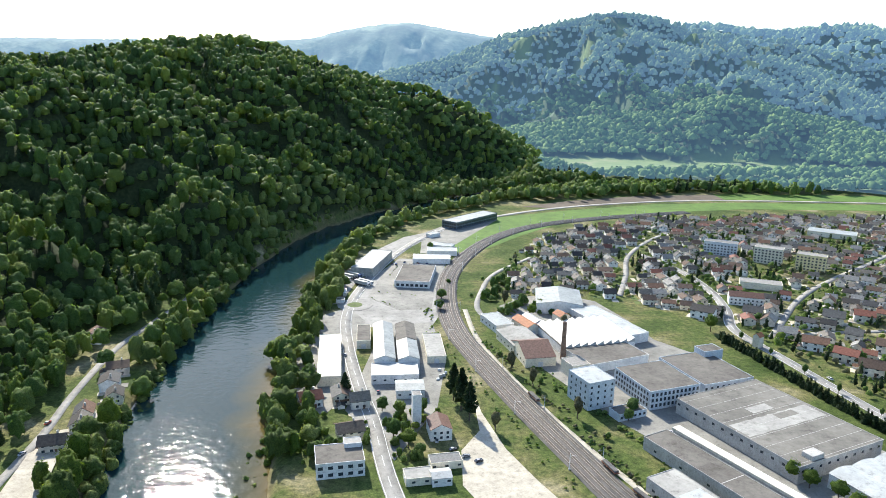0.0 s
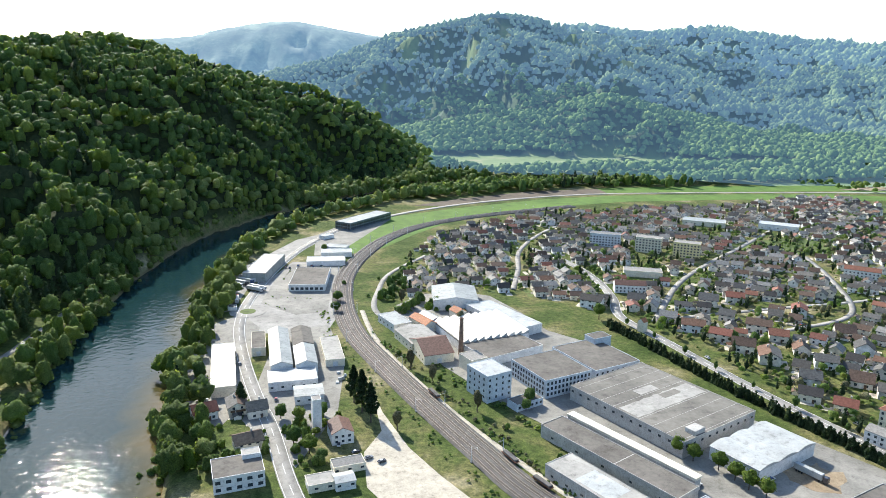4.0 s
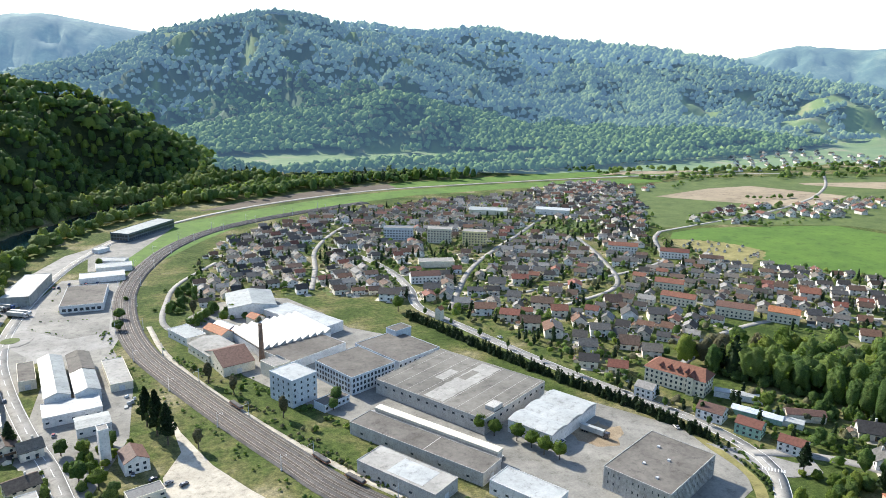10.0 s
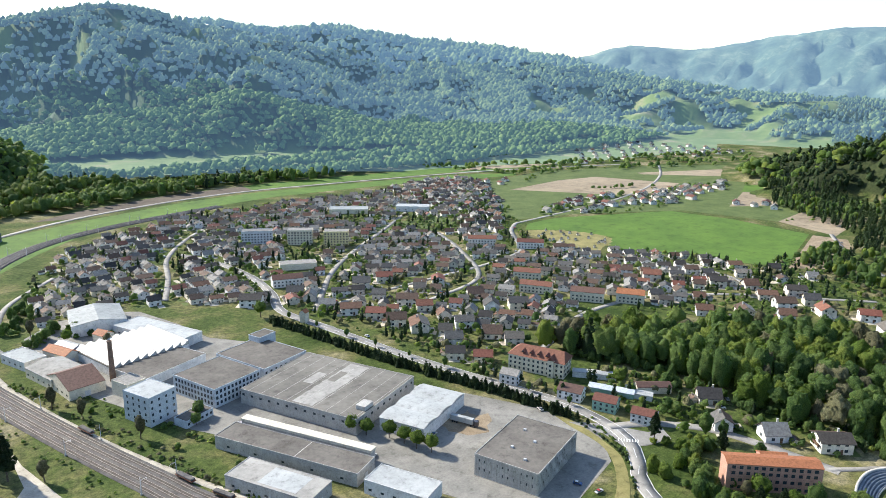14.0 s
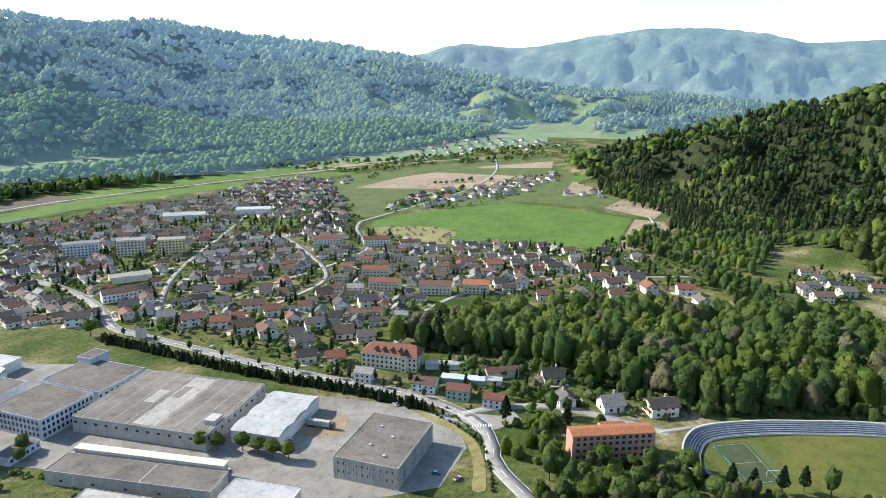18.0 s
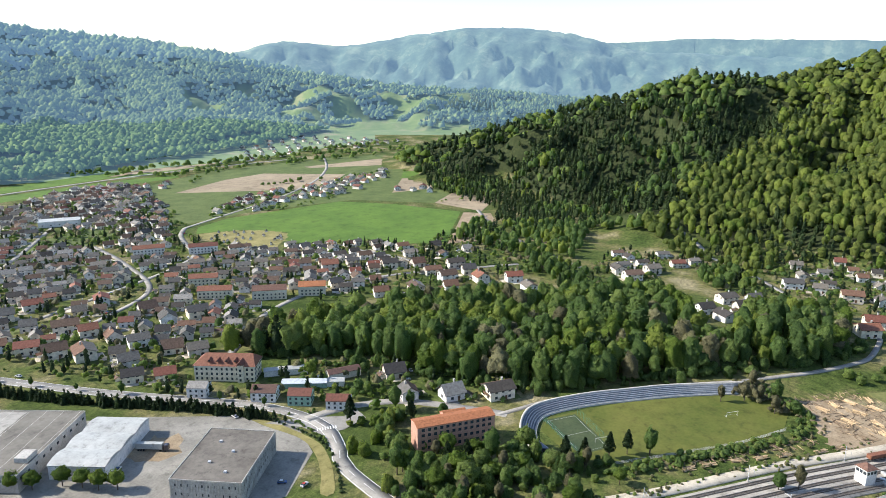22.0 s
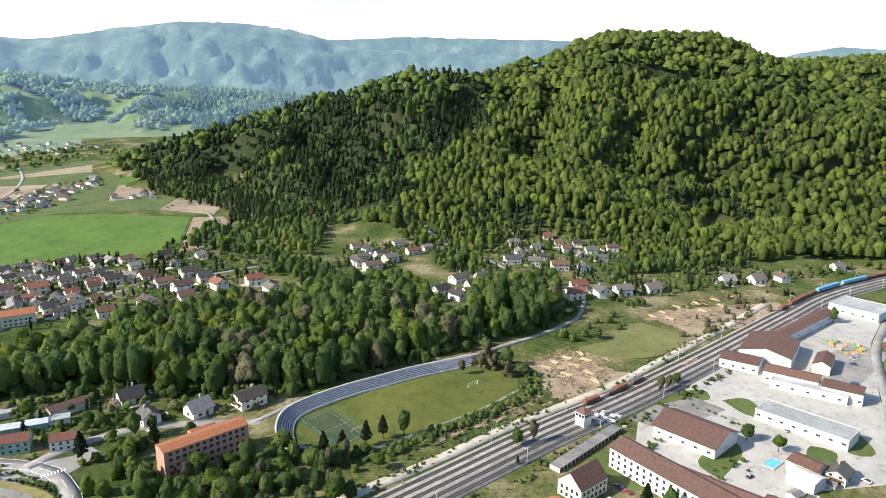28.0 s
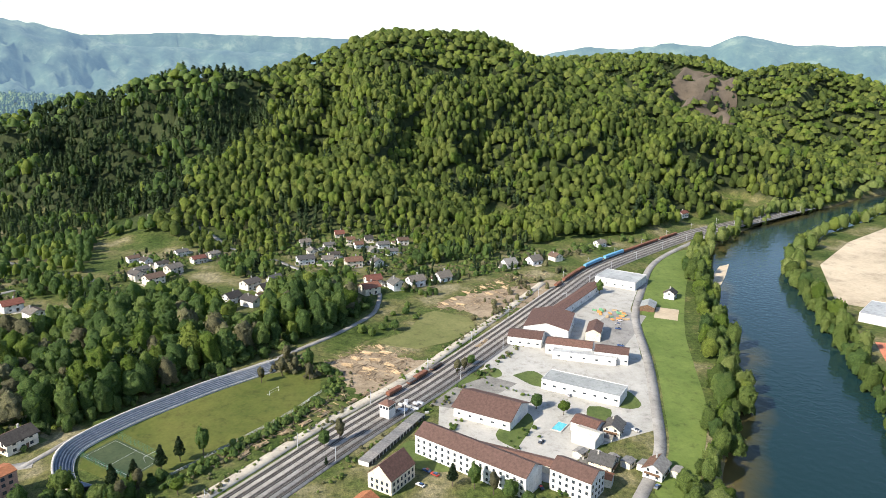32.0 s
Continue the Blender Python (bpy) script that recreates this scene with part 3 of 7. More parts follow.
def meadowy(x, y, z):
    """Open meadows and orchards on the middle hills."""
    b, r = np.degrees(np.arctan2(x, y)), np.hypot(x, y)
    open_ = wobble(x, y, 330.0, 21)
    up = (r > 2300) & (z > 60) & (b > 4) & (b < 32) & (open_ > 0.36)
    dell = (r > 2200) & (b > 44) & (b < 66) & (z < 120) & (open_ > -0.12)
    return up | dell


# between the far woods: open meadows and shaded forest floor, hazed by blue emission
FAR_LAND, lnt, lb = nodes_of("hazed_meadows")
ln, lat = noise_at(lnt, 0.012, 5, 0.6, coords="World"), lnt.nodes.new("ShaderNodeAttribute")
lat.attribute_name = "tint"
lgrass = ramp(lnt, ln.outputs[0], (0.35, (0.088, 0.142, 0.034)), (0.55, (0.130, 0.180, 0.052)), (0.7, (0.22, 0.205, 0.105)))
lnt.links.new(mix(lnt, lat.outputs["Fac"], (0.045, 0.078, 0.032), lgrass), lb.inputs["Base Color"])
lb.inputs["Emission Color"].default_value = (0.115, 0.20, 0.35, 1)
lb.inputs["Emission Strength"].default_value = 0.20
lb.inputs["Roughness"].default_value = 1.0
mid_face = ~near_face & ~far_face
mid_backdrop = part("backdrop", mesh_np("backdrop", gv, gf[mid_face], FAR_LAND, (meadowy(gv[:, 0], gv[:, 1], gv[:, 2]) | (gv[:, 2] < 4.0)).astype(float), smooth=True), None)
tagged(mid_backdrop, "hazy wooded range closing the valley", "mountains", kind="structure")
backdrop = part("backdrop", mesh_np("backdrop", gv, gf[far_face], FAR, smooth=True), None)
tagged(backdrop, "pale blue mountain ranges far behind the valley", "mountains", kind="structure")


# felled slope on the hill behind
cb, cr_ = np.meshgrid(np.linspace(119.8, 124.6, 22), np.linspace(1620, 1990, 26))
edge = 1 + 0.12 * wobble(cb * 30, cr_, 90.0, 61)
cx_, cy_ = cr_ * np.sin(np.radians(122.2 + (cb - 122.2) * edge)), cr_ * np.cos(np.radians(122.2 + (cb - 122.2) * edge))
ci = (np.arange(25)[:, None] * 22 + np.arange(21)[None]).ravel()
tagged(part("ground", mesh_np("ground", np.c_[cx_.ravel(), cy_.ravel(), land(cx_.ravel(), cy_.ravel()) + 1.5], np.stack([ci, ci + 22, ci + 23, ci + 1], 1), SOIL_DARK, smooth=True), None), "brown felled slope on the wooded hill", "clearing", kind="structure")


# ---- water ----
WATER, wnt, wb = nodes_of("river_water")
wb.inputs["Base Color"].default_value = (0.02, 0.045, 0.04, 1)
wd = noise_at(wnt, 0.012, 4, coords="World")
wat = wnt.nodes.new("ShaderNodeAttribute")
wat.attribute_name = "tint"
wsum = wnt.nodes.new("ShaderNodeMath")
wsum.operation = "MULTIPLY_ADD"
wnt.links.new(wd.outputs[0], wsum.inputs[0])
wsum.inputs[1].default_value = 0.55
wnt.links.new(wat.outputs["Fac"], wsum.inputs[2])
wcol = ramp(wnt, wsum.outputs[0], (0.36, (0.110, 0.080, 0.028)), (0.47, (0.052, 0.050, 0.021)), (0.62, (0.010, 0.030, 0.032)))
wnt.links.new(wcol, wb.inputs["Base Color"])
wb.inputs["Roughness"].default_value = 0.04
wb.inputs["IOR"].default_value = 1.33
wb.inputs["Specular IOR Level"].default_value = 0.22
w1, w2 = noise_at(wnt, 0.22, 2, 0.5, coords="World"), noise_at(wnt, 1.0, 3, coords="World")
wmix = wnt.nodes.new("ShaderNodeMath")
wmix.operation = "MULTIPLY_ADD"
wnt.links.new(w2.outputs[0], wmix.inputs[0])
wmix.inputs[1].default_value = 0.14
wnt.links.new(w1.outputs[0], wmix.inputs[2])
bump(wnt, wb, wmix.outputs[0], 1.0, 0.24)


def ribbon(line, half, z, lift=0.0, shift=0.0):
    """A strip along a line: vertices and quads; half: its half width, one number or one a point."""
    n = normals_of(line)
    half = np.broadcast_to(half, (len(line),))[:, None]
    a, b = line + n * (shift - half), line + n * (shift + half)
    zz = np.full((len(line), 1), z) if np.isscalar(z) else np.asarray(z)[:, None]
    v = np.vstack([np.hstack([a, zz]), np.hstack([b, zz])])
    k, m = np.arange(len(line) - 1), len(line)
    return v, np.stack([k, k + m, k + m + 1, k + 1], 1)


strips, depth, quads = [], [], []
RW = river_half(np.arange(len(RIVER))) + 16.0
for k in range(9):
    strips.append(np.c_[RIVER + normals_of(RIVER) * (RW * (k / 4.0 - 1.0))[:, None], np.full(len(RIVER), -5.2)])
    depth.append(np.full(len(RIVER), k / 8.0))
i = np.arange(len(RIVER) - 1)
for k in range(8):
    m = len(RIVER)
    quads.append(np.stack([i + k * m, i + (k + 1) * m, i + 1 + (k + 1) * m, i + 1 + k * m], 1))
water = tagged(part("water", mesh_np("water", np.vstack(strips), np.vstack(quads), WATER, np.concatenate(depth)), None), "broad blue-green river with brown shallows and ripples", "river", kind="structure")


# ---- fields, yards, roads and rails ----
LIFT = 0.10


def patch(name, outline, material, label, category, z=LIFT, smooth=False):
    """A flat piece of ground with its own surface, a few centimetres thick."""
    pts = [tuple(p) for p in (glide([*outline, outline[0]], 4.0)[:-1] if smooth or name in ("earth", "lawn", "verge") else outline)]
    if name == "earth":
        pts = [(p[0] + 2.2 * math.sin(k * 1.9) + 1.3 * math.sin(k * 4.7), p[1] + 2.0 * math.cos(k * 2.3) + 1.2 * math.sin(k * 5.3)) for k, p in enumerate(pts)]
    bm = prism(pts, "z", z - 0.4, z)
    bmesh.ops.triangulate(bm, faces=[f for f in bm.faces if len(f.verts) > 4])
    return tagged(part(name, bm, material), label, category, kind="structure")


def road(name, points, half, material, label, z=0.2, step=8.0, category="road"):
    line = glide(points, step)
    v, q = ribbon(line, half, z)
    up = land(np.r_[line[:, 0], line[:, 0]], np.r_[line[:, 1], line[:, 1]])
    v[:, 2] = np.where(up > 0.3, up + z + 0.4, z)
    v2 = v.copy()
    v2[:, 2] -= np.where(v[:, 2] > z + 0.1, 1.6, 0.6)
    n, m = len(v), len(line)
    k = np.arange(m - 1)
    left = np.stack([k, k + 1, k + 1 + n, k + n], 1)
    right = np.stack([k + m + n, k + m + 1 + n, k + m + 1, k + m], 1)
    return tagged(part(name, mesh_np(name, np.vstack([v, v2]), np.vstack([q, left, right]), material), None), label, category, kind="structure"), line


patch("field", [(20, 800), (60, 868), (160, 925), (300, 985), (420, 1010), (600, 1010), (780, 1000), (900, 960), (880, 935), (600, 965), (420, 960), (260, 915), (150, 850), (90, 775), (50, 715), (8, 690), (-6, 730)], MEADOW, "bright green meadow between railway and road", "field")
patch("field", [(160, 945), (300, 1000), (420, 1035), (420, 1075), (300, 1055), (180, 1000), (110, 950)], SOIL_DARK, "ploughed brown field beside the river trees", "field", 0.14)
patch("field", [(420, 1035), (600, 1035), (800, 1028), (1000, 1000), (1050, 1040), (820, 1085), (600, 1090), (420, 1080)], MEADOW, "long green meadow along the river trees", "field", 0.12)
patch("field", [(820, 1040), (980, 1010), (1080, 1020), (900, 1070)], SOIL, "strip of ploughed soil in the meadow", "field", 0.18)
patch("field", [(601, 615), (654, 621), (734, 597), (823, 568), (843, 487), (838, 385), (738, 350), (671, 325), (640, 372), (606, 440), (588, 478), (630, 508), (614, 562), (575, 592)], MEADOW, "large bright green wheat field behind the town", "field", smooth=False)
patch("field", [(668, 322), (738, 346), (836, 380), (846, 345), (790, 314), (705, 289)], DIRT, "bare brown slope beside the green field", "field", 0.16)
patch("field", [(923, 540), (1061, 600), (1126, 525), (1040, 484)], SOIL, "pale brown ploughed field", "field", 0.15)
patch("field", [(835, 565), (905, 610), (1030, 630), (1070, 606), (918, 545), (1030, 480), (1000, 470), (895, 456), (876, 480)], LAWN, "fresh green field with a track", "field", 0.15)
patch("field", [(880, 445), (1000, 465), (1022, 424), (930, 378), (855, 362)], SOIL, "tan tilled field", "field", 0.15)
patch("field", [(760, 820), (900, 850), (990, 844), (1054, 713), (960, 675), (880, 680)], SOIL, "wide tan field on the plain", "field", 0.15)
patch("field", [(1065, 604), (1135, 640), (1355, 548), (1184, 457), (1035, 430), (1045, 482), (1130, 525)], MEADOW, "green field at the foot of the hill", "field", 0.13)
patch("field", [(1000, 840), (1087, 814), (1190, 720), (1120, 682), (1064, 716)], LAWN, "yellow-green field strip", "field", 0.14)
patch("field", [(1100, 838), (1284, 782), (1444, 664), (1351, 610), (1200, 722), (1092, 818)], SOIL, "long tan field below the river woods", "field", 0.15)
patch("earth", [(573, 590), (612, 560), (627, 510), (586, 480), (551, 483), (558, 554)], DRY, "patchwork of dug allotment plots", "ground", 0.12)
patch("yard", [(-186, 262), (-193, 300), (-186, 314), (-180, 306), (-168, 264)], GRAVEL, "pale gravel lot beside the river lane", "yard", 0.9)
patch("field", [(420, 700), (520, 720), (560, 690), (480, 640), (430, 660)], LAWN, "grass plot among houses", "field", 0.12)
patch("field", [(462, -430), (564, -500), (640, -600), (710, -730), (740, -900), (600, -900), (440, -560), (432, -456)], SAND, "pale sandy field across the river", "field", 0.15)
patch("lawn", [(236, -164), (276, -194), (319, -222), (370, -246), (435, -278), (538, -342), (630, -410), (640, -396), (586, -337), (464, -259), (383, -226), (324, -199), (280, -177), (248, -152)], RIVER_LAWN, "mown green strip between lane and riverside trees", "lawn", 0.13)
patch("yard", [(40, 500), (66, 408), (95, 345), (140, 275), (175, 205), (215, 180), (250, 192), (268, 215), (262, 250), (240, 290), (222, 316), (188, 384), (176, 430), (150, 462), (142, 500), (126, 545), (108, 556), (72, 556), (48, 530)], CONCRETE_YARD, "pale concrete yard round the factory", "yard", 0.12)
patch("yard", [(19, 385), (24, 350), (34, 312), (46, 285), (62, 255), (80, 225), (60, 215), (30, 245), (12, 280), (12, 310), (22, 330)], GRAVEL, "pale gravel strip beside the railway", "yard", 0.11)
patch("yard", [(-92, 350), (-96, 440), (-88, 500), (-70, 520), (-54, 490), (-54, 430), (-46, 385), (-60, 345)], CONCRETE_YARD, "paved yard by the riverside building", "yard", 0.12)
patch("yard", [(-50, 350), (-40, 480), (-5, 490), (5, 420), (0, 355), (-20, 300)], CONCRETE_YARD, "dusty yard round the sheds", "yard", 0.11)
patch("parking_lot", [(-58, 545), (-50, 630), (-40, 660), (5, 655), (-2, 600), (-6, 520), (-30, 515)], CONCRETE_YARD, "pale supermarket car park", "car park", 0.12)
patch("yard", [(-76, 478), (-6, 478), (4, 520), (0, 600), (8, 668), (-40, 668), (-60, 600), (-74, 540)], ASPHALT, "grey forecourt between workshops and car park", "yard", 0.08)
patch("field", [(640, 780), (760, 900), (960, 950), (1250, 880), (1500, 720), (1420, 560), (1250, 450), (1000, 380), (880, 440), (840, 560), (700, 625), (610, 640)], LAWN, "patchwork of grass fields on the plain", "field", 0.09)
patch("yard", [(-98, 520), (-78, 530), (-72, 590), (-58, 650), (-20, 740), (-10, 790), (-40, 760), (-90, 640), (-105, 570)], ASPHALT, "truck yard beside the river trees", "yard", 0.1)
patch("yard", [(-20, 690), (0, 690), (70, 860), (20, 850), (-20, 780)], CONCRETE_YARD, "paved yard at the office building", "yard", 0.12)
patch("yard", [(300, -65), (355, -78), (395, -115), (430, -130), (500, -190), (560, -240), (545, -300), (480, -258), (395, -222), (340, -202), (300, -180), (290, -140), (265, -110)], YARD_PALE, "bright concrete yard of the timber works", "yard", 0.1)
patch("pitch", [(322, 100), (336, 101), (350, 90), (364, 78), (377, 65), (400, 34), (427, 2), (424, -7), (403, -15), (378, -13), (349, 8), (303, 57), (300, 66), (308, 84)], PITCH, "worn green football pitch", "pitch", 0.16)
patch("pitch", [(333, 102), (347, 89), (321, 64), (307, 75)], COURT_GREEN, "dark fenced small-sided court", "pitch", 0.22)
patch("pitch", [(457, -51), (487, -74), (506, -107), (486, -129), (464, -130), (441, -105), (433, -80), (442, -63)], PRACTICE_TURF, "dry practice pitch", "pitch", 0.16)
patch("earth", [(408, -24), (424, -22), (436, -44), (418, -72), (408, -86), (390, -72), (370, -50), (374, -34)], DIRT, "churned bare earth with felled timber", "ground", 0.12)
patch("earth", [(515, -112), (535, -128), (550, -175), (566, -222), (552, -226), (520, -196), (490, -160), (482, -140), (500, -132)], DIRT, "cleared earth beside the railway", "ground", 0.12)
patch("lawn", [(380, -129), (383, -144), (360, -148), (363, -137)], LAWN, "rough grass between the halls", "lawn", 0.14)
patch("lawn", [(300, -44), (315, -54), (300, -78), (285, -81), (286, -58)], LAWN, "grass island in the driveway", "lawn", 0.14)
patch("lawn", [(296, -104), (322, -122), (334, -118), (312, -98)], LAWN, "grass verge behind the white block", "lawn", 0.14)
patch("yard", [(352, -72), (370, -90), (382, -114), (368, -128), (352, -106), (344, -84)], CONCRETE_YARD, "grey driveway round the brown hall", "yard", 0.15)
patch("lawn", [(363, -79), (387, -105), (392, -122), (380, -122), (376, -107), (366, -89)], LAWN, "green verge beside the drive", "lawn", 0.14)
patch("lawn", [(404, -104), (424, -118), (448, -140), (440, -146), (414, -128), (398, -112)], LAWN, "grass strip below the railway", "lawn", 0.14)
patch("lawn", [(345, -170), (347, -187), (327, -187), (326, -175)], LAWN, "small lawn beside the long hall", "lawn", 0.14)
patch("lawn", [(318, -150), (332, -158), (326, -168), (314, -160)], LAWN, "garden lawn by the pool", "lawn", 0.14)
patch("yard", [(398, -208), (420, -190), (452, -214), (480, -246), (462, -262), (430, -236)], ASPHALT, "grey works yard with parked goods", "yard", 0.15)
patch("verge", [(263, 246), (265, 226), (260, 198), (253, 186), (240, 173), (226, 163), (223, 168), (236, 177), (250, 191), (258, 206), (260, 230)], DRY, "dry yellow grass verge inside the bend", "verge", 0.17)
patch("road_apron", [(262, 232), (276, 219), (288, 199), (299, 200), (292, 188), (276, 191), (266, 198), (268, 212)], ASPHALT, "grey junction apron of the side street", "road", 0.19)
patch("earth", [(204, 272), (210, 250), (230, 257), (225, 273)], DIRT, "rough gravel plot with weeds", "ground", 0.16)

GREY_ROADS = [
    ("road", [(-5, 230), (-22, 286), (-34, 339), (-46, 380), (-60, 440), (-69, 500), (-67, 563), (-50, 660), (-20, 755), (22, 830), (95, 902), (197, 965), (329, 1012), (464, 1028), (766, 1018), (1000, 985), (1200, 930)], 4.2, "grey two-lane road with white lines"),
    ("road", [(215, 100), (244, 167), (257, 181), (273, 200), (278, 222), (276, 251), (266, 283), (246, 346), (226, 432), (215, 484), (226, 527), (232, 580), (226, 640), (205, 700)], 4.0, "grey town road lined by hedges"),
    ("road", [(276, 215), (296, 205), (316, 184), (324, 158), (328, 134), (330, 122)], 3.2, "narrow grey side street"),
    ("road", [(328, 126), (340, 118), (355, 108), (372, 92), (388, 73), (404, 52), (418, 32), (431, 12), (447, -8), (464, -27), (485, -46), (505, -60), (535, -68), (548, -70)], 1.7, "narrow lane behind the stadium"),
    ("road", [(230, -128), (251, -148), (280, -172), (324, -194), (383, -221), (464, -254), (535, -298), (586, -332), (630, -375), (690, -455), (745, -540), (800, -650)], 3.0, "grey lane between works and meadow"),
    ("road", [(590, 625), (680, 640), (800, 660), (900, 690), (1000, 730), (1120, 800), (1250, 900)], 2.6, "pale country road across the plain"),
    ("road", [(590, 625), (560, 600), (530, 560), (500, 520), (440, 500), (360, 490), (280, 480), (236, 470)], 2.6, "grey street between houses"),
    ("road", [(300, 300), (340, 320), (400, 345), (470, 345), (540, 310), (600, 250), (625, 225)], 2.6, "grey street along the terrace"),
    ("road", [(560, 280), (590, 330), (600, 395)], 2.4, "short grey street"),
    ("road", [(640, 165), (680, 215), (735, 275), (800, 330), (860, 370)], 2.4, "pale street rising past new houses"),
    ("road", [(150, 560), (170, 620), (190, 690), (230, 760), (280, 820)], 2.4, "grey street through old houses"),
    ("road", [(45, 480), (30, 520), (36, 570), (50, 620), (90, 680)], 2.2, "pale gravel lane beside the railway"),
    ("road", [(236, 470), (300, 560), (360, 620), (430, 680), (520, 760)], 2.6, "grey street past the apartment blocks"),
    ("road", [(320, 440), (400, 470), (450, 560), (480, 640)], 2.4, "grey residential street"),
    ("road", [(-188, 200), (-190, 240), (-193, 279), (-197, 322), (-204, 363), (-210, 428), (-206, 475), (-200, 540)], 2.3, "pale lane along the river's wooded side"),
    ("road", [(640, -10), (690, 20), (740, 60), (800, 95), (870, 160)], 2.2, "pale lane climbing to the hamlet"),
]
ROADS = []
for name, pts, half, label in GREY_ROADS:
    ob, line = road(name, pts, half, ASPHALT, label, 0.2 + 0.004 * len(ROADS))
    ROADS.append(line)
for line in (ROADS[0], ROADS[1]):
    for side in (-3.7, 0.0, 3.7):
        v, q = ribbon(line[:70], 0.14, 0.31, 0, side)
        if side == 0.0:
            q = q[::2]
        tagged(part("lane_marking", mesh_np("lane_marking", v, q, WHITE_LINE), None), "worn white line on the road", "marking", kind="structure")

RAILS = [
    ("west", [(175, 130), (130, 190), (86, 260), (68, 304), (48, 358), (28, 418), (13, 471), (6, 534), (9, 610), (27, 685), (61, 763), (114, 828), (200, 880), (330, 930)], 8.6, BALLAST, (-6.0, -2.0, 2.0, 6.0)),
    ("east", [(175, 130), (240, 62), (283, 19), (330, -27), (380, -80), (452, -149), (531, -222), (591, -280), (651, -363), (714, -461), (760, -560), (830, -700)], 12.5, BALLAST_NEW, (-9.6, -4.9, 0.0, 4.9, 9.6)),
]
for name, pts, half, mat, tracks in RAILS:
    ob, line = road("railway_bed", pts, half, mat, "wide gravel railway bed with several tracks", 0.45, 6.0, "railway")
    ROADS.append(line)
    for off in tracks:
        t = thing("railway_track", pose(0, 0, 0), "steel railway track on dark sleepers", "track", "tracks of the railway", "structure")
        for side in (-0.75, 0.75):
            vv, qq = [], []
            for du, z0, z1 in ((0.09, 0.62, 0.80),):
                a, _ = ribbon(line, du, z0, 0, off + side)
                b, _ = ribbon(line, du, z1, 0, off + side)
                m = len(line)
                v = np.vstack([a, b])
                k = np.arange(m - 1)
                q = np.vstack([np.stack([k + 2 * m, k + 3 * m, k + 3 * m + 1, k + 2 * m + 1], 1), np.stack([k, k + 2 * m, k + 2 * m + 1, k + 1], 1), np.stack([k + m, k + m + 1, k + 3 * m + 1, k + 3 * m], 1)])
                part("rail", mesh_np("rail", v, q, RAIL), None, t)
        v, q = ribbon(line, 1.25, 0.52, 0, off)
        part("sleeper_bed", mesh_np("sleeper_bed", v, q, SLEEPER), None, t)
WEST_RAIL, EAST_RAIL = ROADS[-2], ROADS[-1]
road("path", [(150, 195), (110, 245), (88, 285), (66, 335), (48, 385), (34, 430), (25, 470), (20, 520)], 1.8, GRAVEL, "pale gravel path beside the railway", 0.16, category="path")
road("path", [(262, 68), (295, 32), (340, -12), (388, -65), (440, -112), (500, -165), (560, -215)], 3.2, GRAVEL, "pale gravel platform strip beside the tracks", 0.5, category="path")


# ---- trees ----
def ico(level):
    bm = bmesh.new()
    bmesh.ops.create_icosphere(bm, subdivisions=level, radius=1.0)
    v = np.array([p.co[:] for p in bm.verts])
    f = np.array([[p.index for p in t.verts] for t in bm.faces])
    bm.free()
    return v, f


ICO1, ICO2, ICO3 = ico(1), ico(2), ico(3)
OCTA = (np.array([(1, 0, 0), (-1, 0, 0), (0, 1, 0), (0, -1, 0), (0, 0, 1), (0, 0, -1)], float), np.array([(0, 2, 4), (2, 1, 4), (1, 3, 4), (3, 0, 4), (2, 0, 5), (1, 2, 5), (3, 1, 5), (0, 3, 5)]))


def tufts(rng, n, size, shape, core=0.72, level=ICO1):
    """A crown in unit size, 1 wide in radius: an uneven core and n small leaf sprays on and above it. shape(u): point on the crown."""
    v, f = level
    lump = 1 + 0.22 * rng.standard_normal(len(v))
    cv = shape(v * np.clip(lump, 0.65, 1.35)[:, None]) * core
    d = rng.standard_normal((n, 3))
    d /= np.linalg.norm(d, axis=1)[:, None]
    d[:, 2] = np.where(d[:, 2] < -0.35, -d[:, 2], d[:, 2])
    bumps = 1 + 0.2 * np.sin(d[:, 0] * 5 + rng.uniform(0, 6)) * np.sin(d[:, 1] * 5 + rng.uniform(0, 6)) + 0.12 * np.sin(d[:, 2] * 7 + rng.uniform(0, 6))
    c = shape(d * (bumps * rng.uniform(0.8, 1.03, n))[:, None])
    a = rng.standard_normal((n, 3)) * [1, 1, 0.6]
    b = np.cross(d + 0.5 * rng.standard_normal((n, 3)), a)
    a /= np.linalg.norm(a, axis=1)[:, None]
    b /= np.linalg.norm(b, axis=1)[:, None]
    s = (size * rng.uniform(0.6, 1.3, n))[:, None]
    tv = np.stack([c - a * s, c + b * s * 0.8, c + a * s, c - b * s * 0.9], 1).reshape(-1, 3)
    k = np.arange(n)[:, None] * 4 + len(v)
    tf = np.vstack([k + [0, 1, 2], k + [0, 2, 3]])
    return np.vstack([cv, tv]), np.vstack([f, tf])


def dome(p):
    q = p.copy()
    q[:, 2] = np.where(q[:, 2] > 0, q[:, 2] * 1.05, q[:, 2] * 0.75)
    return q


def tall(p):
    return p * [0.8, 0.8, 1.5]


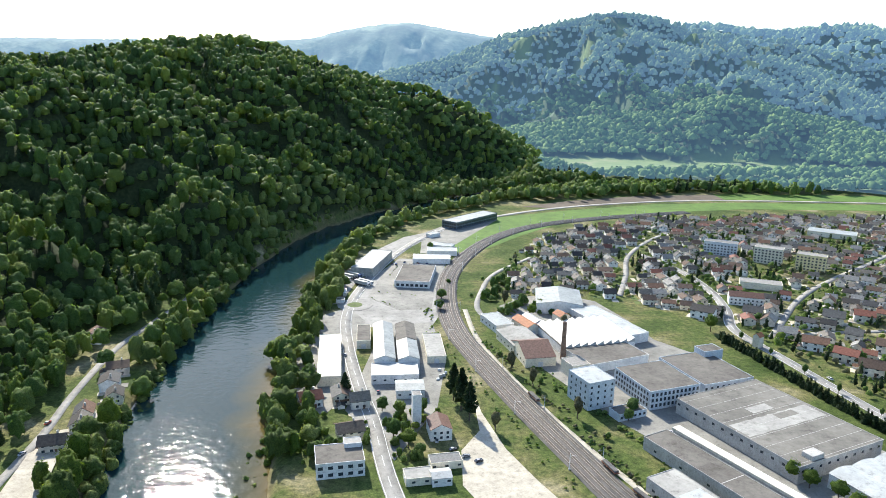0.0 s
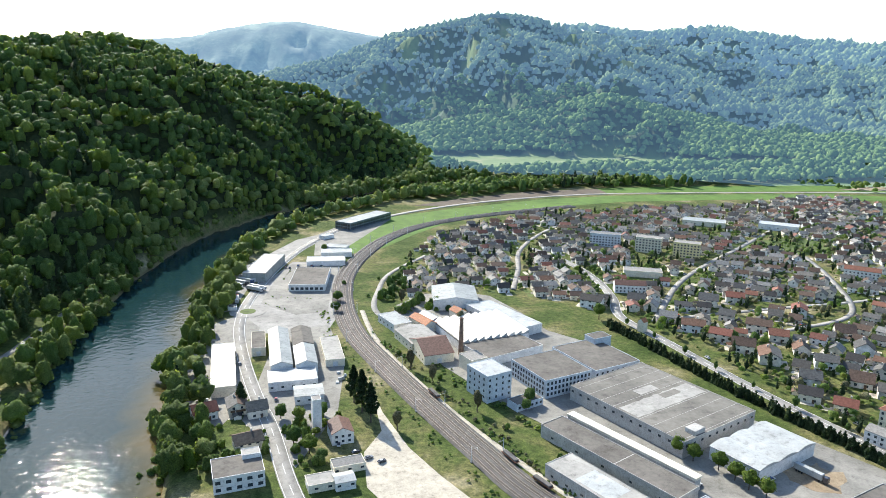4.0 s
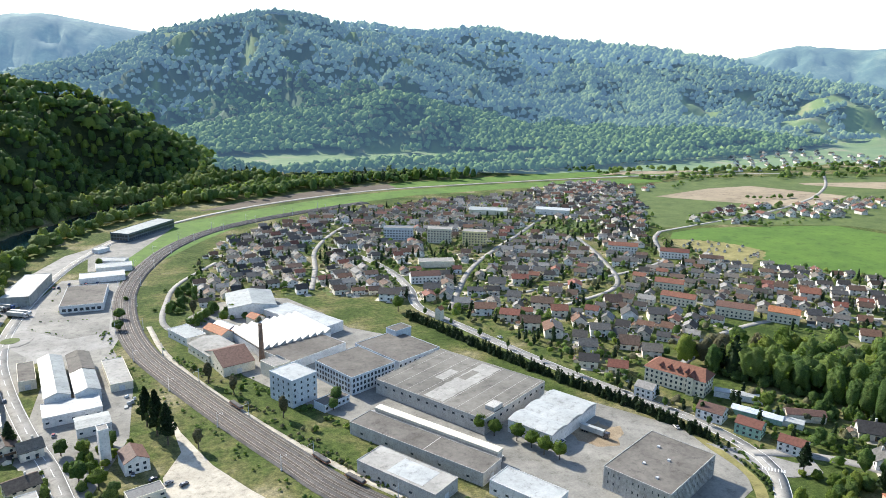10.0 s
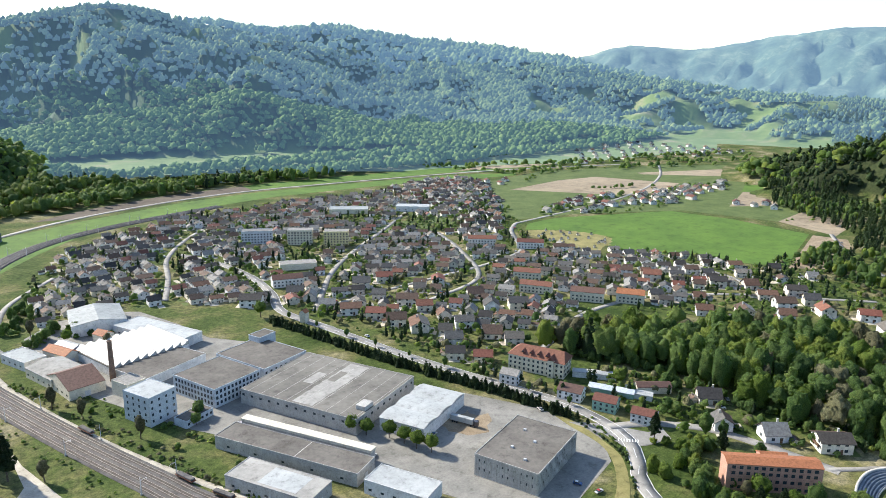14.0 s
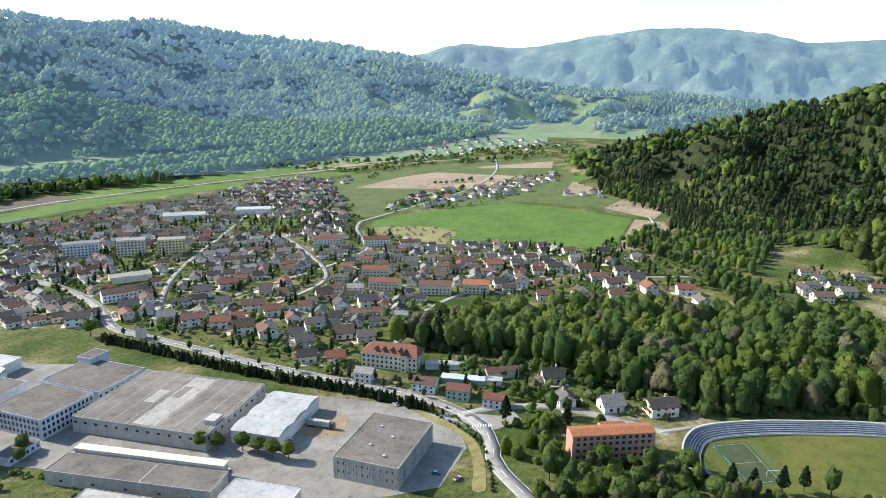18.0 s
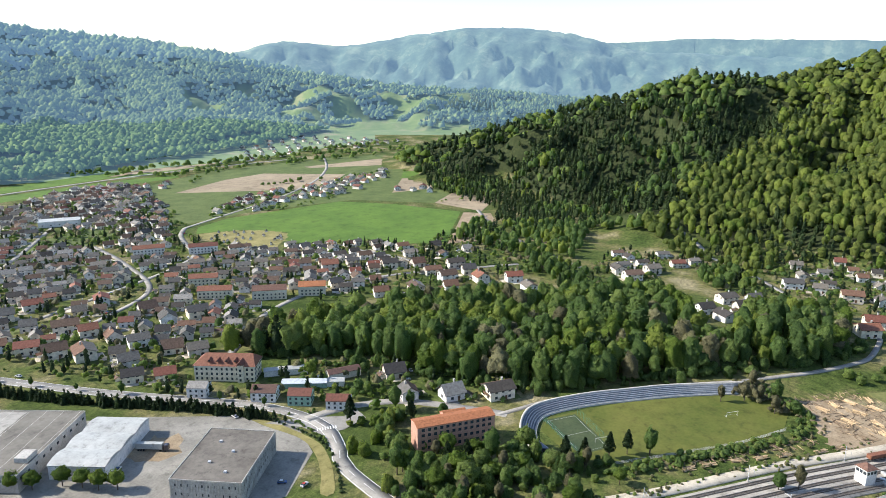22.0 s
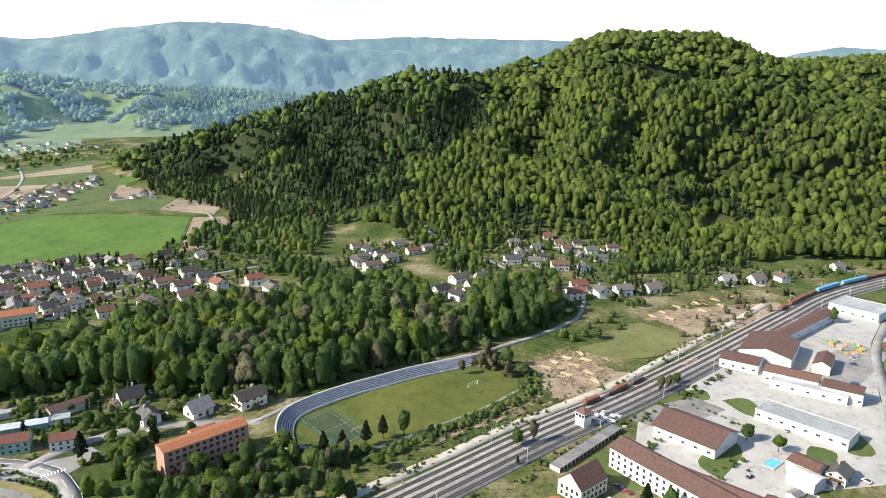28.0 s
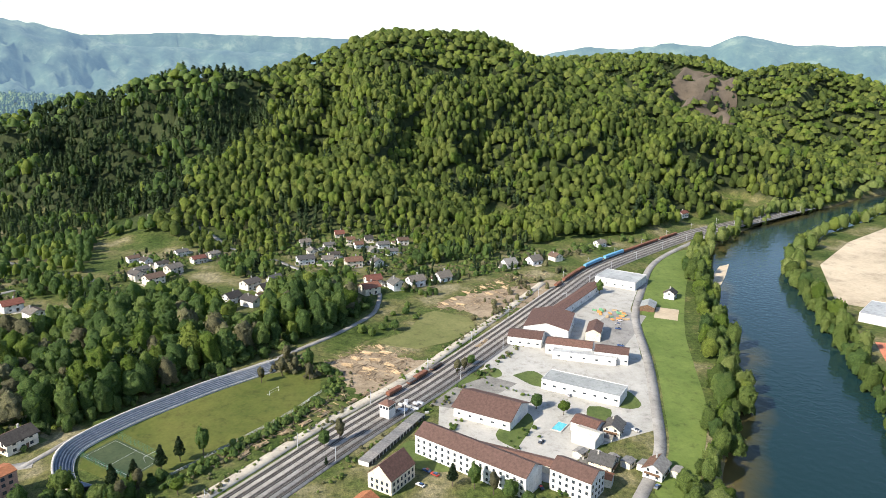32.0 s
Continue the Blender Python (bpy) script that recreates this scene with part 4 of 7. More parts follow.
def cone(p):
    q = p.copy()
    h = np.clip((q[:, 2] + 1) / 2, 0, 1.0)
    k = (1.15 * (1 - h) ** 0.85 + 0.06) * (0.86 + 0.14 * np.sign(np.sin(h * 34)))
    r = np.hypot(q[:, 0], q[:, 1]) + 1e-6
    q[:, 0] *= k / r * np.clip(r * 1.3, 0, 1)
    q[:, 1] *= k / r * np.clip(r * 1.3, 0, 1)
    q[:, 2] = (h - 0.45) * 3.6
    return q


def clumps(rng, level, shape, n=0, size=0.12, lumps=9, sharp=0.11, cut=-0.4):
    """A broad crown in unit size: a body that bulges into several leaf masses with creases between, n leaf sprays on it."""
    v, f = level
    c = rng.standard_normal((lumps, 3)) + [0, 0, 0.45]
    c /= np.linalg.norm(c, axis=1)[:, None]
    bulge = np.exp(-(1 - v @ c.T) / sharp).max(1)
    r = 0.66 + 0.36 * bulge + 0.085 * rng.standard_normal(len(v))
    body = shape(v * r[:, None])
    f = f[v[f][:, :, 2].max(1) > cut]
    if not n:
        return body, f
    k = rng.choice(np.where(v[:, 2] > -0.2)[0], n)
    d = v[k] + 0.2 * rng.standard_normal((n, 3))
    d /= np.linalg.norm(d, axis=1)[:, None]
    p = shape(d * (r[k] * rng.uniform(0.9, 1.08, n))[:, None])
    a = rng.standard_normal((n, 3))
    b = np.cross(d, a)
    a = np.cross(b, d)
    a /= np.linalg.norm(a, axis=1)[:, None]
    b /= np.linalg.norm(b, axis=1)[:, None]
    s = (size * rng.uniform(0.6, 1.3, n))[:, None]
    lift_ = d * s * rng.uniform(-0.5, 0.9, (n, 1))
    tv = np.stack([p - a * s, p + b * s * 0.8 + lift_, p + a * s, p - b * s * 0.9], 1).reshape(-1, 3)
    q = np.arange(n)[:, None] * 4 + len(v)
    return np.vstack([body, tv]), np.vstack([f, q + [0, 1, 2], q + [0, 2, 3]])


def crowns(rng, kinds, n, size, core=0.72, level=ICO1):
    return [tufts(rng, n, size, k, core, level) for k in kinds for _ in range(4)]


def grove(name, x, y, z, radius, height, templates, pick, material, rng, tint_spread=0.5, base=0.1):
    """Many crowns joined into one mesh."""
    vs, fs, ts, off = [], [], [], 0
    tint = base + tint_spread * rng.uniform(0, 1, len(x)) ** 1.2
    turn = rng.uniform(0, 2 * math.pi, len(x))
    for k, (tv, tf) in enumerate(templates):
        m = np.where(pick == k)[0]
        if not len(m):
            continue
        c, s = np.cos(turn[m])[:, None], np.sin(turn[m])[:, None]
        px = tv[None, :, 0] * c - tv[None, :, 1] * s
        py = tv[None, :, 0] * s + tv[None, :, 1] * c
        pz = np.broadcast_to(tv[None, :, 2], px.shape)
        r = radius[m][:, None]
        v = np.stack([px * r + x[m][:, None], py * r + y[m][:, None], pz * r * height[m][:, None] + z[m][:, None]], 2)
        vs.append(v.reshape(-1, 3))
        fs.append((tf[None] + (np.arange(len(m)) * len(tv))[:, None, None] + off).reshape(-1, 3))
        ts.append(np.repeat(tint[m], len(tv)))
        off += len(m) * len(tv)
    return mesh_np(name, np.vstack(vs), np.vstack(fs), material, np.concatenate(ts))


rng = np.random.RandomState(11)
FOREST_NEAR = [clumps(rng, ICO3, k, 150, 0.10, 13, 0.06) for k in (dome, tall) for _ in range(4)]
FOREST_HILL = [clumps(rng, ICO2, k, 22, 0.19, 8) for k in (dome, tall) for _ in range(4)]
FOREST_MID = [clumps(rng, ICO2, dome, 8, 0.26, 7, cut=0.0) for _ in range(4)]
SPRUCE_HILL = crowns(rng, (cone,), 40, 0.26, 0.85)
FOREST_FAR = [clumps(rng, ICO1, dome, 0, 0.2, 5, 0.2, 0.05) for _ in range(6)]
SPRUCE_NEAR = crowns(rng, (cone,), 80, 0.2, 0.8)
SPRUCE_MID = crowns(rng, (cone,), 16, 0.34, 0.9)
SPRUCE_FAR = crowns(rng, (cone,), 4, 0.4, 1.05, OCTA)

# how high the skyline stands from the hover point, ring by ring: woods behind a crest are left to the ground's own cover
rise = (GZ - EYE_Z) / GR[:, None]
skyline = np.maximum.accumulate(rise, 0)


def in_sight(x, y, z, extra=16.0):
    r = np.hypot(x, y)
    b = np.degrees(np.arctan2(x, y))
    b = np.where(b < -40, b + 360, b)
    az = np.degrees(GA)
    j = np.clip(np.searchsorted(az, b) - 1, 0, len(GA) - 1)
    i = np.clip(np.searchsorted(GR, r) - 2, 0, len(GR) - 1)
    return (z + extra - EYE_Z) / r > skyline[i, j] - np.where(r < 1400, 0.03, 0.022)


WOOD = [(324, 314), (368, 314), (414, 279), (447, 259), (478, 216), (500, 170), (543, 145), (540, 110), (560, 75), (512, 52), (528, 18), (565, 8), (590, -45), (575, -66), (530, -60), (490, -38), (466, -14), (444, 10), (428, 34), (412, 56), (396, 78), (380, 98), (362, 114), (358, 128), (360, 165), (352, 195), (362, 225), (352, 262), (330, 290)]
GLEN = [(690, 330), (860, 330), (1000, 520), (1150, 600), (1250, 640), (1000, 330), (900, 180), (830, 100), (800, 200), (680, 185), (600, 150), (560, 160), (590, 200), (660, 230)]
OPEN_LAND = ([(705, 165), (722, 150), (725, 100), (690, 68), (622, 84), (598, 118), (640, 150)], [(705, 10), (755, -8), (775, -60), (763, -89), (735, -130), (670, -130), (595, -85), (590, -60), (610, -13), (634, 17)], [(573, 60), (605, 25), (560, 14), (496, 31), (498, 50)], [(560, -70), (600, -80), (640, -130), (660, -210), (690, -300), (650, -290), (600, -200), (560, -110)])
FOOT = [(600, 20), (640, 60), (690, 80), (760, 110), (830, 100), (820, -100), (740, -240), (690, -260), (650, -200), (620, -150), (600, -110), (660, -85), (640, -40)]
FOOT_SOUTH = [(660, -140), (735, -130), (800, -200), (880, -420), (820, -600), (772, -500), (712, -380), (700, -300), (675, -210)]
CLEARINGS = [(-182, 256, 15), (-184, 280, 15), (-184, 300, 14), (-184, 322, 14), (-188, 342, 14), (-190, 364, 14), (-194, 386, 13), (-198, 408, 12), (-200, 430, 11), (-200, 452, 10), (-196, 240, 12), (-197, 262, 9), (-200, 300, 9), (-205, 330, 9), (-210, 360, 9), (-218, 400, 9), (698, 135, 20), (675, 118, 24), (645, 120, 24), (695, 90, 20), (712, 100, 18), (736, -18, 18), (697, -22, 18), (662, -36, 20), (755, -58, 22), (730, -68, 24), (700, -85, 24), (682, -40, 16), (645, -68, 20), (720, -40, 16), (725, -115, 14), (560, 40, 30), (590, 20, 26), (565, 195, 26), (-190, 350, 26), (-188, 385, 20), (-230, 442, 12), (350, 205, 16), (610, -225, 40), (575, -90, 40), (560, -60, 24), (676, -320, 18), (780, -480, 22), (850, 180, 25)]


HAMLETS = [(703, 147), (690, 133), (677, 117), (655, 104), (660, 132), (625, 116), (640, 132), (688, 86), (718, 105), (706, 74), (736, -16), (697, -22), (661, -35), (764, -54), (740, -64), (716, -70), (694, -82), (712, -95), (683, -100), (681, -42), (647, -58), (643, -80), (720, -40), (745, -84), (665, -14), (725, -118)]
HAMLETS_LOW = [(552, 46), (536, 30), (577, 21), (604, 14), (594, 34), (570, 209), (546, 186), (577, -68), (562, -86), (572, -104), (585, -131), (616, -202), (622, -229), (630, -254), (551, -62), (781, -480), (674, -321)]
for hx, hy in HAMLETS + HAMLETS_LOW:
    hr = math.hypot(hx, hy)
    CLEARINGS += [(hx, hy, 14), (hx * (1 - 24 / hr), hy * (1 - 24 / hr), 14), (hx * (1 - 46 / hr), hy * (1 - 46 / hr), 11)]


def spots(spacing, rmin, rmax):
    n = int(2 * rmax / spacing)
    g = (np.arange(n) - n / 2) * spacing
    x, y = np.meshgrid(g, g)
    x[::2] += spacing / 2
    x, y = x.ravel(), y.ravel()
    b, r = np.degrees(np.arctan2(x, y)), np.hypot(x, y)
    m = (r > rmin) & (r < rmax) & (b > -37) & (b < 139)
    x, y = x[m], y[m]
    x, y = x + rng.uniform(-0.38, 0.38, len(x)) * spacing, y + rng.uniform(-0.38, 0.38, len(x)) * spacing
    return x, y


for lo, hi, spacing, broad, spruce in ((230, 700, 9.6, FOREST_NEAR, SPRUCE_NEAR), (700, 1240, 9.9, FOREST_HILL, SPRUCE_HILL), (1240, 2150, 13.5, FOREST_MID, SPRUCE_MID), (2150, 3200, 14.5, FOREST_FAR, SPRUCE_FAR), (3200, 4060, 22.0, FOREST_FAR, SPRUCE_FAR)):
    x, y = spots(spacing, lo, hi)
    z = land(x, y)
    w, g = inside(x, y, WOOD), inside(x, y, GLEN)
    river, k = near_line(x, y, RIVER)
    side = river - river_half(k)
    out = ~inside(x, y, MEANDER)
    b, r = np.degrees(np.arctan2(x, y)), np.hypot(x, y)
    bank = (side > 1) & (side < np.where(y > 1000, 75.0, np.where(y < 0, np.where(out, 14.0, 20.0), 26.0)) * (1 + 0.35 * wobble(x, y, 90.0, 13))) & ((y > 300) | (x > 200))
    bank |= (side > 4) & (side < 30) & out & (x < 160) & (y > 120)
    keep = (z > 5.0) | w | g | bank | inside(x, y, FOOT) | inside(x, y, FOOT_SOUTH) | (out & (x < 220) & (y > 150) & (side > 6) & (r < 1350))
    keep &= z > -9.5
    for poly in OPEN_LAND:
        keep &= ~inside(x, y, poly)
    for cx, cy, cr in CLEARINGS:
        keep &= np.hypot(x - cx, y - cy) > cr * (1 + 0.3 * wobble(x, y, 40.0, 9))
    keep &= ~meadowy(x, y, z)
    keep &= ~((b > 120) & (b < 124.4) & (r > 1600) & (r < 1990) & (wobble(x, y, 120.0, 63) < 0.45))
    for line in ROADS[:16]:
        if lo < 1300:
            d, _ = near_line(x, y, line[::2])
            keep &= d > np.where(w, 3.6, 8.0)
    if lo > 2000:
        keep &= ~remote(x, y)
    keep &= in_sight(x, y, z)
    x, y, z, w, bank = x[keep], y[keep], z[keep], w[keep], (bank & (side < 40))[keep]
    b, r = np.degrees(np.arctan2(x, y)), np.hypot(x, y)
    crease = np.interp(r, (830, 1000, 1200, 1450), (81.5, 85.5, 88.5, 90.0))  # between the spruce hill and the beech hill
    dark = wobble(x, y, 260.0, 31) + np.where((b > 62) & (b < crease) & (r > 850), 0.6, np.where((b < 62) & (r > 1350), -0.7, -0.45))
    beech = (b > crease - 1.5) & (r > 700) & ~w
    conifer = (dark + rng.uniform(-0.5, 0.5, len(x)) > 0.22) & ~bank & ~(w & (dark < 0.3))
    rad = spacing * rng.uniform(*((0.4, 0.86) if lo < 600 else (0.48, 0.92) if lo < 2000 else (0.6, 1.0)), len(x)) * np.where(conifer, 0.74 if lo < 1200 else 0.64, 1.0)
    tallness = rng.uniform(0.85, 1.25, len(x)) * np.where(conifer & (lo > 1200), 0.62, 1.0)
    fresh = (wobble(x, y, 120.0, 41) + rng.uniform(-0.9, 0.9, len(x)) > 0.55) & ~conifer
    bare = w & (wobble(x, y, 70.0, 43) > 0.15) & ~conifer & ~fresh & (rng.uniform(0, 1, len(x)) < 0.35)
    wet = bank & ~fresh & (rng.uniform(0, 1, len(x)) < 0.75)
    bare &= ~wet
    shore = bank & (z < 6)
    z = np.where(shore, np.maximum(z, -5.0), z)
    rad = rad * np.where(w & (r < 560), 1.22, 1.0)
    low = inside(x, y, FOOT) | inside(x, y, GLEN)
    rad = rad * np.where(low, 0.72, 1.0)
    lift = np.where(conifer, rad * 1.5, np.maximum(rad * 0.9, np.where(shore, 2.0, np.where(low, 4.0, np.where(w & (r < 560), 8.0, 7.0))) + 3.0 * rng.uniform(0, 1, len(x))))
    far_off = lo >= 2150
    for sort_, tmpl, mat, what in ((conifer, spruce, NEEDLE, "spruce"), (fresh, broad, LEAF_FRESH, "fresh"), (bare, broad, BARE, "bare"), (wet, broad, WILLOW, "wet"), (~conifer & ~fresh & ~bare & ~wet & ~beech, broad, LEAF, "broad"), (~conifer & ~fresh & ~bare & ~wet & beech, broad, LEAF_OLIVE, "beech")):
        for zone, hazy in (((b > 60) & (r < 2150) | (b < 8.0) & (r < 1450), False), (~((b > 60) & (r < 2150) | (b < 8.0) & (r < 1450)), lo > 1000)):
            mask = sort_ & zone
            if mask.sum() < 2:
                continue
            pick = rng.randint(0, len(tmpl), mask.sum())
            if len(tmpl) == 8:
                pick = np.where((b[mask] > 62) & (rng.uniform(0, 1, mask.sum()) < 0.7), 4 + pick % 4, pick)
            me = grove("forest", x[mask], y[mask], z[mask] + lift[mask] * 0.95, rad[mask], tallness[mask], tmpl, pick, mat, rng)
            # distant stands swap leaf colours for the wood materials that emit haze
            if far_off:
                me.materials[0] = FAR_WOOD if lo < 3000 else FAR_WOOD_HAZIER
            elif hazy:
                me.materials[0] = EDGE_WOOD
            label = {"spruce": "dark spruce forest on the hillside", "fresh": "bright spring-green beech forest", "wet": "grey-green willows along the river bank", "bare": "budding brown-grey trees on the terrace", "broad": "dense green broadleaf forest on the hillside", "beech": "olive-green beech forest on the hillside"}[what]
            tagged(part("backdrop_forest" if far_off else "forest", me, None), label, "forest", kind="stuff")


# single trees: trunk, limbs and a crown of leaf sprays
def limbs(rng, height, r, spread):
    bm = bmesh.new()
    for k in range(5):
        a, t = k * 2.4 + rng.uniform(-0.4, 0.4), rng.uniform(0.35, 0.6)
        p0 = Vector((0, 0, height * t))
        p1 = p0 + Vector((math.cos(a) * spread, math.sin(a) * spread, height * 0.25))
        side = Vector((-math.sin(a), math.cos(a), 0)) * r * 0.5
        up = Vector((0, 0, r * 0.6))
        ring0 = [bm.verts.new(p0 + s) for s in (side, up, -side, -up)]
        tip = bm.verts.new(p1)
        for i in range(4):
            bm.faces.new((ring0[i], ring0[(i + 1) % 4], tip))
    return bm


def tree_kind(name, shape, height, radius, material, n, size, label, stem=0.3, rise_=0.62):
    r = np.random.RandomState(int(height * 10) + n)
    t = thing(name, pose(0, 0, -500), label, "tree")
    stem_ = part("trunk", tube([(0, 0, -0.5), (0.05, 0, height * 0.3), (0.1, 0.1, height * 0.75)], [stem, stem * 0.75, stem * 0.25], 7), BARK, t)
    if height > 8:
        part("limb", limbs(r, height, stem, radius * 0.6), BARK, stem_)
    v, f = tufts(r, n, size, shape, 0.66, ICO2) if shape is cone else clumps(r, ICO3, shape, n // 2, size * 0.55, 14, 0.06, -2.0)
    v = v * radius + [0, 0, height * rise_]
    part("crown", mesh_np("crown", v, f, material, np.full(len(v), 0.2)), None, t)
    return t


TREES = {
    "lime": tree_kind("lime_tree", dome, 10, 4.1, LEAF_FRESH, 460, 0.2, "round broadleaf tree in fresh green leaf", rise_=0.56),
    "maple": tree_kind("maple_tree", dome, 8.4, 3.7, LEAF, 420, 0.21, "leafy green garden tree", rise_=0.48),
    "poplar": tree_kind("ash_tree", tall, 14, 4.0, LEAF, 420, 0.2, "tall leafy green tree", rise_=0.5),
    "willow": tree_kind("willow_tree", dome, 10, 4.6, WILLOW, 420, 0.2, "grey-green willow on the river bank"),
    "shrub": tree_kind("shrub", dome, 3.2, 1.9, LEAF, 160, 0.28, "leafy green shrub beside a path", 0.1, 0.45),
    "bare": tree_kind("alder_tree", tall, 11, 3.2, BARE, 300, 0.16, "budding brownish tree with thin crown"),
    "spruce": tree_kind("spruce_tree", cone, 15, 3.4, NEEDLE, 420, 0.2, "tall dark spruce with drooping branches", 0.3, 0.42),
    "cypress": tree_kind("thuja_tree", cone, 6, 1.3, NEEDLE, 180, 0.26, "slim dark evergreen conifer tree", 0.15, 0.4),
}


def plant(kind, x, y, size=1.0, group=""):
    z = float(land(np.array([x]), np.array([y]))[0])
    m = pose(x, y, z, 0, 0, random.uniform(0, 360)) @ Matrix.Diagonal((size, size, size * random.uniform(0.9, 1.12), 1))
    t = copy_thing(TREES[kind], m)
    if group:
        t["group"] = group
    return t


# ---- buildings ----
def window_mesh(w, h):
    return boxes((-w / 2, w / 2, -0.07, 0.03, -h / 2, h / 2))


PANE = {}


def pane(w, h):
    key = (round(w, 2), round(h, 2))
    if key not in PANE:
        me = bpy.data.meshes.new("window")
        bm = window_mesh(*key)
        bm.to_mesh(me)
        bm.free()
        me.materials.append(GLASS)
        PANE[key] = me
    return PANE[key]


def put_windows(parent, L, W, rows, w, h, gap, sides="snew", name="window", inset=1.5):
    """Rows of windows as objects of their own, on the walls that are named."""
    for side in sides:
        run = L if side in "sn" else W
        n = max(1, int((run - 2 * inset) / gap) + 1)
        for z in rows:
            for k in range(n):
                u = (k - (n - 1) / 2) * gap
                x, y, a = {"s": (u, -W / 2 - 0.03, 0), "n": (u, W / 2 + 0.03, 180), "e": (L / 2 + 0.03, u, 90), "w": (-L / 2 - 0.03, u, -90)}[side]
                o = new(name, pane(w, h))
                o.parent = parent
                o.matrix_basis = pose(x, y, z, 0, 0, a)


def hall(name, x, y, L, W, a, h, wall, roof, label, category="hall", kind="flat", windows=None, pitch=0.12, over=0.25, doors=0, door_side="s", ridge="x"):
    """A large building on a rectangle. L runs along its own x axis, turned by a degrees."""
    t = thing(name, pose(x, y, 0, 0, 0, a), label, category)
    if kind == "flat":
        bm = boxes((-L / 2, L / 2, -W / 2, W / 2, -1.0, h - 0.5))
        part("wall", bm, wall, t)
        part("roof", boxes((-L / 2 + 0.17, L / 2 - 0.17, -W / 2 + 0.17, W / 2 - 0.17, h - 0.5, h - 0.25)), roof, t)
        part("parapet", boxes((-L / 2 - 0.1, L / 2 + 0.1, -W / 2 - 0.1, -W / 2 + 0.16, h - 0.5, h), (-L / 2 - 0.1, L / 2 + 0.1, W / 2 - 0.16, W / 2 + 0.1, h - 0.5, h), (-L / 2 - 0.1, -L / 2 + 0.16, -W / 2 + 0.16, W / 2 - 0.16, h - 0.5, h), (L / 2 - 0.16, L / 2 + 0.1, -W / 2 + 0.16, W / 2 - 0.16, h - 0.5, h)), wall, t)
    else:
        run, span = (L, W) if ridge == "x" else (W, L)
        rise_ = span / 2 * pitch
        axis = "x" if ridge == "x" else "y"
        part("wall", prism([(-span / 2, -1), (span / 2, -1), (span / 2, h), (0, h + rise_), (-span / 2, h)], axis, -run / 2, run / 2), wall, t)
        o = over
        for s in (-1, 1):
            e = h - o * pitch
            part("roof", prism([(0, h + rise_ + 0.02), (s * (span / 2 + o), e + 0.02), (s * (span / 2 + o), e + 0.3), (0, h + rise_ + 0.3)], axis, -run / 2 - o, run / 2 + o), roof, t)
    if windows:
        put_windows(t, L, W, *windows)
    if doors:
        n = doors
        run = L if door_side in "sn" else W
        for k in range(n):
            u = (k - (n - 1) / 2) * run / n
            px, py, pa = {"s": (u, -W / 2 - 0.04, 0), "n": (u, W / 2 + 0.04, 180), "e": (L / 2 + 0.04, u, 90), "w": (-L / 2 - 0.04, u, -90)}[door_side]
            o = part("loading_door", boxes((-2, 2, -0.05, 0.05, 0, 4.2)), STEEL, t, "roller door")
            o.matrix_basis = pose(px, py, 0.1, 0, 0, pa)
    return t


def house_kind(L, W, h, pitch, roof, wall, label, detail=2, dormer=False, balcony=False):
    """A gabled house: walls, two roof slopes, chimney, windows, door."""
    t = thing("house", pose(0, 0, -500), label, "house")
    rise_ = W / 2 * pitch
    part("wall", prism([(-W / 2, -1), (W / 2, -1), (W / 2, h), (0, h + rise_), (-W / 2, h)], "x", -L / 2, L / 2), wall, t)
    o = 0.7
    for s in (-1, 1):
        e = h - o * pitch
        slope = part("roof", prism([(0, h + rise_ + 0.03), (s * (W / 2 + o), e + 0.03), (s * (W / 2 + o), e + 0.28), (0, h + rise_ + 0.28)], "x", -L / 2 - o, L / 2 + o), roof, t)
    part("chimney", boxes((L * 0.15, L * 0.15 + 0.7, 0.6, 1.3, h, h + rise_ + 1.2), (L * 0.15 - 0.1, L * 0.15 + 0.8, 0.5, 1.4, h + rise_ + 1.2, h + rise_ + 1.35)), CONCRETE, slope)
    if detail:
        rows = [1.6, 4.3] if h > 4.5 else [1.6]
        put_windows(t, L, W, rows, 1.3, 1.25, 3.4 if detail > 1 else 4.5, "sn" if detail > 1 else "s")
        put_windows(t, L, W, rows[-1:] if detail < 2 else rows, 1.2, 1.25, 4.2, "ew" if detail > 1 else "w", inset=2.2)
        d = part("door", boxes((-0.55, 0.55, -0.06, 0.06, 0, 2.1)), WOOD_DOOR, t, "dark wooden door")
        d.matrix_basis = pose(1.7, -W / 2 - 0.04, 0.1)
    if balcony:
        part("balcony", boxes((-L / 2 - 1.2, -L / 2, -W / 2 + 1, W / 2 - 1, 2.7, 2.9), (-L / 2 - 1.2, -L / 2 - 1.1, -W / 2 + 1, W / 2 - 1, 2.9, 3.8)), WOOD_DOOR, t, "dark timber balcony")
    return t


WOOD_DOOR = surface("stained_wood", (0.09, 0.05, 0.03), (0.20, 0.12, 0.07), 0.7, 5.0, 0.7, 0.2)
rnd = random.Random(5)
HOUSES = []
for L, W, h, p, roof, bal in ((10.5, 8.8, 4.7, 0.62, ROOF_TILE, True), (11.5, 9.5, 5.0, 0.5, ROOF_TILE, False), (9.6, 8.6, 3.6, 0.75, ROOF_TILE, False), (12.5, 9.6, 4.9, 0.45, ROOF_TILE, True), (9.0, 8.2, 4.6, 0.66, ROOF_TILE, False)):
    HOUSES.append([house_kind(L, W, h, p, roof, RENDER, "pale rendered house with a grey-brown pitched roof", d, balcony=bal and d > 1) for d in (2, 1)])
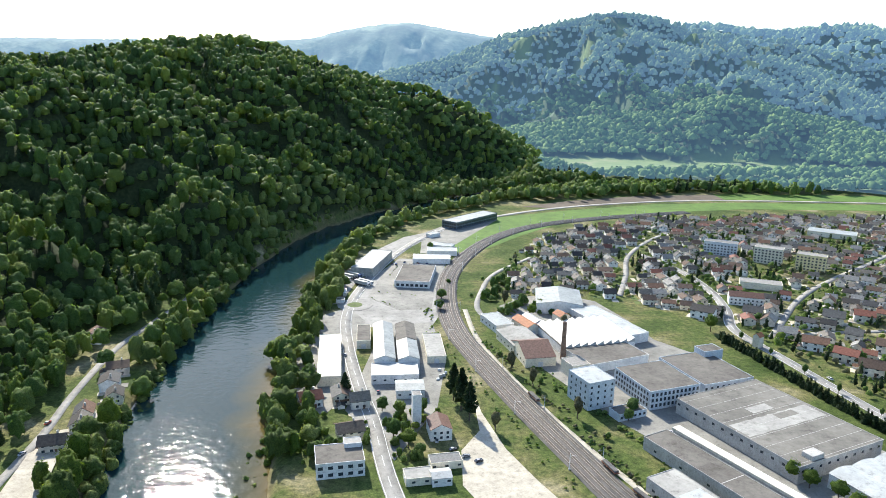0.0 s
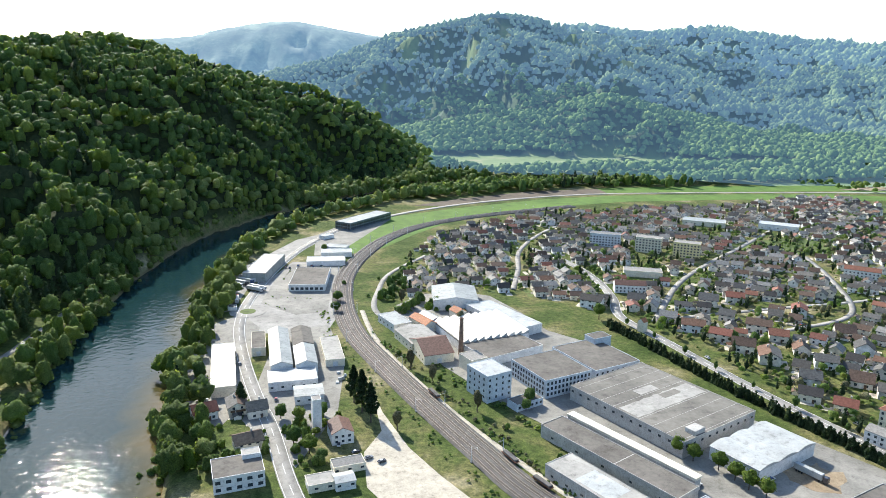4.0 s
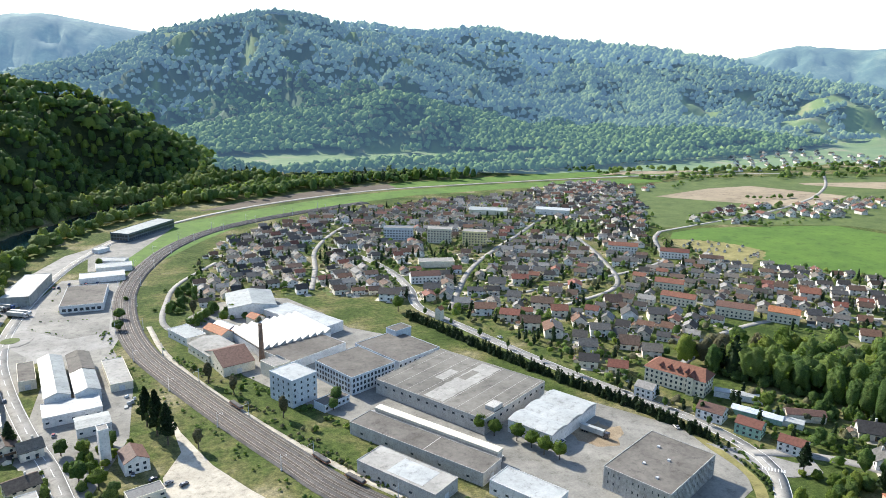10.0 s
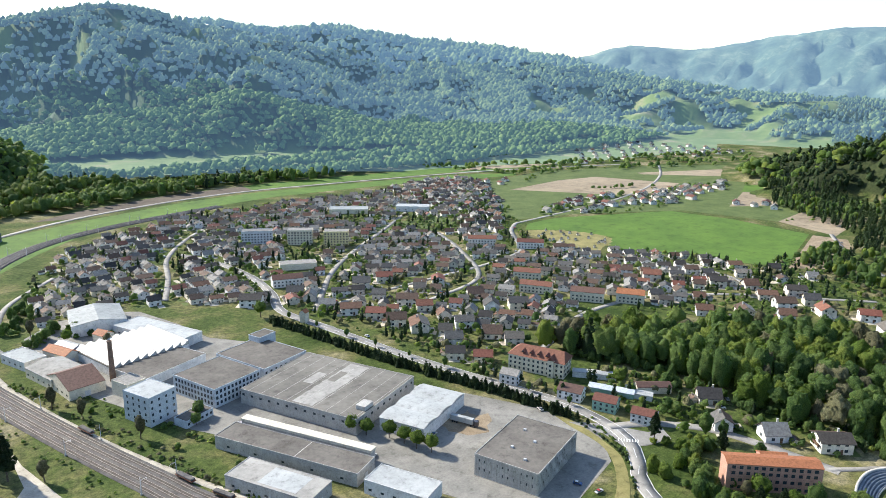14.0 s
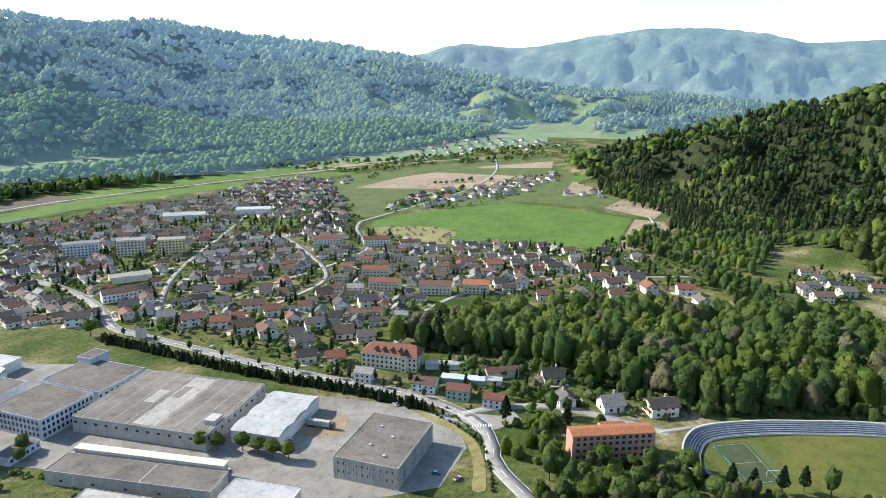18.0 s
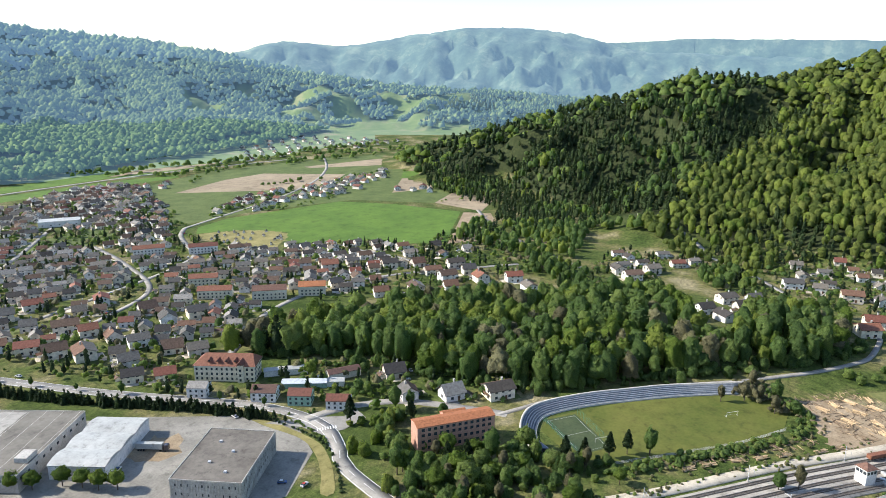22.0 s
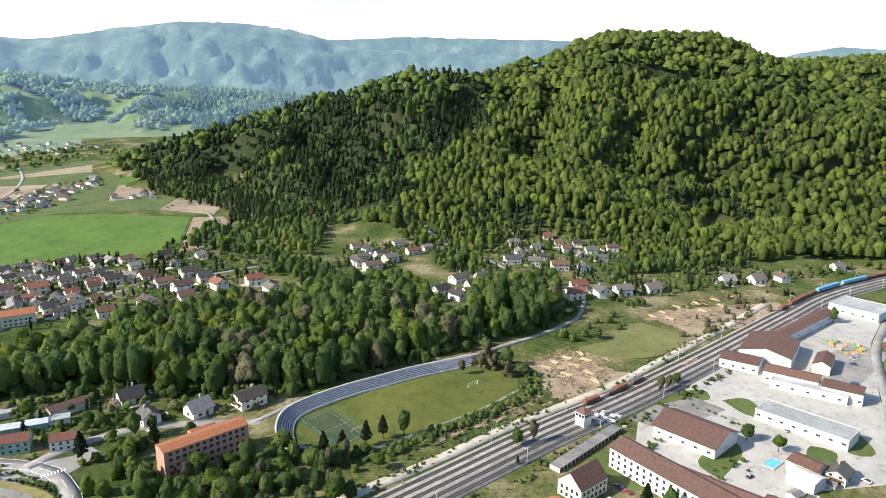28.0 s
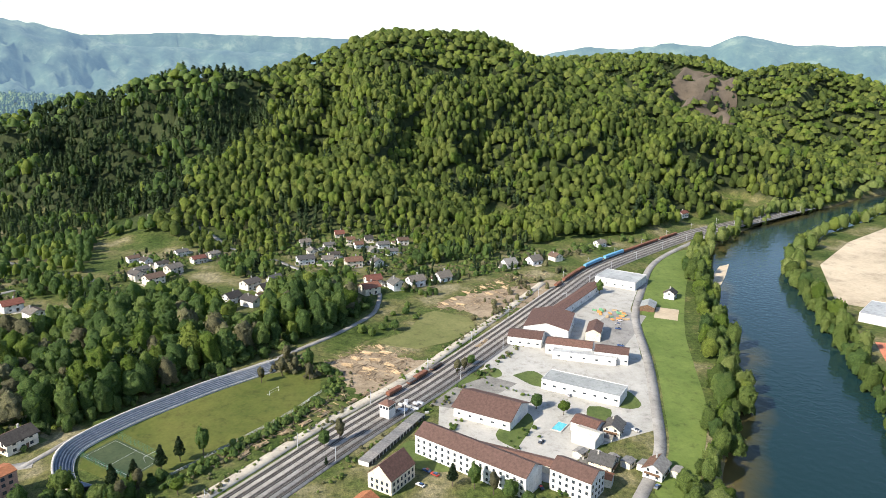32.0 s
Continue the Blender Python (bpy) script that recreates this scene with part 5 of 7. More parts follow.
RED_HOUSES = [[house_kind(L, W, h, p, ROOF_RED, RENDER, "pale rendered house with a red tiled roof", d) for d in (2, 1)] for L, W, h, p in ((10.5, 8.8, 4.7, 0.6), (11.5, 9.2, 4.9, 0.5))]
SHEDS = [house_kind(6, 4.5, 2.5, 0.5, ROOF_GREY, RENDER, "small garden shed with a grey roof", 0), house_kind(7, 5, 2.6, 0.4, ROOF_BROWN, WOOD_DOOR, "low brown garage beside a house", 0)]
PLACED = []


def set_house(x, y, a, kind=None, red=False, size=1.0, group="houses of the town", z=None):
    near = math.hypot(x, y) < 400
    fam = RED_HOUSES if red else HOUSES
    k = rnd.randrange(len(fam)) if kind is None else kind % len(fam)
    z = float(land(np.array([x]), np.array([y]))[0]) if z is None else z
    t = copy_thing(fam[k][0 if near else 1], pose(x, y, z, 0, 0, a) @ Matrix.Diagonal((size, size, size * rnd.uniform(0.95, 1.05), 1)))
    t["group"] = group
    PLACED.append((x, y, 7.0 * size))
    return t


BIG = []


def big(name, x, y, L, W, a, h, *args, **kw):
    BIG.append((x, y, max(L, W) * 0.5 + 4))
    return hall(name, x, y, L, W, a, h, *args, **kw)


big("warehouse", 174, 332, 60, 76, 26, 9, CONCRETE, ROOF_TAN, "vast flat-roofed grey concrete warehouse", "warehouse", windows=([6.0], 1.6, 1.2, 6.0, "sw"))
wh = thing("warehouse", pose(203, 281, 0, 0, 0, 25), "white warehouse hall with a waved sheet roof", "warehouse")
BIG.append((203, 281, 28))
part("wall", boxes((-23, 23, -13, 13, -1, 7.2)), WHITE_WALL, wh)
for k in range(3):
    x0, w = -23.3 + k * 46.6 / 3, 46.6 / 3
    arc = [(x0 + w * i / 8, 7.2 + 1.3 * math.sin(math.pi * i / 8)) for i in range(9)]
    part("roof_arch", prism(arc + [(x0 + w, 6.9), (x0, 6.9)], "y", -13.3, 13.3), WHITE_SHEET, wh)
put_windows(wh, 46, 26, [4.5], 1.6, 1.2, 5.0, "e")
part("loading_door", boxes((23.0, 23.1, -5, -1, 0, 4.5)), STEEL, wh, "grey loading door")
part("loading_door", boxes((23.0, 23.1, 3, 7, 0, 4.5)), STEEL, wh, "grey loading door")
big("storage_hall", 216, 215, 44.8, 31.8, 21, 11, CONCRETE, BITUMEN, "windowless ribbed concrete storage hall with flat roof", "hall", windows=([4.0, 8.2], 0.9, 1.2, 3.0, "ws"))
big("mill_block", 86, 366, 17, 20, 24, 16.5, BLUE_WALL, WHITE_SHEET, "tall pale blue factory block", "factory", windows=([3, 6.6, 10.2, 13.6], 1.1, 1.4, 4.5, "swe"))
big("factory", 126, 377, 33, 35, 20, 11.5, BLUE_WALL, BITUMEN, "pale blue three-storey factory with rows of windows", "factory", windows=([2.6, 5.8, 9.0], 1.4, 1.9, 2.7, "sw"))
big("factory", 161, 396, 35, 42, 20, 9, BLUE_WALL, BITUMEN, "pale factory wing with a flat roof", "factory", windows=([6], 1.4, 1.6, 4.0, "se"))
big("factory", 108, 425, 45, 29, 24, 6, WHITE_WALL, BITUMEN, "low factory wing with a grey roof", "factory")
big("factory_hall", 94, 531, 35, 39, -6, 8, WHITE_WALL, GREY_SHEET, "factory hall with a pale metal roof", "hall", kind="gable", ridge="y", pitch=0.15)
big("factory_hall", 122, 482, 22, 62, 25, 7, WHITE_WALL, WHITE_SHEET, "long factory wing with a white roof", "hall")
big("shed", 42, 484, 14, 26, 22, 6, WHITE_WALL, GREY_SHEET, "small white shed with a metal roof", "shed")
big("shed", 62, 477, 10, 22, 25, 6, CREAM_WALL, ROOF_ORANGE, "orange-tiled workshop in the factory yard", "shed", kind="gable", ridge="y", pitch=0.5)
big("shed", 55, 449, 22, 30, 18, 6, CREAM_WALL, BITUMEN_PALE, "low workshop with a curved grey roof", "shed", kind="gable", ridge="y", pitch=0.2)
big("shed", 61, 428, 20, 32, 12, 6, CREAM_WALL, ROOF_BROWN, "brown-roofed workshop in the factory yard", "shed", kind="gable", ridge="x", pitch=0.35)
big("storage_hall", 128, 283, 15.6, 80, 29, 7, CONCRETE, BITUMEN, "long low storage hall with dark flat roof", "hall")
big("storage_hall", 111, 262, 16.7, 45, 28, 7, CONCRETE, BITUMEN_PALE, "long pale-roofed storage hall", "hall")
big("storage_hall", 154, 228, 14.4, 31, 26, 7, WHITE_WALL, WHITE_SHEET, "low shed with a white sheet roof", "hall")
big("workshop", -26, 393, 28, 18, 6, 6, WHITE_WALL, WHITE_SHEET, "white flat-roofed front wing of the workshop", "workshop")
big("shop", -68, 413, 14, 68, 8, 6.5, CREAM_WALL, WHITE_SHEET, "long cream building with pale flat roof", "shop", windows=([2.2], 2.4, 1.8, 4.0, "we"))
big("supermarket", -21, 600, 30, 54, -5, 6, WHITE_WALL, BITUMEN, "flat supermarket with a grey roof", "supermarket", windows=([2.4], 2.6, 2.2, 4.0, "s"))
big("workshop", -63, 638, 20, 66, -11, 8, GREY_SHEET, GREY_SHEET, "grey hall with rows of skylights", "hall")
big("office", 36, 837, 80, 22, 50, 9, TINTED, GREY_SHEET, "long dark glass-fronted office building", "office", windows=([2.5, 6], 2.8, 2.2, 3.4, "swe"))
big("shop", -8, 660, 36, 18, 0, 5, WHITE_WALL, WHITE_SHEET, "white low commercial building", "shop")
big("shop", 2, 690, 30, 16, 0, 5, WHITE_WALL, GREY_SHEET, "white low building with grey roof", "shop")
big("apartment_block", 284, -80, 14, 62, -50, 10, WHITE_WALL, ROOF_BROWN, "long white apartment house with brown mansard roof", "apartment house", kind="gable", ridge="y", pitch=0.55, windows=([1.8, 4.8, 7.8], 1.2, 1.5, 3.6, "we"))
big("hall", 334, -102, 24, 33, -42, 6, WHITE_WALL, ROOF_BROWN, "white hall with a broad brown roof", "hall", kind="gable", ridge="y", pitch=0.4, over=1.0)
big("timber_hall", 449, -179, 38, 31, -29, 8, WHITE_WALL, ROOF_BROWN, "large timber hall with a brown roof", "hall", kind="gable", ridge="x", pitch=0.25)
big("workshop", 430, -155, 16, 23, -29, 6, WHITE_WALL, ROOF_BROWN, "white workshop with brown roof", "workshop", kind="gable", ridge="y", pitch=0.3)
big("workshop", 407, -177, 13, 30, -30, 7, WHITE_WALL, ROOF_BROWN, "long white workshop with brown roof", "workshop", kind="gable", ridge="y", pitch=0.3)
big("workshop", 390, -199, 13, 21, -30, 7, WHITE_WALL, ROOF_BROWN, "white workshop end with brown roof", "workshop", kind="gable", ridge="y", pitch=0.3)
big("workshop", 394, -182, 10, 40, -29, 5.5, WHITE_WALL, WHITE_SHEET, "low white lean-to beside the workshop", "workshop")
big("storage_hall", 349, -162, 16, 46, -42, 6.5, WHITE_WALL, GREY_SHEET, "long white hall with grey sheet roof", "hall", windows=([3.5], 1.8, 1.0, 6, "we"))
big("workshop", 432, -206, 22, 10, -30, 6, CREAM_WALL, ROOF_BROWN, "small store with a brown roof", "workshop", kind="gable", pitch=0.5)
big("storage_hall", 500, -220, 84, 10, -45, 6, WHITE_WALL, ROOF_BROWN, "long brown-roofed store along the tracks", "hall", kind="gable", pitch=0.4)
big("storage_hall", 546, -282, 30, 36, -46, 7, WHITE_WALL, WHITE_SHEET, "white end hall of the timber works", "hall")
big("brick_school", 291, 136, 41, 10, -43, 13, PINK_WALL, ROOF_ORANGE, "long brick building with a shallow orange roof", "school", kind="gable", pitch=0.25, windows=([2, 5.4, 8.8, 11.6], 1.6, 1.5, 3.2, "sn"))
BIG.append((299, 290, 22))
sc = thing("school", pose(299, 290, 0, 0, 0, -65), "cream three-storey school with red hipped roof and dormers", "school")
part("wall", boxes((-18, 18, -7.5, 7.5, -1, 9.6)), CREAM_WALL, sc)
part("eave", boxes((-18.7, 18.7, -8.2, 8.2, 9.6, 9.85)), WHITE_WALL, sc, "white eave board")
bm = bmesh.new()
hv = [bm.verts.new(p) for p in ((-18.8, -8.3, 9.85), (18.8, -8.3, 9.85), (18.8, 8.3, 9.85), (-18.8, 8.3, 9.85), (-12.5, 0, 15.2), (15.5, 0, 15.2))]
for f in ((3, 2, 1, 0), (0, 1, 5, 4), (2, 3, 4, 5), (1, 2, 5), (3, 0, 4)):
    bm.faces.new([hv[i] for i in f])
part("roof", bm, ROOF_RED, sc)
for k in range(4):
    d = part("dormer", prism([(-1.3, 0), (1.3, 0), (0, 1.5)], "y", -3.2, 2.2), ROOF_RED, sc)
    d.matrix_basis = pose(-9 + k * 5.2, -3.6, 12.2)
    w = part("window", boxes((-0.6, 0.6, -0.05, 0.05, 0.1, 0.9)), GLASS, d)
    w.matrix_basis = pose(0, -3.24, 0)
part("bay", boxes((8.2, 11.8, -9.4, -7.5, -1, 11.2)), CREAM_WALL, sc)
part("bay_roof", prism([(7.8, 11.2), (12.2, 11.2), (10, 13.6)], "y", -9.8, -3.0), ROOF_RED, sc)
put_windows(sc, 36, 15, [1.8, 4.8, 7.8], 1.2, 1.5, 3.0, "snew")
for z in (1.8, 4.8, 7.8):
    w = part("window", boxes((-0.6, 0.6, -0.06, 0.04, -0.75, 0.75)), GLASS, sc)
    w.matrix_basis = pose(10, -9.43, z)
big("apartment_block", 289, 706, 32, 13, -26, 14, BLUE_WALL, ROOF_GREY, "pale blue apartment block with four storeys", "apartment block", windows=([2, 4.8, 7.6, 10.4], 1.6, 1.4, 3.2, "sw"))
big("apartment_block", 325, 676, 26, 13, -32, 16, CREAM_WALL, ROOF_GREY, "cream apartment block with five storeys", "apartment block", windows=([2, 4.8, 7.6, 10.4, 13.2], 1.6, 1.4, 3.2, "swe"))
big("apartment_block", 354, 650, 26, 13, -32, 16, YELLOW_WALL, ROOF_GREY, "yellow apartment block with five storeys", "apartment block", windows=([2, 4.8, 7.6, 10.4, 13.2], 1.6, 1.4, 3.2, "swe"))

ch = thing("factory_chimney", pose(80.5, 425.5, 0), "tall tapering brick factory chimney", "chimney")
part("shaft", tube([(0, 0, -0.5), (0, 0, 3), (0, 0, 24.2)], [1.9, 1.8, 1.25], 16), BRICK, ch)
part("cap", tube([(0, 0, 24.2), (0, 0, 24.5), (0, 0, 25.2), (0, 0, 25.2), (0, 0, 24.4)], [1.28, 1.5, 1.5, 1.0, 0.9], 16), BRICK, ch)

# sawtooth factory roof
st = thing("sawtooth_hall", pose(100, 459, 0, 0, 0, 16), "white factory hall with a sawtooth roof", "factory")
part("wall", boxes((-26, 26, -23.5, 23.5, -1, 5.6)), WHITE_WALL, st)
for k in range(9):
    x0 = -26 + k * 52 / 9
    part("roof_tooth", prism([(x0, 5.6), (x0 + 52 / 9, 5.6), (x0 + 52 / 9, 8.4), (x0 + 52 / 9 - 0.4, 8.4)], "y", -23.4, 23.4), WHITE_SHEET, st)
    part("skylight", boxes((x0 + 52 / 9 + 0.01, x0 + 52 / 9 + 0.06, -22, 22, 6.0, 8.1)), GLASS, st)
    part("gutter", boxes((x0 - 0.1, x0 + 0.9, -23.2, 23.2, 5.62, 6.15)), BITUMEN, st, "dark valley gutter")
BIG.append((100, 459, 38))


# ---- the town's houses ----
NAMED = []


def houses(group, spots_, turn, reds=(), size=1.0, jitter=7):
    for k, (x, y) in enumerate(spots_):
        NAMED.append((x, y, turn + rnd.uniform(-jitter, jitter) + (90 if (k * 7) % 5 == 2 else 0), k in reds, size * rnd.uniform(0.9, 1.08), group))


houses("houses along the hedge road", [(282, 356), (278, 391), (271, 410), (267, 431), (256, 450), (247, 471), (246, 498), (240, 512), (293, 468), (304, 444), (307, 425), (308, 401), (309, 378), (312, 350), (316, 332), (360, 427), (352, 397), (370, 386), (202, 511), (297, 503), (323, 508), (358, 475)], -32, (3, 10, 20, 21))
houses("houses on the terrace", [(478, 291), (500, 270), (515, 245), (556, 283), (574, 308), (557, 329), (506, 332), (481, 338), (544, 262), (572, 254), (588, 275), (616, 301), (647, 326), (603, 332), (622, 352), (650, 291), (554, 234), (525, 375), (573, 367)], -42, (16, 17))
houses("houses by the school", [(346, 202), (324, 180), (335, 158), (349, 135), (268, 336), (279, 321)], -38, (5,), 0.95)
houses("houses of the new estate", [(703, 147), (690, 133), (677, 117), (655, 104), (660, 132), (625, 116), (640, 132), (688, 86), (718, 105), (706, 74)], -52, (7,), 0.95)
houses("houses under the forest", [(736, -16), (697, -22), (661, -35), (764, -54), (740, -64), (716, -70), (694, -82), (712, -95), (683, -100), (681, -42), (647, -58), (643, -80), (720, -40), (745, -84), (665, -14), (725, -118)], -80, (3,), 0.95)
houses("houses by the wood", [(552, 46), (536, 30), (577, 21), (604, 14), (594, 34), (570, 209), (546, 186)], -50, (5,), 0.92)
houses("houses beside the railway", [(577, -68), (562, -86), (572, -104), (585, -131), (616, -202), (622, -229), (630, -254), (551, -62), (781, -480), (674, -321)], -70, (0, 7, 8))
houses("houses on the wooded bank", [(-229, 442), (-192, 394), (-188, 374), (-178, 358), (-186, 340), (-181, 326), (-184, 306)], -75, (), 0.85)
houses("houses by the river road", [(-70, 356), (-54, 362), (-44, 322), (-43, 356)], 20, (0,), 0.9)
houses("houses behind the white block", [(302, -158), (272, -138), (262, -160), (499, -303)], -42, (), 0.9)

TOWN = [(58, 552), (56, 640), (130, 790), (260, 880), (420, 905), (560, 905), (680, 975), (775, 960), (760, 884), (700, 790), (645, 715), (585, 640), (560, 583), (550, 490), (575, 470), (606, 438), (640, 368), (600, 325), (500, 300), (460, 335), (420, 345), (335, 325), (300, 330), (262, 420), (240, 480), (205, 520), (150, 535), (110, 555)]
pts = []
cell = 16.2
cs, sn = math.cos(radians(-25)), math.sin(radians(-25))
for i in range(-60, 61):
    for j in range(-60, 61):
        u, v = i * cell + rnd.uniform(-3.5, 3.5) + (cell / 2 if j % 2 else 0), j * cell + rnd.uniform(-3.5, 3.5)
        pts.append((400 + u * cs - v * sn, 560 + u * sn + v * cs))
big("row_house", 485, 565, 30, 11, -40, 7, WHITE_WALL, ROOF_RED, "long two-storey row house with red roof", "row house", kind="gable", pitch=0.5, windows=([1.8, 4.6], 1.3, 1.3, 3.2, "s"))
big("row_house", 517, 524, 28, 11, -42, 7, WHITE_WALL, ROOF_RED, "long two-storey row house with red roof", "row house", kind="gable", pitch=0.5, windows=([1.8, 4.6], 1.3, 1.3, 3.2, "s"))
big("row_house", 434, 442, 24, 11, -50, 7, CREAM_WALL, ROOF_RED, "red-roofed row house with cream walls", "row house", kind="gable", pitch=0.5, windows=([1.8, 4.6], 1.3, 1.3, 3.2, "s"))
big("row_house", 412, 408, 27, 11, -55, 7, CREAM_WALL, ROOF_RED, "red-roofed row house with cream walls", "row house", kind="gable", pitch=0.5, windows=([1.8, 4.6], 1.3, 1.3, 3.2, "s"))
big("row_house", 431, 368, 27, 12, -52, 8, CREAM_WALL, ROOF_BROWN, "brown-roofed row house with cream walls", "row house", kind="gable", pitch=0.5, windows=([1.8, 4.6], 1.3, 1.3, 3.2, "s"))
big("row_house", 456, 344, 22, 12, -55, 8, CREAM_WALL, ROOF_ORANGE, "orange-roofed row house with pale walls", "row house", kind="gable", pitch=0.5, windows=([1.8, 4.6], 1.3, 1.3, 3.2, "s"))
big("factory_hall", 533, 765, 44, 20, -38, 7, WHITE_WALL, WHITE_SHEET, "white hall on the far side of town", "hall")
big("factory_hall", 455, 800, 50, 24, -32, 6, CREAM_WALL, GREY_SHEET, "pale works building among houses", "hall")
big("school", 280, 590, 34, 14, -20, 6, CREAM_WALL, ROOF_GREY, "low flat school building in the town", "school")
big("community_hall", 248, 545, 26, 12, -15, 7, WHITE_WALL, ROOF_BROWN, "white two-storey inn with brown roof", "inn", kind="gable", pitch=0.5, windows=([1.8, 4.6], 1.3, 1.3, 3.2, "s"))
pa = np.array(pts)
ok = inside(pa[:, 0], pa[:, 1], TOWN)
for line in ROADS:
    d, _ = near_line(pa[:, 0], pa[:, 1], line)
    ok &= d > 9.5
for bx, by, br in BIG + [(x, y, 9) for x, y, *_ in NAMED] + [(500, 680, 40), (440, 750, 22), (310, 640, 22), (560, 560, 40)]:
    ok &= np.hypot(pa[:, 0] - bx, pa[:, 1] - by) > br + 4.5
for x, y in pa[ok]:
    if rnd.random() < 0.08:
        continue
    a = -25 + 18 * math.sin(x / 90.0) + 14 * math.cos(y / 110.0) + rnd.choice((0, 0, 90)) + rnd.uniform(-6, 6)
    NAMED.append((x, y, a, rnd.random() < 0.07, rnd.uniform(0.8, 1.02), "houses of the town"))
# villages on the plain and in the side valley
for poly, step, group in (([(660, 653), (774, 712), (831, 700), (900, 705), (979, 675), (1132, 672), (1065, 630), (898, 603), (818, 588), (790, 620), (705, 612)], 21, "houses of the village on the plain"), ([(1080, 1000), (1350, 1230), (1560, 1230), (1660, 1050), (1650, 900), (1500, 930), (1300, 960)], 46, "houses in the side valley"), ([(940, 470), (980, 490), (990, 545), (950, 560), (930, 520)], 26, "farm in the fields"), ([(640, 870), (760, 930), (820, 900), (700, 800)], 24, "outlying houses of the town")):
    b = np.array(poly)
    for gx in np.arange(b[:, 0].min(), b[:, 0].max(), step):
        for gy in np.arange(b[:, 1].min(), b[:, 1].max(), step):
            if rnd.random() < 0.85 and inside(np.array([gx]), np.array([gy]), poly)[0]:
                px, py = gx + rnd.uniform(-6, 6), gy + rnd.uniform(-6, 6)
                if min(near_line(np.array([px]), np.array([py]), l)[0][0] for l in ROADS) > 9:
                    NAMED.append((px, py, rnd.uniform(0, 90), rnd.random() < 0.2, rnd.uniform(0.85, 1.1), group))
NAMED.sort(key=lambda q: math.hypot(q[0], q[1]))
for x, y, a, red, size, group in NAMED[:240]:
    set_house(x, y, a, red=red, size=size * (1.0 if group == "houses of the town" else 1.22), group=group)


def joined(name, items, label, category, kind="stuff"):
    """One mesh from many (mesh, matrix, material slot)."""
    verts, faces, slots, mats = [], [], [], []
    for me, m, mat in items:
        if mat not in mats:
            mats.append(mat)
        n = len(verts)
        verts += [(m @ v.co)[:] for v in me.vertices]
        faces += [[n + i for i in p.vertices] for p in me.polygons]
        slots += [mats.index(mat)] * len(me.polygons)
    out = bpy.data.meshes.new(name)
    out.from_pydata(verts, [], faces)
    for mat in mats:
        out.materials.append(mat)
    out.polygons.foreach_set("material_index", slots)
    return tagged(new(name, out), label, category, kind=kind)


items = []
MANY = {"wall": WALL_MANY, "roof": ROOF_MANY, "chimney": CONCRETE, "window": GLASS, "door": WOOD_DOOR}
for x, y, a, red, size, group in NAMED[240:]:
    tmpl = rnd.choice(HOUSES)[1]
    z = float(land(np.array([x]), np.array([y]))[0])
    m = pose(x, y, z, 0, 0, a) @ Matrix.Diagonal((size, size, size, 1))
    for c in tmpl.children_recursive:
        key = c.name.split(".")[0]
        items.append((c.data, m @ c.matrix_basis, ROOF_RED if red and key == "roof" else MANY[key]))
joined("far_houses", items, "distant pale houses with grey-brown pitched roofs", "houses")

# paved plots, sheds and greenhouses in the gardens
plots, huts = [], []
for x, y, a, red, size, group in NAMED:
    z = float(land(np.array([x]), np.array([y]))[0])
    if z > 3:
        continue
    base_m = pose(x, y, z, 0, 0, a)
    w, d = rnd.uniform(5, 11), rnd.uniform(3.5, 7)
    me_ = bpy.data.meshes.new("plot")
    bm = boxes((-w / 2, w / 2, -d / 2, d / 2, -0.3, 0.09))
    bm.to_mesh(me_)
    bm.free()
    turn_ = rnd.choice((-1, 1))
    plots.append((me_, base_m @ pose(rnd.uniform(-4, 4), turn_ * (6.0 * size + d / 2 - 0.8), 0), GRAVEL if rnd.random() < 0.6 else CONCRETE_YARD))
    plots.append((me_, base_m @ pose(turn_ * (6.5 * size + d / 2), rnd.uniform(-3, 3), 0.012, 0, 0, 90), GRAVEL if rnd.random() < 0.5 else LAWN))
    if rnd.random() < 0.6:
        sh = rnd.choice(SHEDS)
        m_ = base_m @ pose(rnd.choice((-1, 1)) * rnd.uniform(7.5, 9.5), rnd.uniform(-5, 5), 0, 0, 0, rnd.choice((0, 90))) @ Matrix.Diagonal((0.75, 0.75, 0.8, 1))
        if min(near_line(np.array([m_[0][3]]), np.array([m_[1][3]]), l)[0][0] for l in ROADS) > 6:
            for c in sh.children_recursive:
                key = c.name.split(".")[0]
                huts.append((c.data, m_ @ c.matrix_basis, {"wall": WALL_MANY, "roof": ROOF_MANY, "chimney": CONCRETE}.get(key, WOOD_DOOR)))
for k in range(70):
    x, y = rnd.uniform(552, 625), rnd.uniform(482, 588)
    if inside(np.array([x]), np.array([y]), [(573, 590), (612, 560), (627, 510), (586, 480), (551, 483), (558, 554)])[0]:
        m_ = pose(x, y, 0, 0, 0, rnd.uniform(20, 50)) @ Matrix.Diagonal((0.5, 0.5, 0.7, 1))
        if k % 2:
            huts += [(c.data, m_ @ c.matrix_basis, {"wall": WALL_MANY, "roof": ROOF_MANY}.get(c.name.split(".")[0], CONCRETE)) for c in SHEDS[k % 3 % 2].children_recursive]
        else:
            plots.append((me_, m_, (DIRT, LAWN, GRAVEL)[k % 3]))
joined("garden_paving", plots, "paved and gravelled plots beside the houses", "paving")
joined("garden_sheds", huts, "small sheds and garages behind the houses", "sheds")

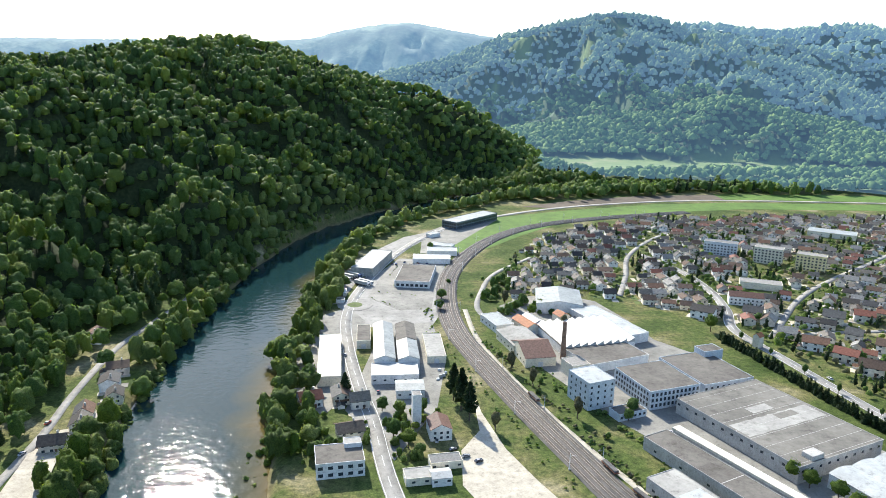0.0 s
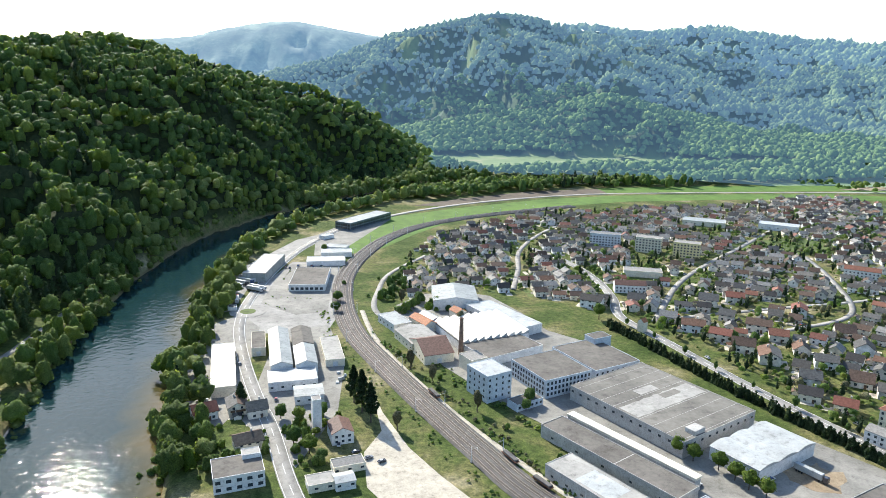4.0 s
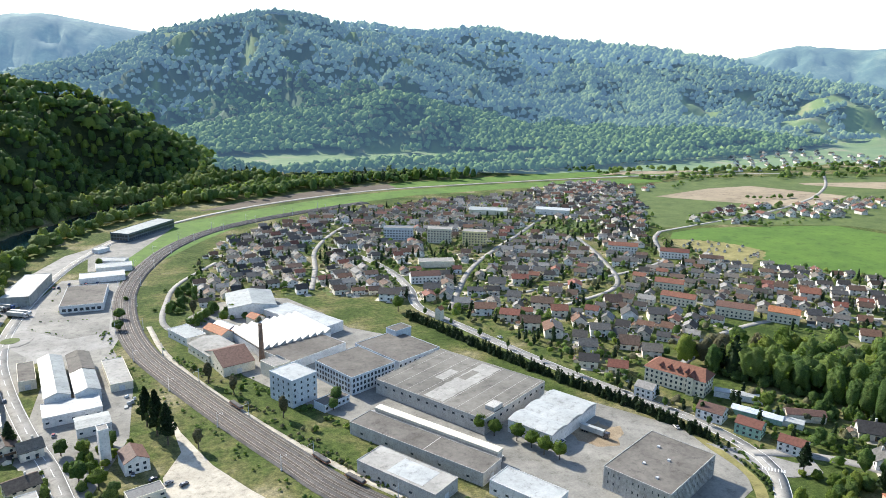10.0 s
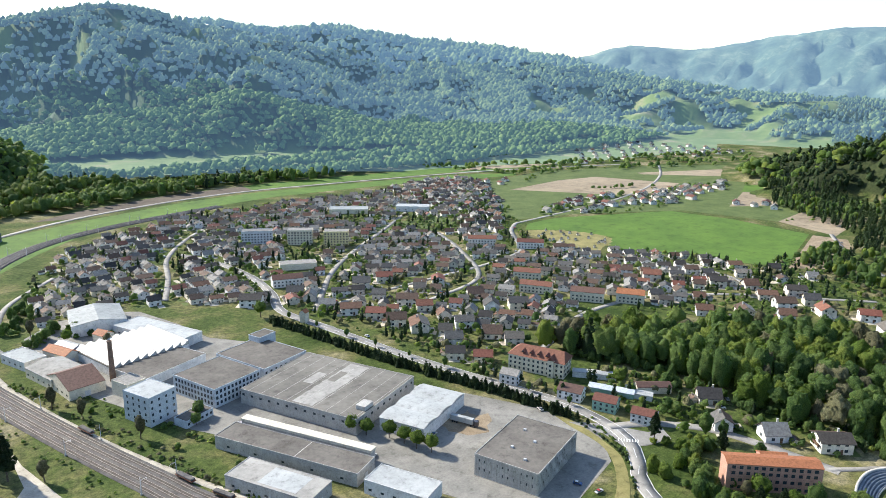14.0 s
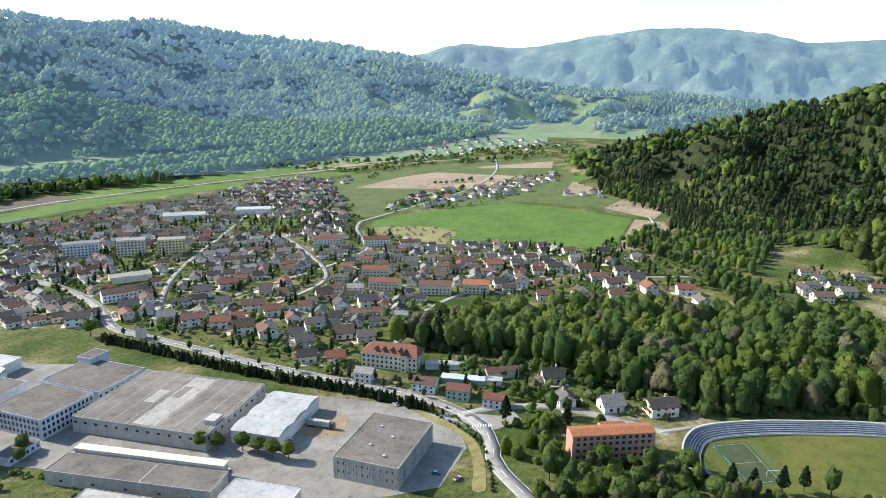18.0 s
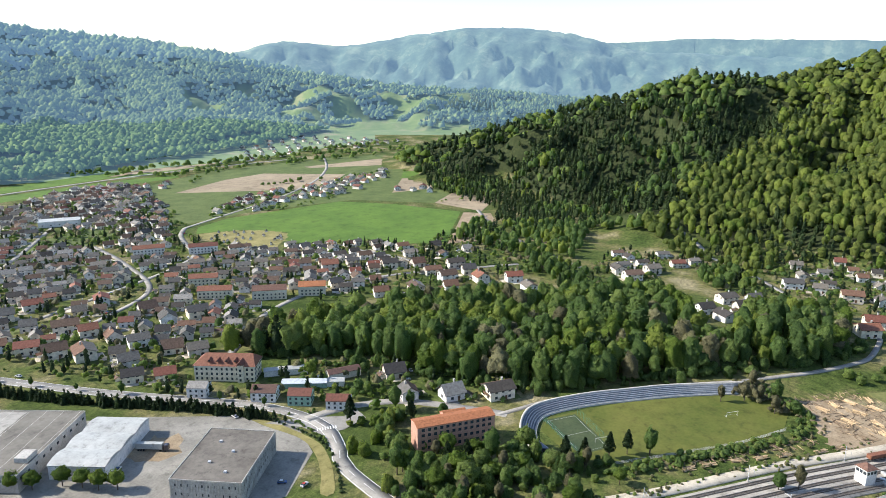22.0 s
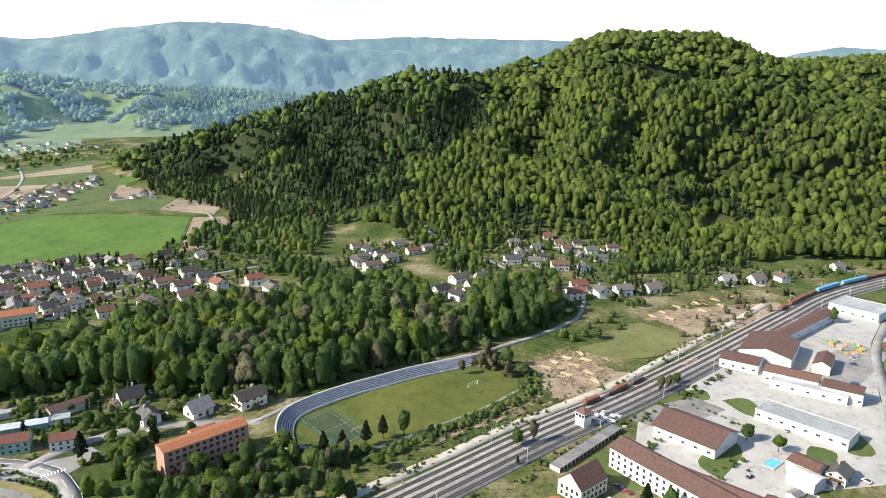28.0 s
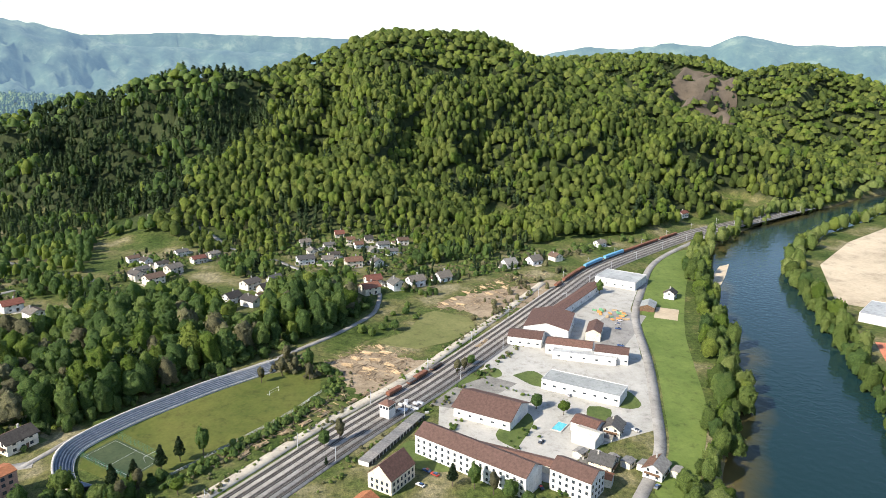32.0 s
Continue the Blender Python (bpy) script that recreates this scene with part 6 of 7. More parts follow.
# gardens: small trees and shrubs between the houses
px, py, pr = np.array([(x, y, 8.0 * s) for x, y, a, red, s, g in NAMED]).T
gx, gy = rng.uniform(60, 780, 19000), rng.uniform(-280, 920, 19000)
GARDENS = TOWN[:-7] + [(335, 325), (285, 320), (255, 350), (240, 420), (225, 470), (215, 500), (150, 560)]
ok = inside(gx, gy, GARDENS) | inside(gx, gy, [(480, 345), (700, 345), (700, 260), (640, 180), (560, 225), (430, 330)]) | inside(gx, gy, [(270, 330), (360, 225), (365, 120), (340, 125), (300, 190), (280, 240), (255, 320)]) | inside(gx, gy, [(600, 20), (690, 80), (780, 60), (780, -120), (690, -240), (640, -270), (560, -120), (540, -60), (600, -110)]) | inside(gx, gy, [(600, 150), (660, 160), (730, 150), (720, 70), (640, 95)])
for line in ROADS:
    ok &= near_line(gx, gy, line)[0] > 5.5
for bx, by, br in BIG:
    ok &= np.hypot(gx - bx, gy - by) > br
for hx, hy, hr in zip(px, py, pr):
    ok &= np.hypot(gx - hx, gy - hy) > hr
gx, gy = gx[ok], gy[ok]
gz = land(gx, gy)
kindv = rng.uniform(0, 1, len(gx))
rad = np.where(kindv < 0.6, rng.uniform(1.0, 2.2, len(gx)), rng.uniform(2.2, 3.9, len(gx)))
for lo, hi, mat, tmpl, label in ((0.0, 0.44, LEAF, FOREST_MID, "green garden shrubs and fruit trees between houses"), (0.44, 0.62, LEAF_FRESH, FOREST_MID, "light green garden bushes between houses"), (0.62, 0.78, NEEDLE, SPRUCE_MID, "dark evergreens in the gardens"), (0.78, 0.86, BARE, FOREST_MID, "brownish budding garden trees"), (0.86, 1.01, LEAF, FOREST_MID, "taller green trees among the houses")):
    m = (kindv >= lo) & (kindv < hi)
    pick = rng.randint(0, len(tmpl), m.sum())
    me = grove("garden_plants", gx[m], gy[m], gz[m] + rad[m] * (1.2 if tmpl is SPRUCE_MID else 0.85), rad[m] * (0.7 if tmpl is SPRUCE_MID else 1.0), rng.uniform(0.8, 1.3, m.sum()), tmpl, pick, mat, rng)
    tagged(part("garden_plants", me, None), label, "plants", kind="stuff")


# ---- workshops and yards by the river road ----
def gable(name, x, y, L, W, a, h, wall, roof, label, category, pitch=0.3, **kw):
    return big(name, x, y, L, W, a, h, wall, roof, label, category, kind="gable", pitch=pitch, **kw)


gable("workshop", -36, 434, 62, 13, 96, 7.5, WHITE_WALL, GREY_SHEET, "long white workshop with a pale grey gable roof", "workshop", 0.35)
gable("workshop", -22.5, 450, 31, 13, 96, 7.5, WHITE_WALL, BITUMEN, "workshop hall with a dark gable roof", "workshop", 0.35)
gable("workshop", -19.5, 419, 30, 13, 96, 7.3, WHITE_WALL, GREY_SHEET, "workshop hall with a pale gable roof", "workshop", 0.35)
big("workshop", -51, 452, 30, 9, 96, 6, CREAM_WALL, BITUMEN, "narrow flat-roofed annex of the workshop", "workshop")
big("workshop", -3, 435, 40, 12, 96, 5, CREAM_WALL, BITUMEN_PALE, "flat-roofed store behind the workshop", "workshop")
gable("shed", -16, 372, 16, 14, 6, 5, WHITE_WALL, GREY_SHEET, "pale shed with a low metal roof", "shed", 0.15)
big("villa", -45, 293, 22, 17, 12, 8, WHITE_WALL, BITUMEN, "modern white house with stepped flat roofs", "villa", windows=([2, 5.5], 2.2, 1.6, 4.5, "swe"))
big("villa", -40, 301, 8, 6, 12, 10, WHITE_WALL, BITUMEN_PALE, "white roof storey of the modern house", "villa")
gable("house", 1, 326, 14, 11, 100, 6, WHITE_WALL, ROOF_BROWN, "white house with a broad brown roof and skylights", "house", 0.5, windows=([1.8, 4.4], 1.3, 1.3, 3.2, "sew"))
big("silo", -11, 338, 4.5, 6, 10, 17, WHITE_WALL, ROOF_GREY, "tall narrow white silo tower", "silo")
big("shed", 4, 297, 15, 8, 12, 4, CREAM_WALL, ROOF_GREY, "low grey-roofed shed in the yard", "shed")
big("shed", -8, 284, 13, 9, 12, 4, CREAM_WALL, BITUMEN_PALE, "low pale shed by the road", "shed")
gable("shed", 2, 283, 9, 8, 12, 4, WHITE_WALL, WHITE_SHEET, "small shed with a white roof", "shed", 0.25)
big("shed", 50, 252, 10, 16, 30, 4, WHITE_WALL, WHITE_SHEET, "white roofed store beside the rails", "shed")
big("kiosk", -78, 532, 6, 6, 0, 3.2, WHITE_WALL, ROOF_GREY, "small white gatehouse by the roundabout", "kiosk")
big("clinic", 2, 715, 24, 12, -20, 4, WHITE_WALL, GREY_SHEET, "low white building with rounded roof", "shop")
big("shop", -8, 765, 14, 8, 40, 4, WHITE_WALL, WHITE_SHEET, "small white pavilion by the river road", "shop")

# factory extras
big("boiler_house", 84, 402, 12, 14, 22, 9, CREAM_WALL, ROOF_GREY, "grey-roofed boiler house beside the chimney", "factory")
big("annex", 103, 349, 18, 9, 24, 4.5, BLUE_WALL, BITUMEN, "low pale blue annex with dark roof", "factory", windows=([2.2], 1.4, 1.4, 3.0, "s"))
gable("shed", 68, 484, 18, 9, 115, 6, WHITE_WALL, WHITE_SHEET, "narrow workshop with a white roof", "shed", 0.4)
gable("shed", 90, 492, 10, 9, 115, 7, CREAM_WALL, ROOF_ORANGE, "small workshop with an orange roof", "shed", 0.5)
big("stair_tower", 171, 418, 14, 10, 20, 12.5, BLUE_WALL, BITUMEN, "flat stair tower of the factory", "factory")
cn = thing("loading_canopy", pose(142, 343, 0, 0, 0, -58), "pale yellow canopy over the loading bay", "canopy")
part("roof", boxes((-11, 11, -4, 4, 4.7, 5.1)), CREAM_WALL, cn)
for ux in (-10, 0, 10):
    part("post", boxes((ux - 0.15, ux + 0.15, -3.7, -3.4, -0.2, 4.7)), STEEL, cn)
for lab, rects in (("long pale-roofed", ((-6.5, 6.5, -14, 6),)), ("long low storage", ((-7.2, 7.2, -6.3, -5.9),))):
    for ob in [o for o in bpy.data.objects if o.get("label", "").startswith(lab)]:
        for q in rects:
            part("roof_patch", boxes((*q, 6.76, 6.8)), WHITE_SHEET if "pale" in lab else CONCRETE, ob, "pale mended strip of roof")
gable("turret", 218, 452, 5, 5, 30, 8, CREAM_WALL, ROOF_ORANGE, "small orange-roofed transformer tower", "tower", 0.8)
for ob in [o for o in bpy.data.objects if o.name == "warehouse"]:
    band = [(-28 + 4 * k, -9 + 0.35 * math.sin(k * 2.1)) for k in range(15)] + [(28 - 4 * k, 4 + 0.5 * math.sin(k * 2.9)) for k in range(15)]
    part("roof_patch", prism(band, "z", 8.752, 8.78), BITUMEN_PALE, ob, "pale repaired strip across the roof")
    part("roof_patch", boxes((-6, 9, 8, 14, 8.76, 8.8)), BITUMEN_PALE, ob, "pale repaired area of roof")
    part("roof_patch", boxes((2, 16, -2, 3, 8.785, 8.81)), ROOF_TAN, ob, "grey mended area of roof")
    part("roof_house", bevel_box(-20, -12, -37, -31, 8.7, 11.2), CONCRETE, ob, "small roof house")
    for k in range(9):
        part("roof_seam", boxes((-29.5, 29.5, -36 + k * 8.6, -35.8 + k * 8.6, 8.755, 8.785)), CONCRETE, ob)
for ob in [o for o in bpy.data.objects if o.get("label", "").startswith("windowless ribbed")]:
    for s, n in (("w", 24), ("s", 32), ("e", 24)):
        run = 31.8 if s != "s" else 44.8
        for k in range(n):
            u = -run / 2 + (k + 0.5) * run / n
            q = {"w": (-22.65, -22.4, u - 0.3, u + 0.3), "e": (22.4, 22.65, u - 0.3, u + 0.3), "s": (u - 0.3, u + 0.3, -16.15, -15.9)}[s]
            part("rib", boxes((*q, 0, 10.5)), CONCRETE, ob)
    for ux, uy in ((-8, 4), (2, -3), (10, 6), (-15, -6)):
        part("vent", boxes((ux - 0.6, ux + 0.6, uy - 0.6, uy + 0.6, 10.7, 11.6)), STEEL, ob, "roof vent")
strip = thing("light_strip", pose(139, 291, 0, 0, 0, 29), "pale raised strip roof along the storage hall", "roof")
part("roof", boxes((-2.5, 2.5, -38, 38, 6.0, 7.4)), CREAM_WALL, strip)
part("wall", boxes((-2.2, 2.2, -37.6, 37.6, -0.5, 6.0)), CONCRETE, strip)

# ---- east side: station tower, garages, sheds ----
sg = thing("signal_tower", pose(343, -47, 0, 0, 0, -45), "white signal tower with a brown hipped roof", "tower")
part("wall", boxes((-3, 3, -3, 3, -0.5, 8)), WHITE_WALL, sg)
bm = bmesh.new()
base = [bm.verts.new(p) for p in ((-3.6, -3.6, 8), (3.6, -3.6, 8), (3.6, 3.6, 8), (-3.6, 3.6, 8))]
top = bm.verts.new((0, 0, 10.2))
bm.faces.new(base[::-1])
for k in range(4):
    bm.faces.new((base[k], base[(k + 1) % 4], top))
part("roof", bm, ROOF_BROWN, sg)
put_windows(sg, 6, 6, [6.4], 1.4, 1.4, 1.9, "snew", inset=0.8)
gdir = math.degrees(math.atan2(-34, 42))
for k in range(17):
    f = (k + 0.5) / 17
    g = thing("garage", pose(297 + 42 * f, -29 - 35 * f, 0, 0, 0, gdir), "low garage in a row with grey flat roof", "garage", "row of garages")
    part("wall", boxes((-1.58, 1.58, -2.8, 2.8, -0.3, 2.3)), WHITE_WALL, g)
    part("roof", boxes((-1.58, 1.58, -3.1, 3.0, 2.3, 2.5)), ROOF_GREY, g)
    part("door", boxes((-1.2, 1.2, -2.86, -2.78, 0, 2.05)), DARK, g, "dark garage door")
gable("station_house", 281, -40, 18, 13, -45, 7, CREAM_WALL, ROOF_BROWN, "old station house with a steep brown roof", "station house", 0.9, windows=([1.8, 4.8], 1.2, 1.6, 2.8, "snew"))
gable("shed", 262, -24, 14, 9, -45, 4, CREAM_WALL, ROOF_ORANGE, "low wing with an orange tiled roof", "shed", 0.45)
gable("apartment_block", 258, -119, 20, 13, 40, 10, WHITE_WALL, ROOF_BROWN, "white apartment house with dark brown roof", "apartment house", 0.5, windows=([1.8, 4.8, 7.8], 1.2, 1.5, 3.2, "snew"))
gable("shed", 293, -91, 62, 7, 52, 4, CREAM_WALL, ROOF_BROWN, "long low store with rusty brown roof", "shed", 0.3)
gable("shed", 266, -126, 26, 6, 53, 4, CREAM_WALL, ROOF_ORANGE, "long low shed with a bright orange roof", "shed", 0.3)
for k in range(7):
    gable("shed", 284 - k * 4.2, -132 - k * 6.2, 5.6, 5, -56, 3, CREAM_WALL, ROOF_GREY, "small grey-roofed shed in a row", "shed", 0.25)
gable("house", 307, -146, 14, 11, 40, 5, WHITE_WALL, ROOF_BROWN, "white house with pale brown roof and pool", "house", 0.35, windows=([1.8], 1.4, 1.3, 3.4, "sw"))
gable("house", 296, -141, 13, 10, 40, 5, WHITE_WALL, CREAM_WALL, "white house with a cream sheet roof", "house", 0.3)
pl = thing("swimming_pool", pose(313, -133, 0.1, 0, 0, -45), "turquoise garden pool with pale rim", "pool")
part("rim", boxes((-5, 5, -3, -2.5, 0, 0.5), (-5, 5, 2.5, 3, 0, 0.5), (-5, -4.5, -2.5, 2.5, 0, 0.5), (4.5, 5, -2.5, 2.5, 0, 0.5)), CONCRETE, pl)
part("pool_water", boxes((-4.5, 4.5, -2.5, 2.5, 0.05, 0.4)), POOL, pl)
gable("restaurant", 478, -272, 16, 11, -35, 3.5, WOOD_DOOR, GREY_SHEET, "riverside pavilion with pale curved roof", "pavilion", 0.4)
patch("court", [(458, -266), (480, -280), (470, -294), (448, -280)], SAND, "sandy volleyball court by the lane", "court", 0.2)
big("tennis_hall", 422, -436, 40, 24, -55, 7, WHITE_WALL, WHITE_SHEET, "white arched tennis hall across the river", "hall", windows=([3], 3, 1.4, 4, "s"))
patch("court", [(352, -372), (382, -392), (370, -412), (340, -392)], TRACK_RED, "red clay tennis court", "court", 0.2)
patch("gravel_bar", [(534, -368), (556, -376), (594, -411), (600, -426), (564, -398), (538, -376)], SAND, "pale gravel bar in the river", "ground", -4.9)
gable("shed", 300, 140, 12, 9, -43, 10, PINK_WALL, ROOF_ORANGE, "orange-roofed stair wing of the brick building", "school", 0.5)
gable("house", 272, 287, 11, 9.5, -65, 6, WHITE_WALL, ROOF_GREY, "white house with a pale grey roof", "house", 0.5, windows=([1.7, 4.4], 1.2, 1.3, 3.2, "swe"))
gable("house", 286, 251, 14, 11, -65, 5.5, RENDER, ROOF_BROWN, "rendered house with a wide brown roof", "house", 0.5, windows=([1.7, 4.2], 1.2, 1.3, 3.4, "swe"))
gable("house", 291, 230, 13, 10, -65, 6, GREEN_WALL, ROOF_RED, "green-walled house with a red-brown roof", "house", 0.5, windows=([1.7, 4.4], 1.2, 1.3, 3.2, "swe"))
gable("house", 296, 208, 13, 9, -65, 5.4, WHITE_WALL, ROOF_RED, "white house with a red roof behind a hedge", "house", 0.5, windows=([1.7, 4.2], 1.2, 1.3, 3.2, "swe"))
gable("greenhouse", 309, 241, 26, 7, -60, 3, GREEN_WALL, BLUE_WALL, "long greenhouse with a pale ribbed roof", "greenhouse", 0.35)
gable("canopy", 319, 226, 10, 6, -60, 3, WHITE_WALL, WHITE_SHEET, "white canopy beside the greenhouse", "canopy", 0.2)
gable("long_shed", 318, 262, 26, 6, -50, 3.4, WHITE_WALL, WHITE_SHEET, "row of white garages below the wood", "garage", 0.25)
gable("long_shed", 331, 229, 20, 8, -35, 4, CREAM_WALL, ROOF_BROWN, "long low barn with a brown roof", "barn", 0.4)
for k in range(4):
    c = thing("container", pose(312 + k * 6.5, 246 - k * 6, 0, 0, 0, -38), "white site container with ribbed sides", "container", "row of containers")
    part("box", bevel_box(-3, 3, -1.3, 1.3, 0, 2.7, 0.08), WHITE_SHEET, c)
    part("door", boxes((3.0, 3.06, -1.1, 1.1, 0.1, 2.5)), STEEL, c)

# ---- stadium ----
OUT = glide([(297, 95), (305, 105), (320, 111), (336, 112), (350, 105), (369, 88), (385, 69), (401, 49), (427, 9)], 4.0)
sn_ = normals_of(OUT)
if np.dot(sn_[20], np.array([365, 40]) - OUT[20]) < 0:
    sn_ = -sn_
stand = thing("stadium_stand", pose(0, 0, 0), "curved concrete stadium terrace with blue-grey steps", "stand")
SEAT = surface("terrace_concrete", (0.12, 0.14, 0.17), (0.21, 0.235, 0.265), 0.3, 2.0, 0.8, 0.2)
n_deep = int(len(OUT) * 0.97)
for k in range(6):
    a, b = OUT[:n_deep] + sn_[:n_deep] * (1.2 + k * 1.25), OUT[:n_deep] + sn_[:n_deep] * (2.45 + k * 1.25)
    zt = 3.6 - k * 0.5
    m = len(a)
    v = np.vstack([np.c_[a, np.full(m, zt)], np.c_[b, np.full(m, zt)], np.c_[a, np.full(m, -0.3)], np.c_[b, np.full(m, -0.3)]])
    i = np.arange(m - 1)
    q = np.vstack([np.stack([i, i + 1, i + 1 + m, i + m], 1), np.stack([i + m, i + 1 + m, i + 1 + 3 * m, i + 3 * m], 1), np.stack([i, i + 2 * m, i + 2 * m + 1, i + 1], 1)])
    part("step", mesh_np("step", v, q, SEAT), None, stand)
for w0, w1, z0, z1, nm, mat in ((0.0, 1.2, -0.3, 4.3, "back_wall", CONCRETE), (8.7, 9.1, -0.3, 1.0, "front_wall", CONCRETE)):
    end = len(OUT) if nm == "back_wall" else n_deep
    a, b = OUT[:end] + sn_[:end] * w0, OUT[:end] + sn_[:end] * w1
    m = len(a)
    v = np.vstack([np.c_[a, np.full(m, z1)], np.c_[b, np.full(m, z1)], np.c_[a, np.full(m, z0)], np.c_[b, np.full(m, z0)]])
    i = np.arange(m - 1)
    q = np.vstack([np.stack([i, i + 1, i + 1 + m, i + m], 1), np.stack([i + m, i + 1 + m, i + 1 + 3 * m, i + 3 * m], 1), np.stack([i, i + 2 * m, i + 2 * m + 1, i + 1], 1)])
    part(nm, mesh_np(nm, v, q, mat), None, stand)


def goal(x, y, a):
    t = thing("football_goal", pose(x, y, 0.16, 0, 0, a), "white football goal with net frame", "goal", "goals of the pitch")
    part("post", boxes((-3.72, -3.6, -0.06, 0.06, 0, 2.44)), WHITE_LINE, t)
    part("post", boxes((3.6, 3.72, -0.06, 0.06, 0, 2.44)), WHITE_LINE, t)
    part("crossbar", boxes((-3.72, 3.72, -0.06, 0.06, 2.44, 2.56)), WHITE_LINE, t)
    part("net_frame", boxes((-3.72, -3.66, 0, 1.8, 0, 0.06), (3.66, 3.72, 0, 1.8, 0, 0.06), (-3.72, 3.72, 1.75, 1.8, 0, 0.06)), STEEL, t)


goal(384, 12.5, -45)
goal(324, 69, 135)


def fence(points, h, label, gap=4.0, mat=None):
    line = glide(points, gap)
    t = thing("fence", pose(0, 0, 0), label, "fence")
    post = None
    for p in line:
        if post is None:
            bm = boxes((-0.05, 0.05, -0.05, 0.05, -0.2, h))
            post = bpy.data.meshes.new("post")
            bm.to_mesh(post)
            bm.free()
            post.materials.append(mat or STEEL)
        o = new("post", post)
        o.parent = t
        o.matrix_basis = pose(p[0], p[1], 0)
    for k in range(5):
        v, q = ribbon(line, 0.03, h * (k + 1) / 5)
        v2 = v.copy()
        v2[:, 2] -= 0.05
        n = len(v)
        part("wire", mesh_np("wire", np.vstack([v, v2]), np.vstack([q, q + n]), mat or STEEL), None, t)
    return t


FENCE_GREEN = surface("green_fence", (0.05, 0.16, 0.10), (0.10, 0.24, 0.16), 0.5, 4.0, 0.6, 0.0)
fence([(321, 64), (334, 76), (347, 88)], 4.5, "tall green mesh fence of the court", 3.0, FENCE_GREEN)
fence([(306, 75), (314, 84), (323, 93), (332, 102)], 3.5, "green mesh fence beside the court", 3.0, FENCE_GREEN)
fence([(306, 58), (330, 32), (356, 5), (380, -14)], 1.6, "low fence along the pitch", 4.0)
for (x0, y0), (x1, y1) in (((332, 100), (345, 89)), ((309, 75), (321, 66)), ((309, 75), (332, 100)), ((321, 66), (345, 89)), ((320, 88), (333, 77))):
    d = math.hypot(x1 - x0, y1 - y0)
    o = part("pitch_line", boxes((-d / 2, d / 2, -0.06, 0.06, 0.225, 0.24)), STEEL)
    o.matrix_basis = pose((x0 + x1) / 2, (y0 + y1) / 2, 0, 0, 0, math.degrees(math.atan2(y1 - y0, x1 - x0)))
    tagged(o, "white line on the dark court", "marking", kind="structure")

# ---- rail things ----
mast = thing("catenary_mast", pose(0, 0, -500), "grey steel mast with an arm beside the tracks", "mast", "masts along the railway")
part("pole", tube([(0, 0, -0.3), (0, 0, 8.5)], [0.2, 0.13], 8), STEEL, mast)
part("arm", boxes((-3.2, 0, -0.05, 0.05, 7.0, 7.1), (-3.2, -3.1, -0.05, 0.05, 6.0, 7.1)), STEEL, mast)
part("foot", boxes((-0.4, 0.4, -0.4, 0.4, -0.3, 0.7)), CONCRETE, mast)
for line, half, step in ((EAST_RAIL, 12.0, 9), (WEST_RAIL, 9.0, 9)):
    nn = normals_of(line)
    for i in range(4, len(line) - 4, step):
        for s in (-1, 1):
            p = line[i] + nn[i] * half * s
            a = math.degrees(math.atan2(nn[i][1] * s, nn[i][0] * s))
            copy_thing(mast, pose(p[0], p[1], 0.1, 0, 0, a))


def wheels(parent, xs, y, r, w=0.25):
    for x in xs:
        for s in (-1, 1):
            bm = bmesh.new()
            bmesh.ops.create_cone(bm, cap_ends=True, segments=12, radius1=r, radius2=r, depth=w, matrix=pose(x, s * y, r, 90))
            part("wheel", bm, DARK, parent)


def wagon(label, body, L=12.0, h=1.6, flat=False):
    t = thing("freight_wagon", pose(0, 0, -500), label, "wagon", "wagons on the railway")
    part("underframe", boxes((-L / 2, L / 2, -1.3, 1.3, 0.9, 1.2)), RUST, t)
    if not flat:
        part("body", bevel_box(-L / 2 + 0.2, L / 2 - 0.2, -1.4, 1.4, 1.2, 1.2 + h, 0.06), body, t)
    else:
        part("load", bevel_box(-L / 2 + 0.6, L / 2 - 0.6, -1.2, 1.2, 1.2, 1.2 + h, 0.2), body, t)
    wheels(t, (-L / 2 + 1.5, -L / 2 + 3.3, L / 2 - 3.3, L / 2 - 1.5), 0.75, 0.46)
    return t


WAGONS = [wagon("rusty brown freight wagon on the track", RUST), wagon("blue freight wagon on the track", BLUE_TARP, h=2.6), wagon("dark flat wagon with a low load", BALLAST, h=0.9, flat=True)]


def on_rail(line, s0, off, t):
    d = np.r_[0, np.cumsum(np.linalg.norm(np.diff(line, axis=0), axis=1))]
    i = int(np.searchsorted(d, s0))
    nn = normals_of(line)[i]
    p = line[i] + nn * off
    copy_thing(t, pose(p[0], p[1], 0.75, 0, 0, math.degrees(math.atan2(nn[0], -nn[1]))))


def along(line, x, y):
    i = int(np.argmin(np.hypot(line[:, 0] - x, line[:, 1] - y)))
    return float(np.linalg.norm(np.diff(line[:i + 1], axis=0), axis=1).sum())


s0 = along(EAST_RAIL, 371, -54)
for k in range(4):
    on_rail(EAST_RAIL, s0 + k * 13, -9.6, WAGONS[2 if k % 2 else 0])
s0 = along(EAST_RAIL, 540, -232)
for k in range(20):
    on_rail(EAST_RAIL, s0 + k * 13, -9.6, WAGONS[1 if 5 <= k < 11 else 0])
for x, y in ((62, 368), (90, 300), (104, 278)):
    on_rail(WEST_RAIL, along(WEST_RAIL, x, y), 9.0 if normals_of(WEST_RAIL)[20][0] > 0 else -9.0, WAGONS[2])


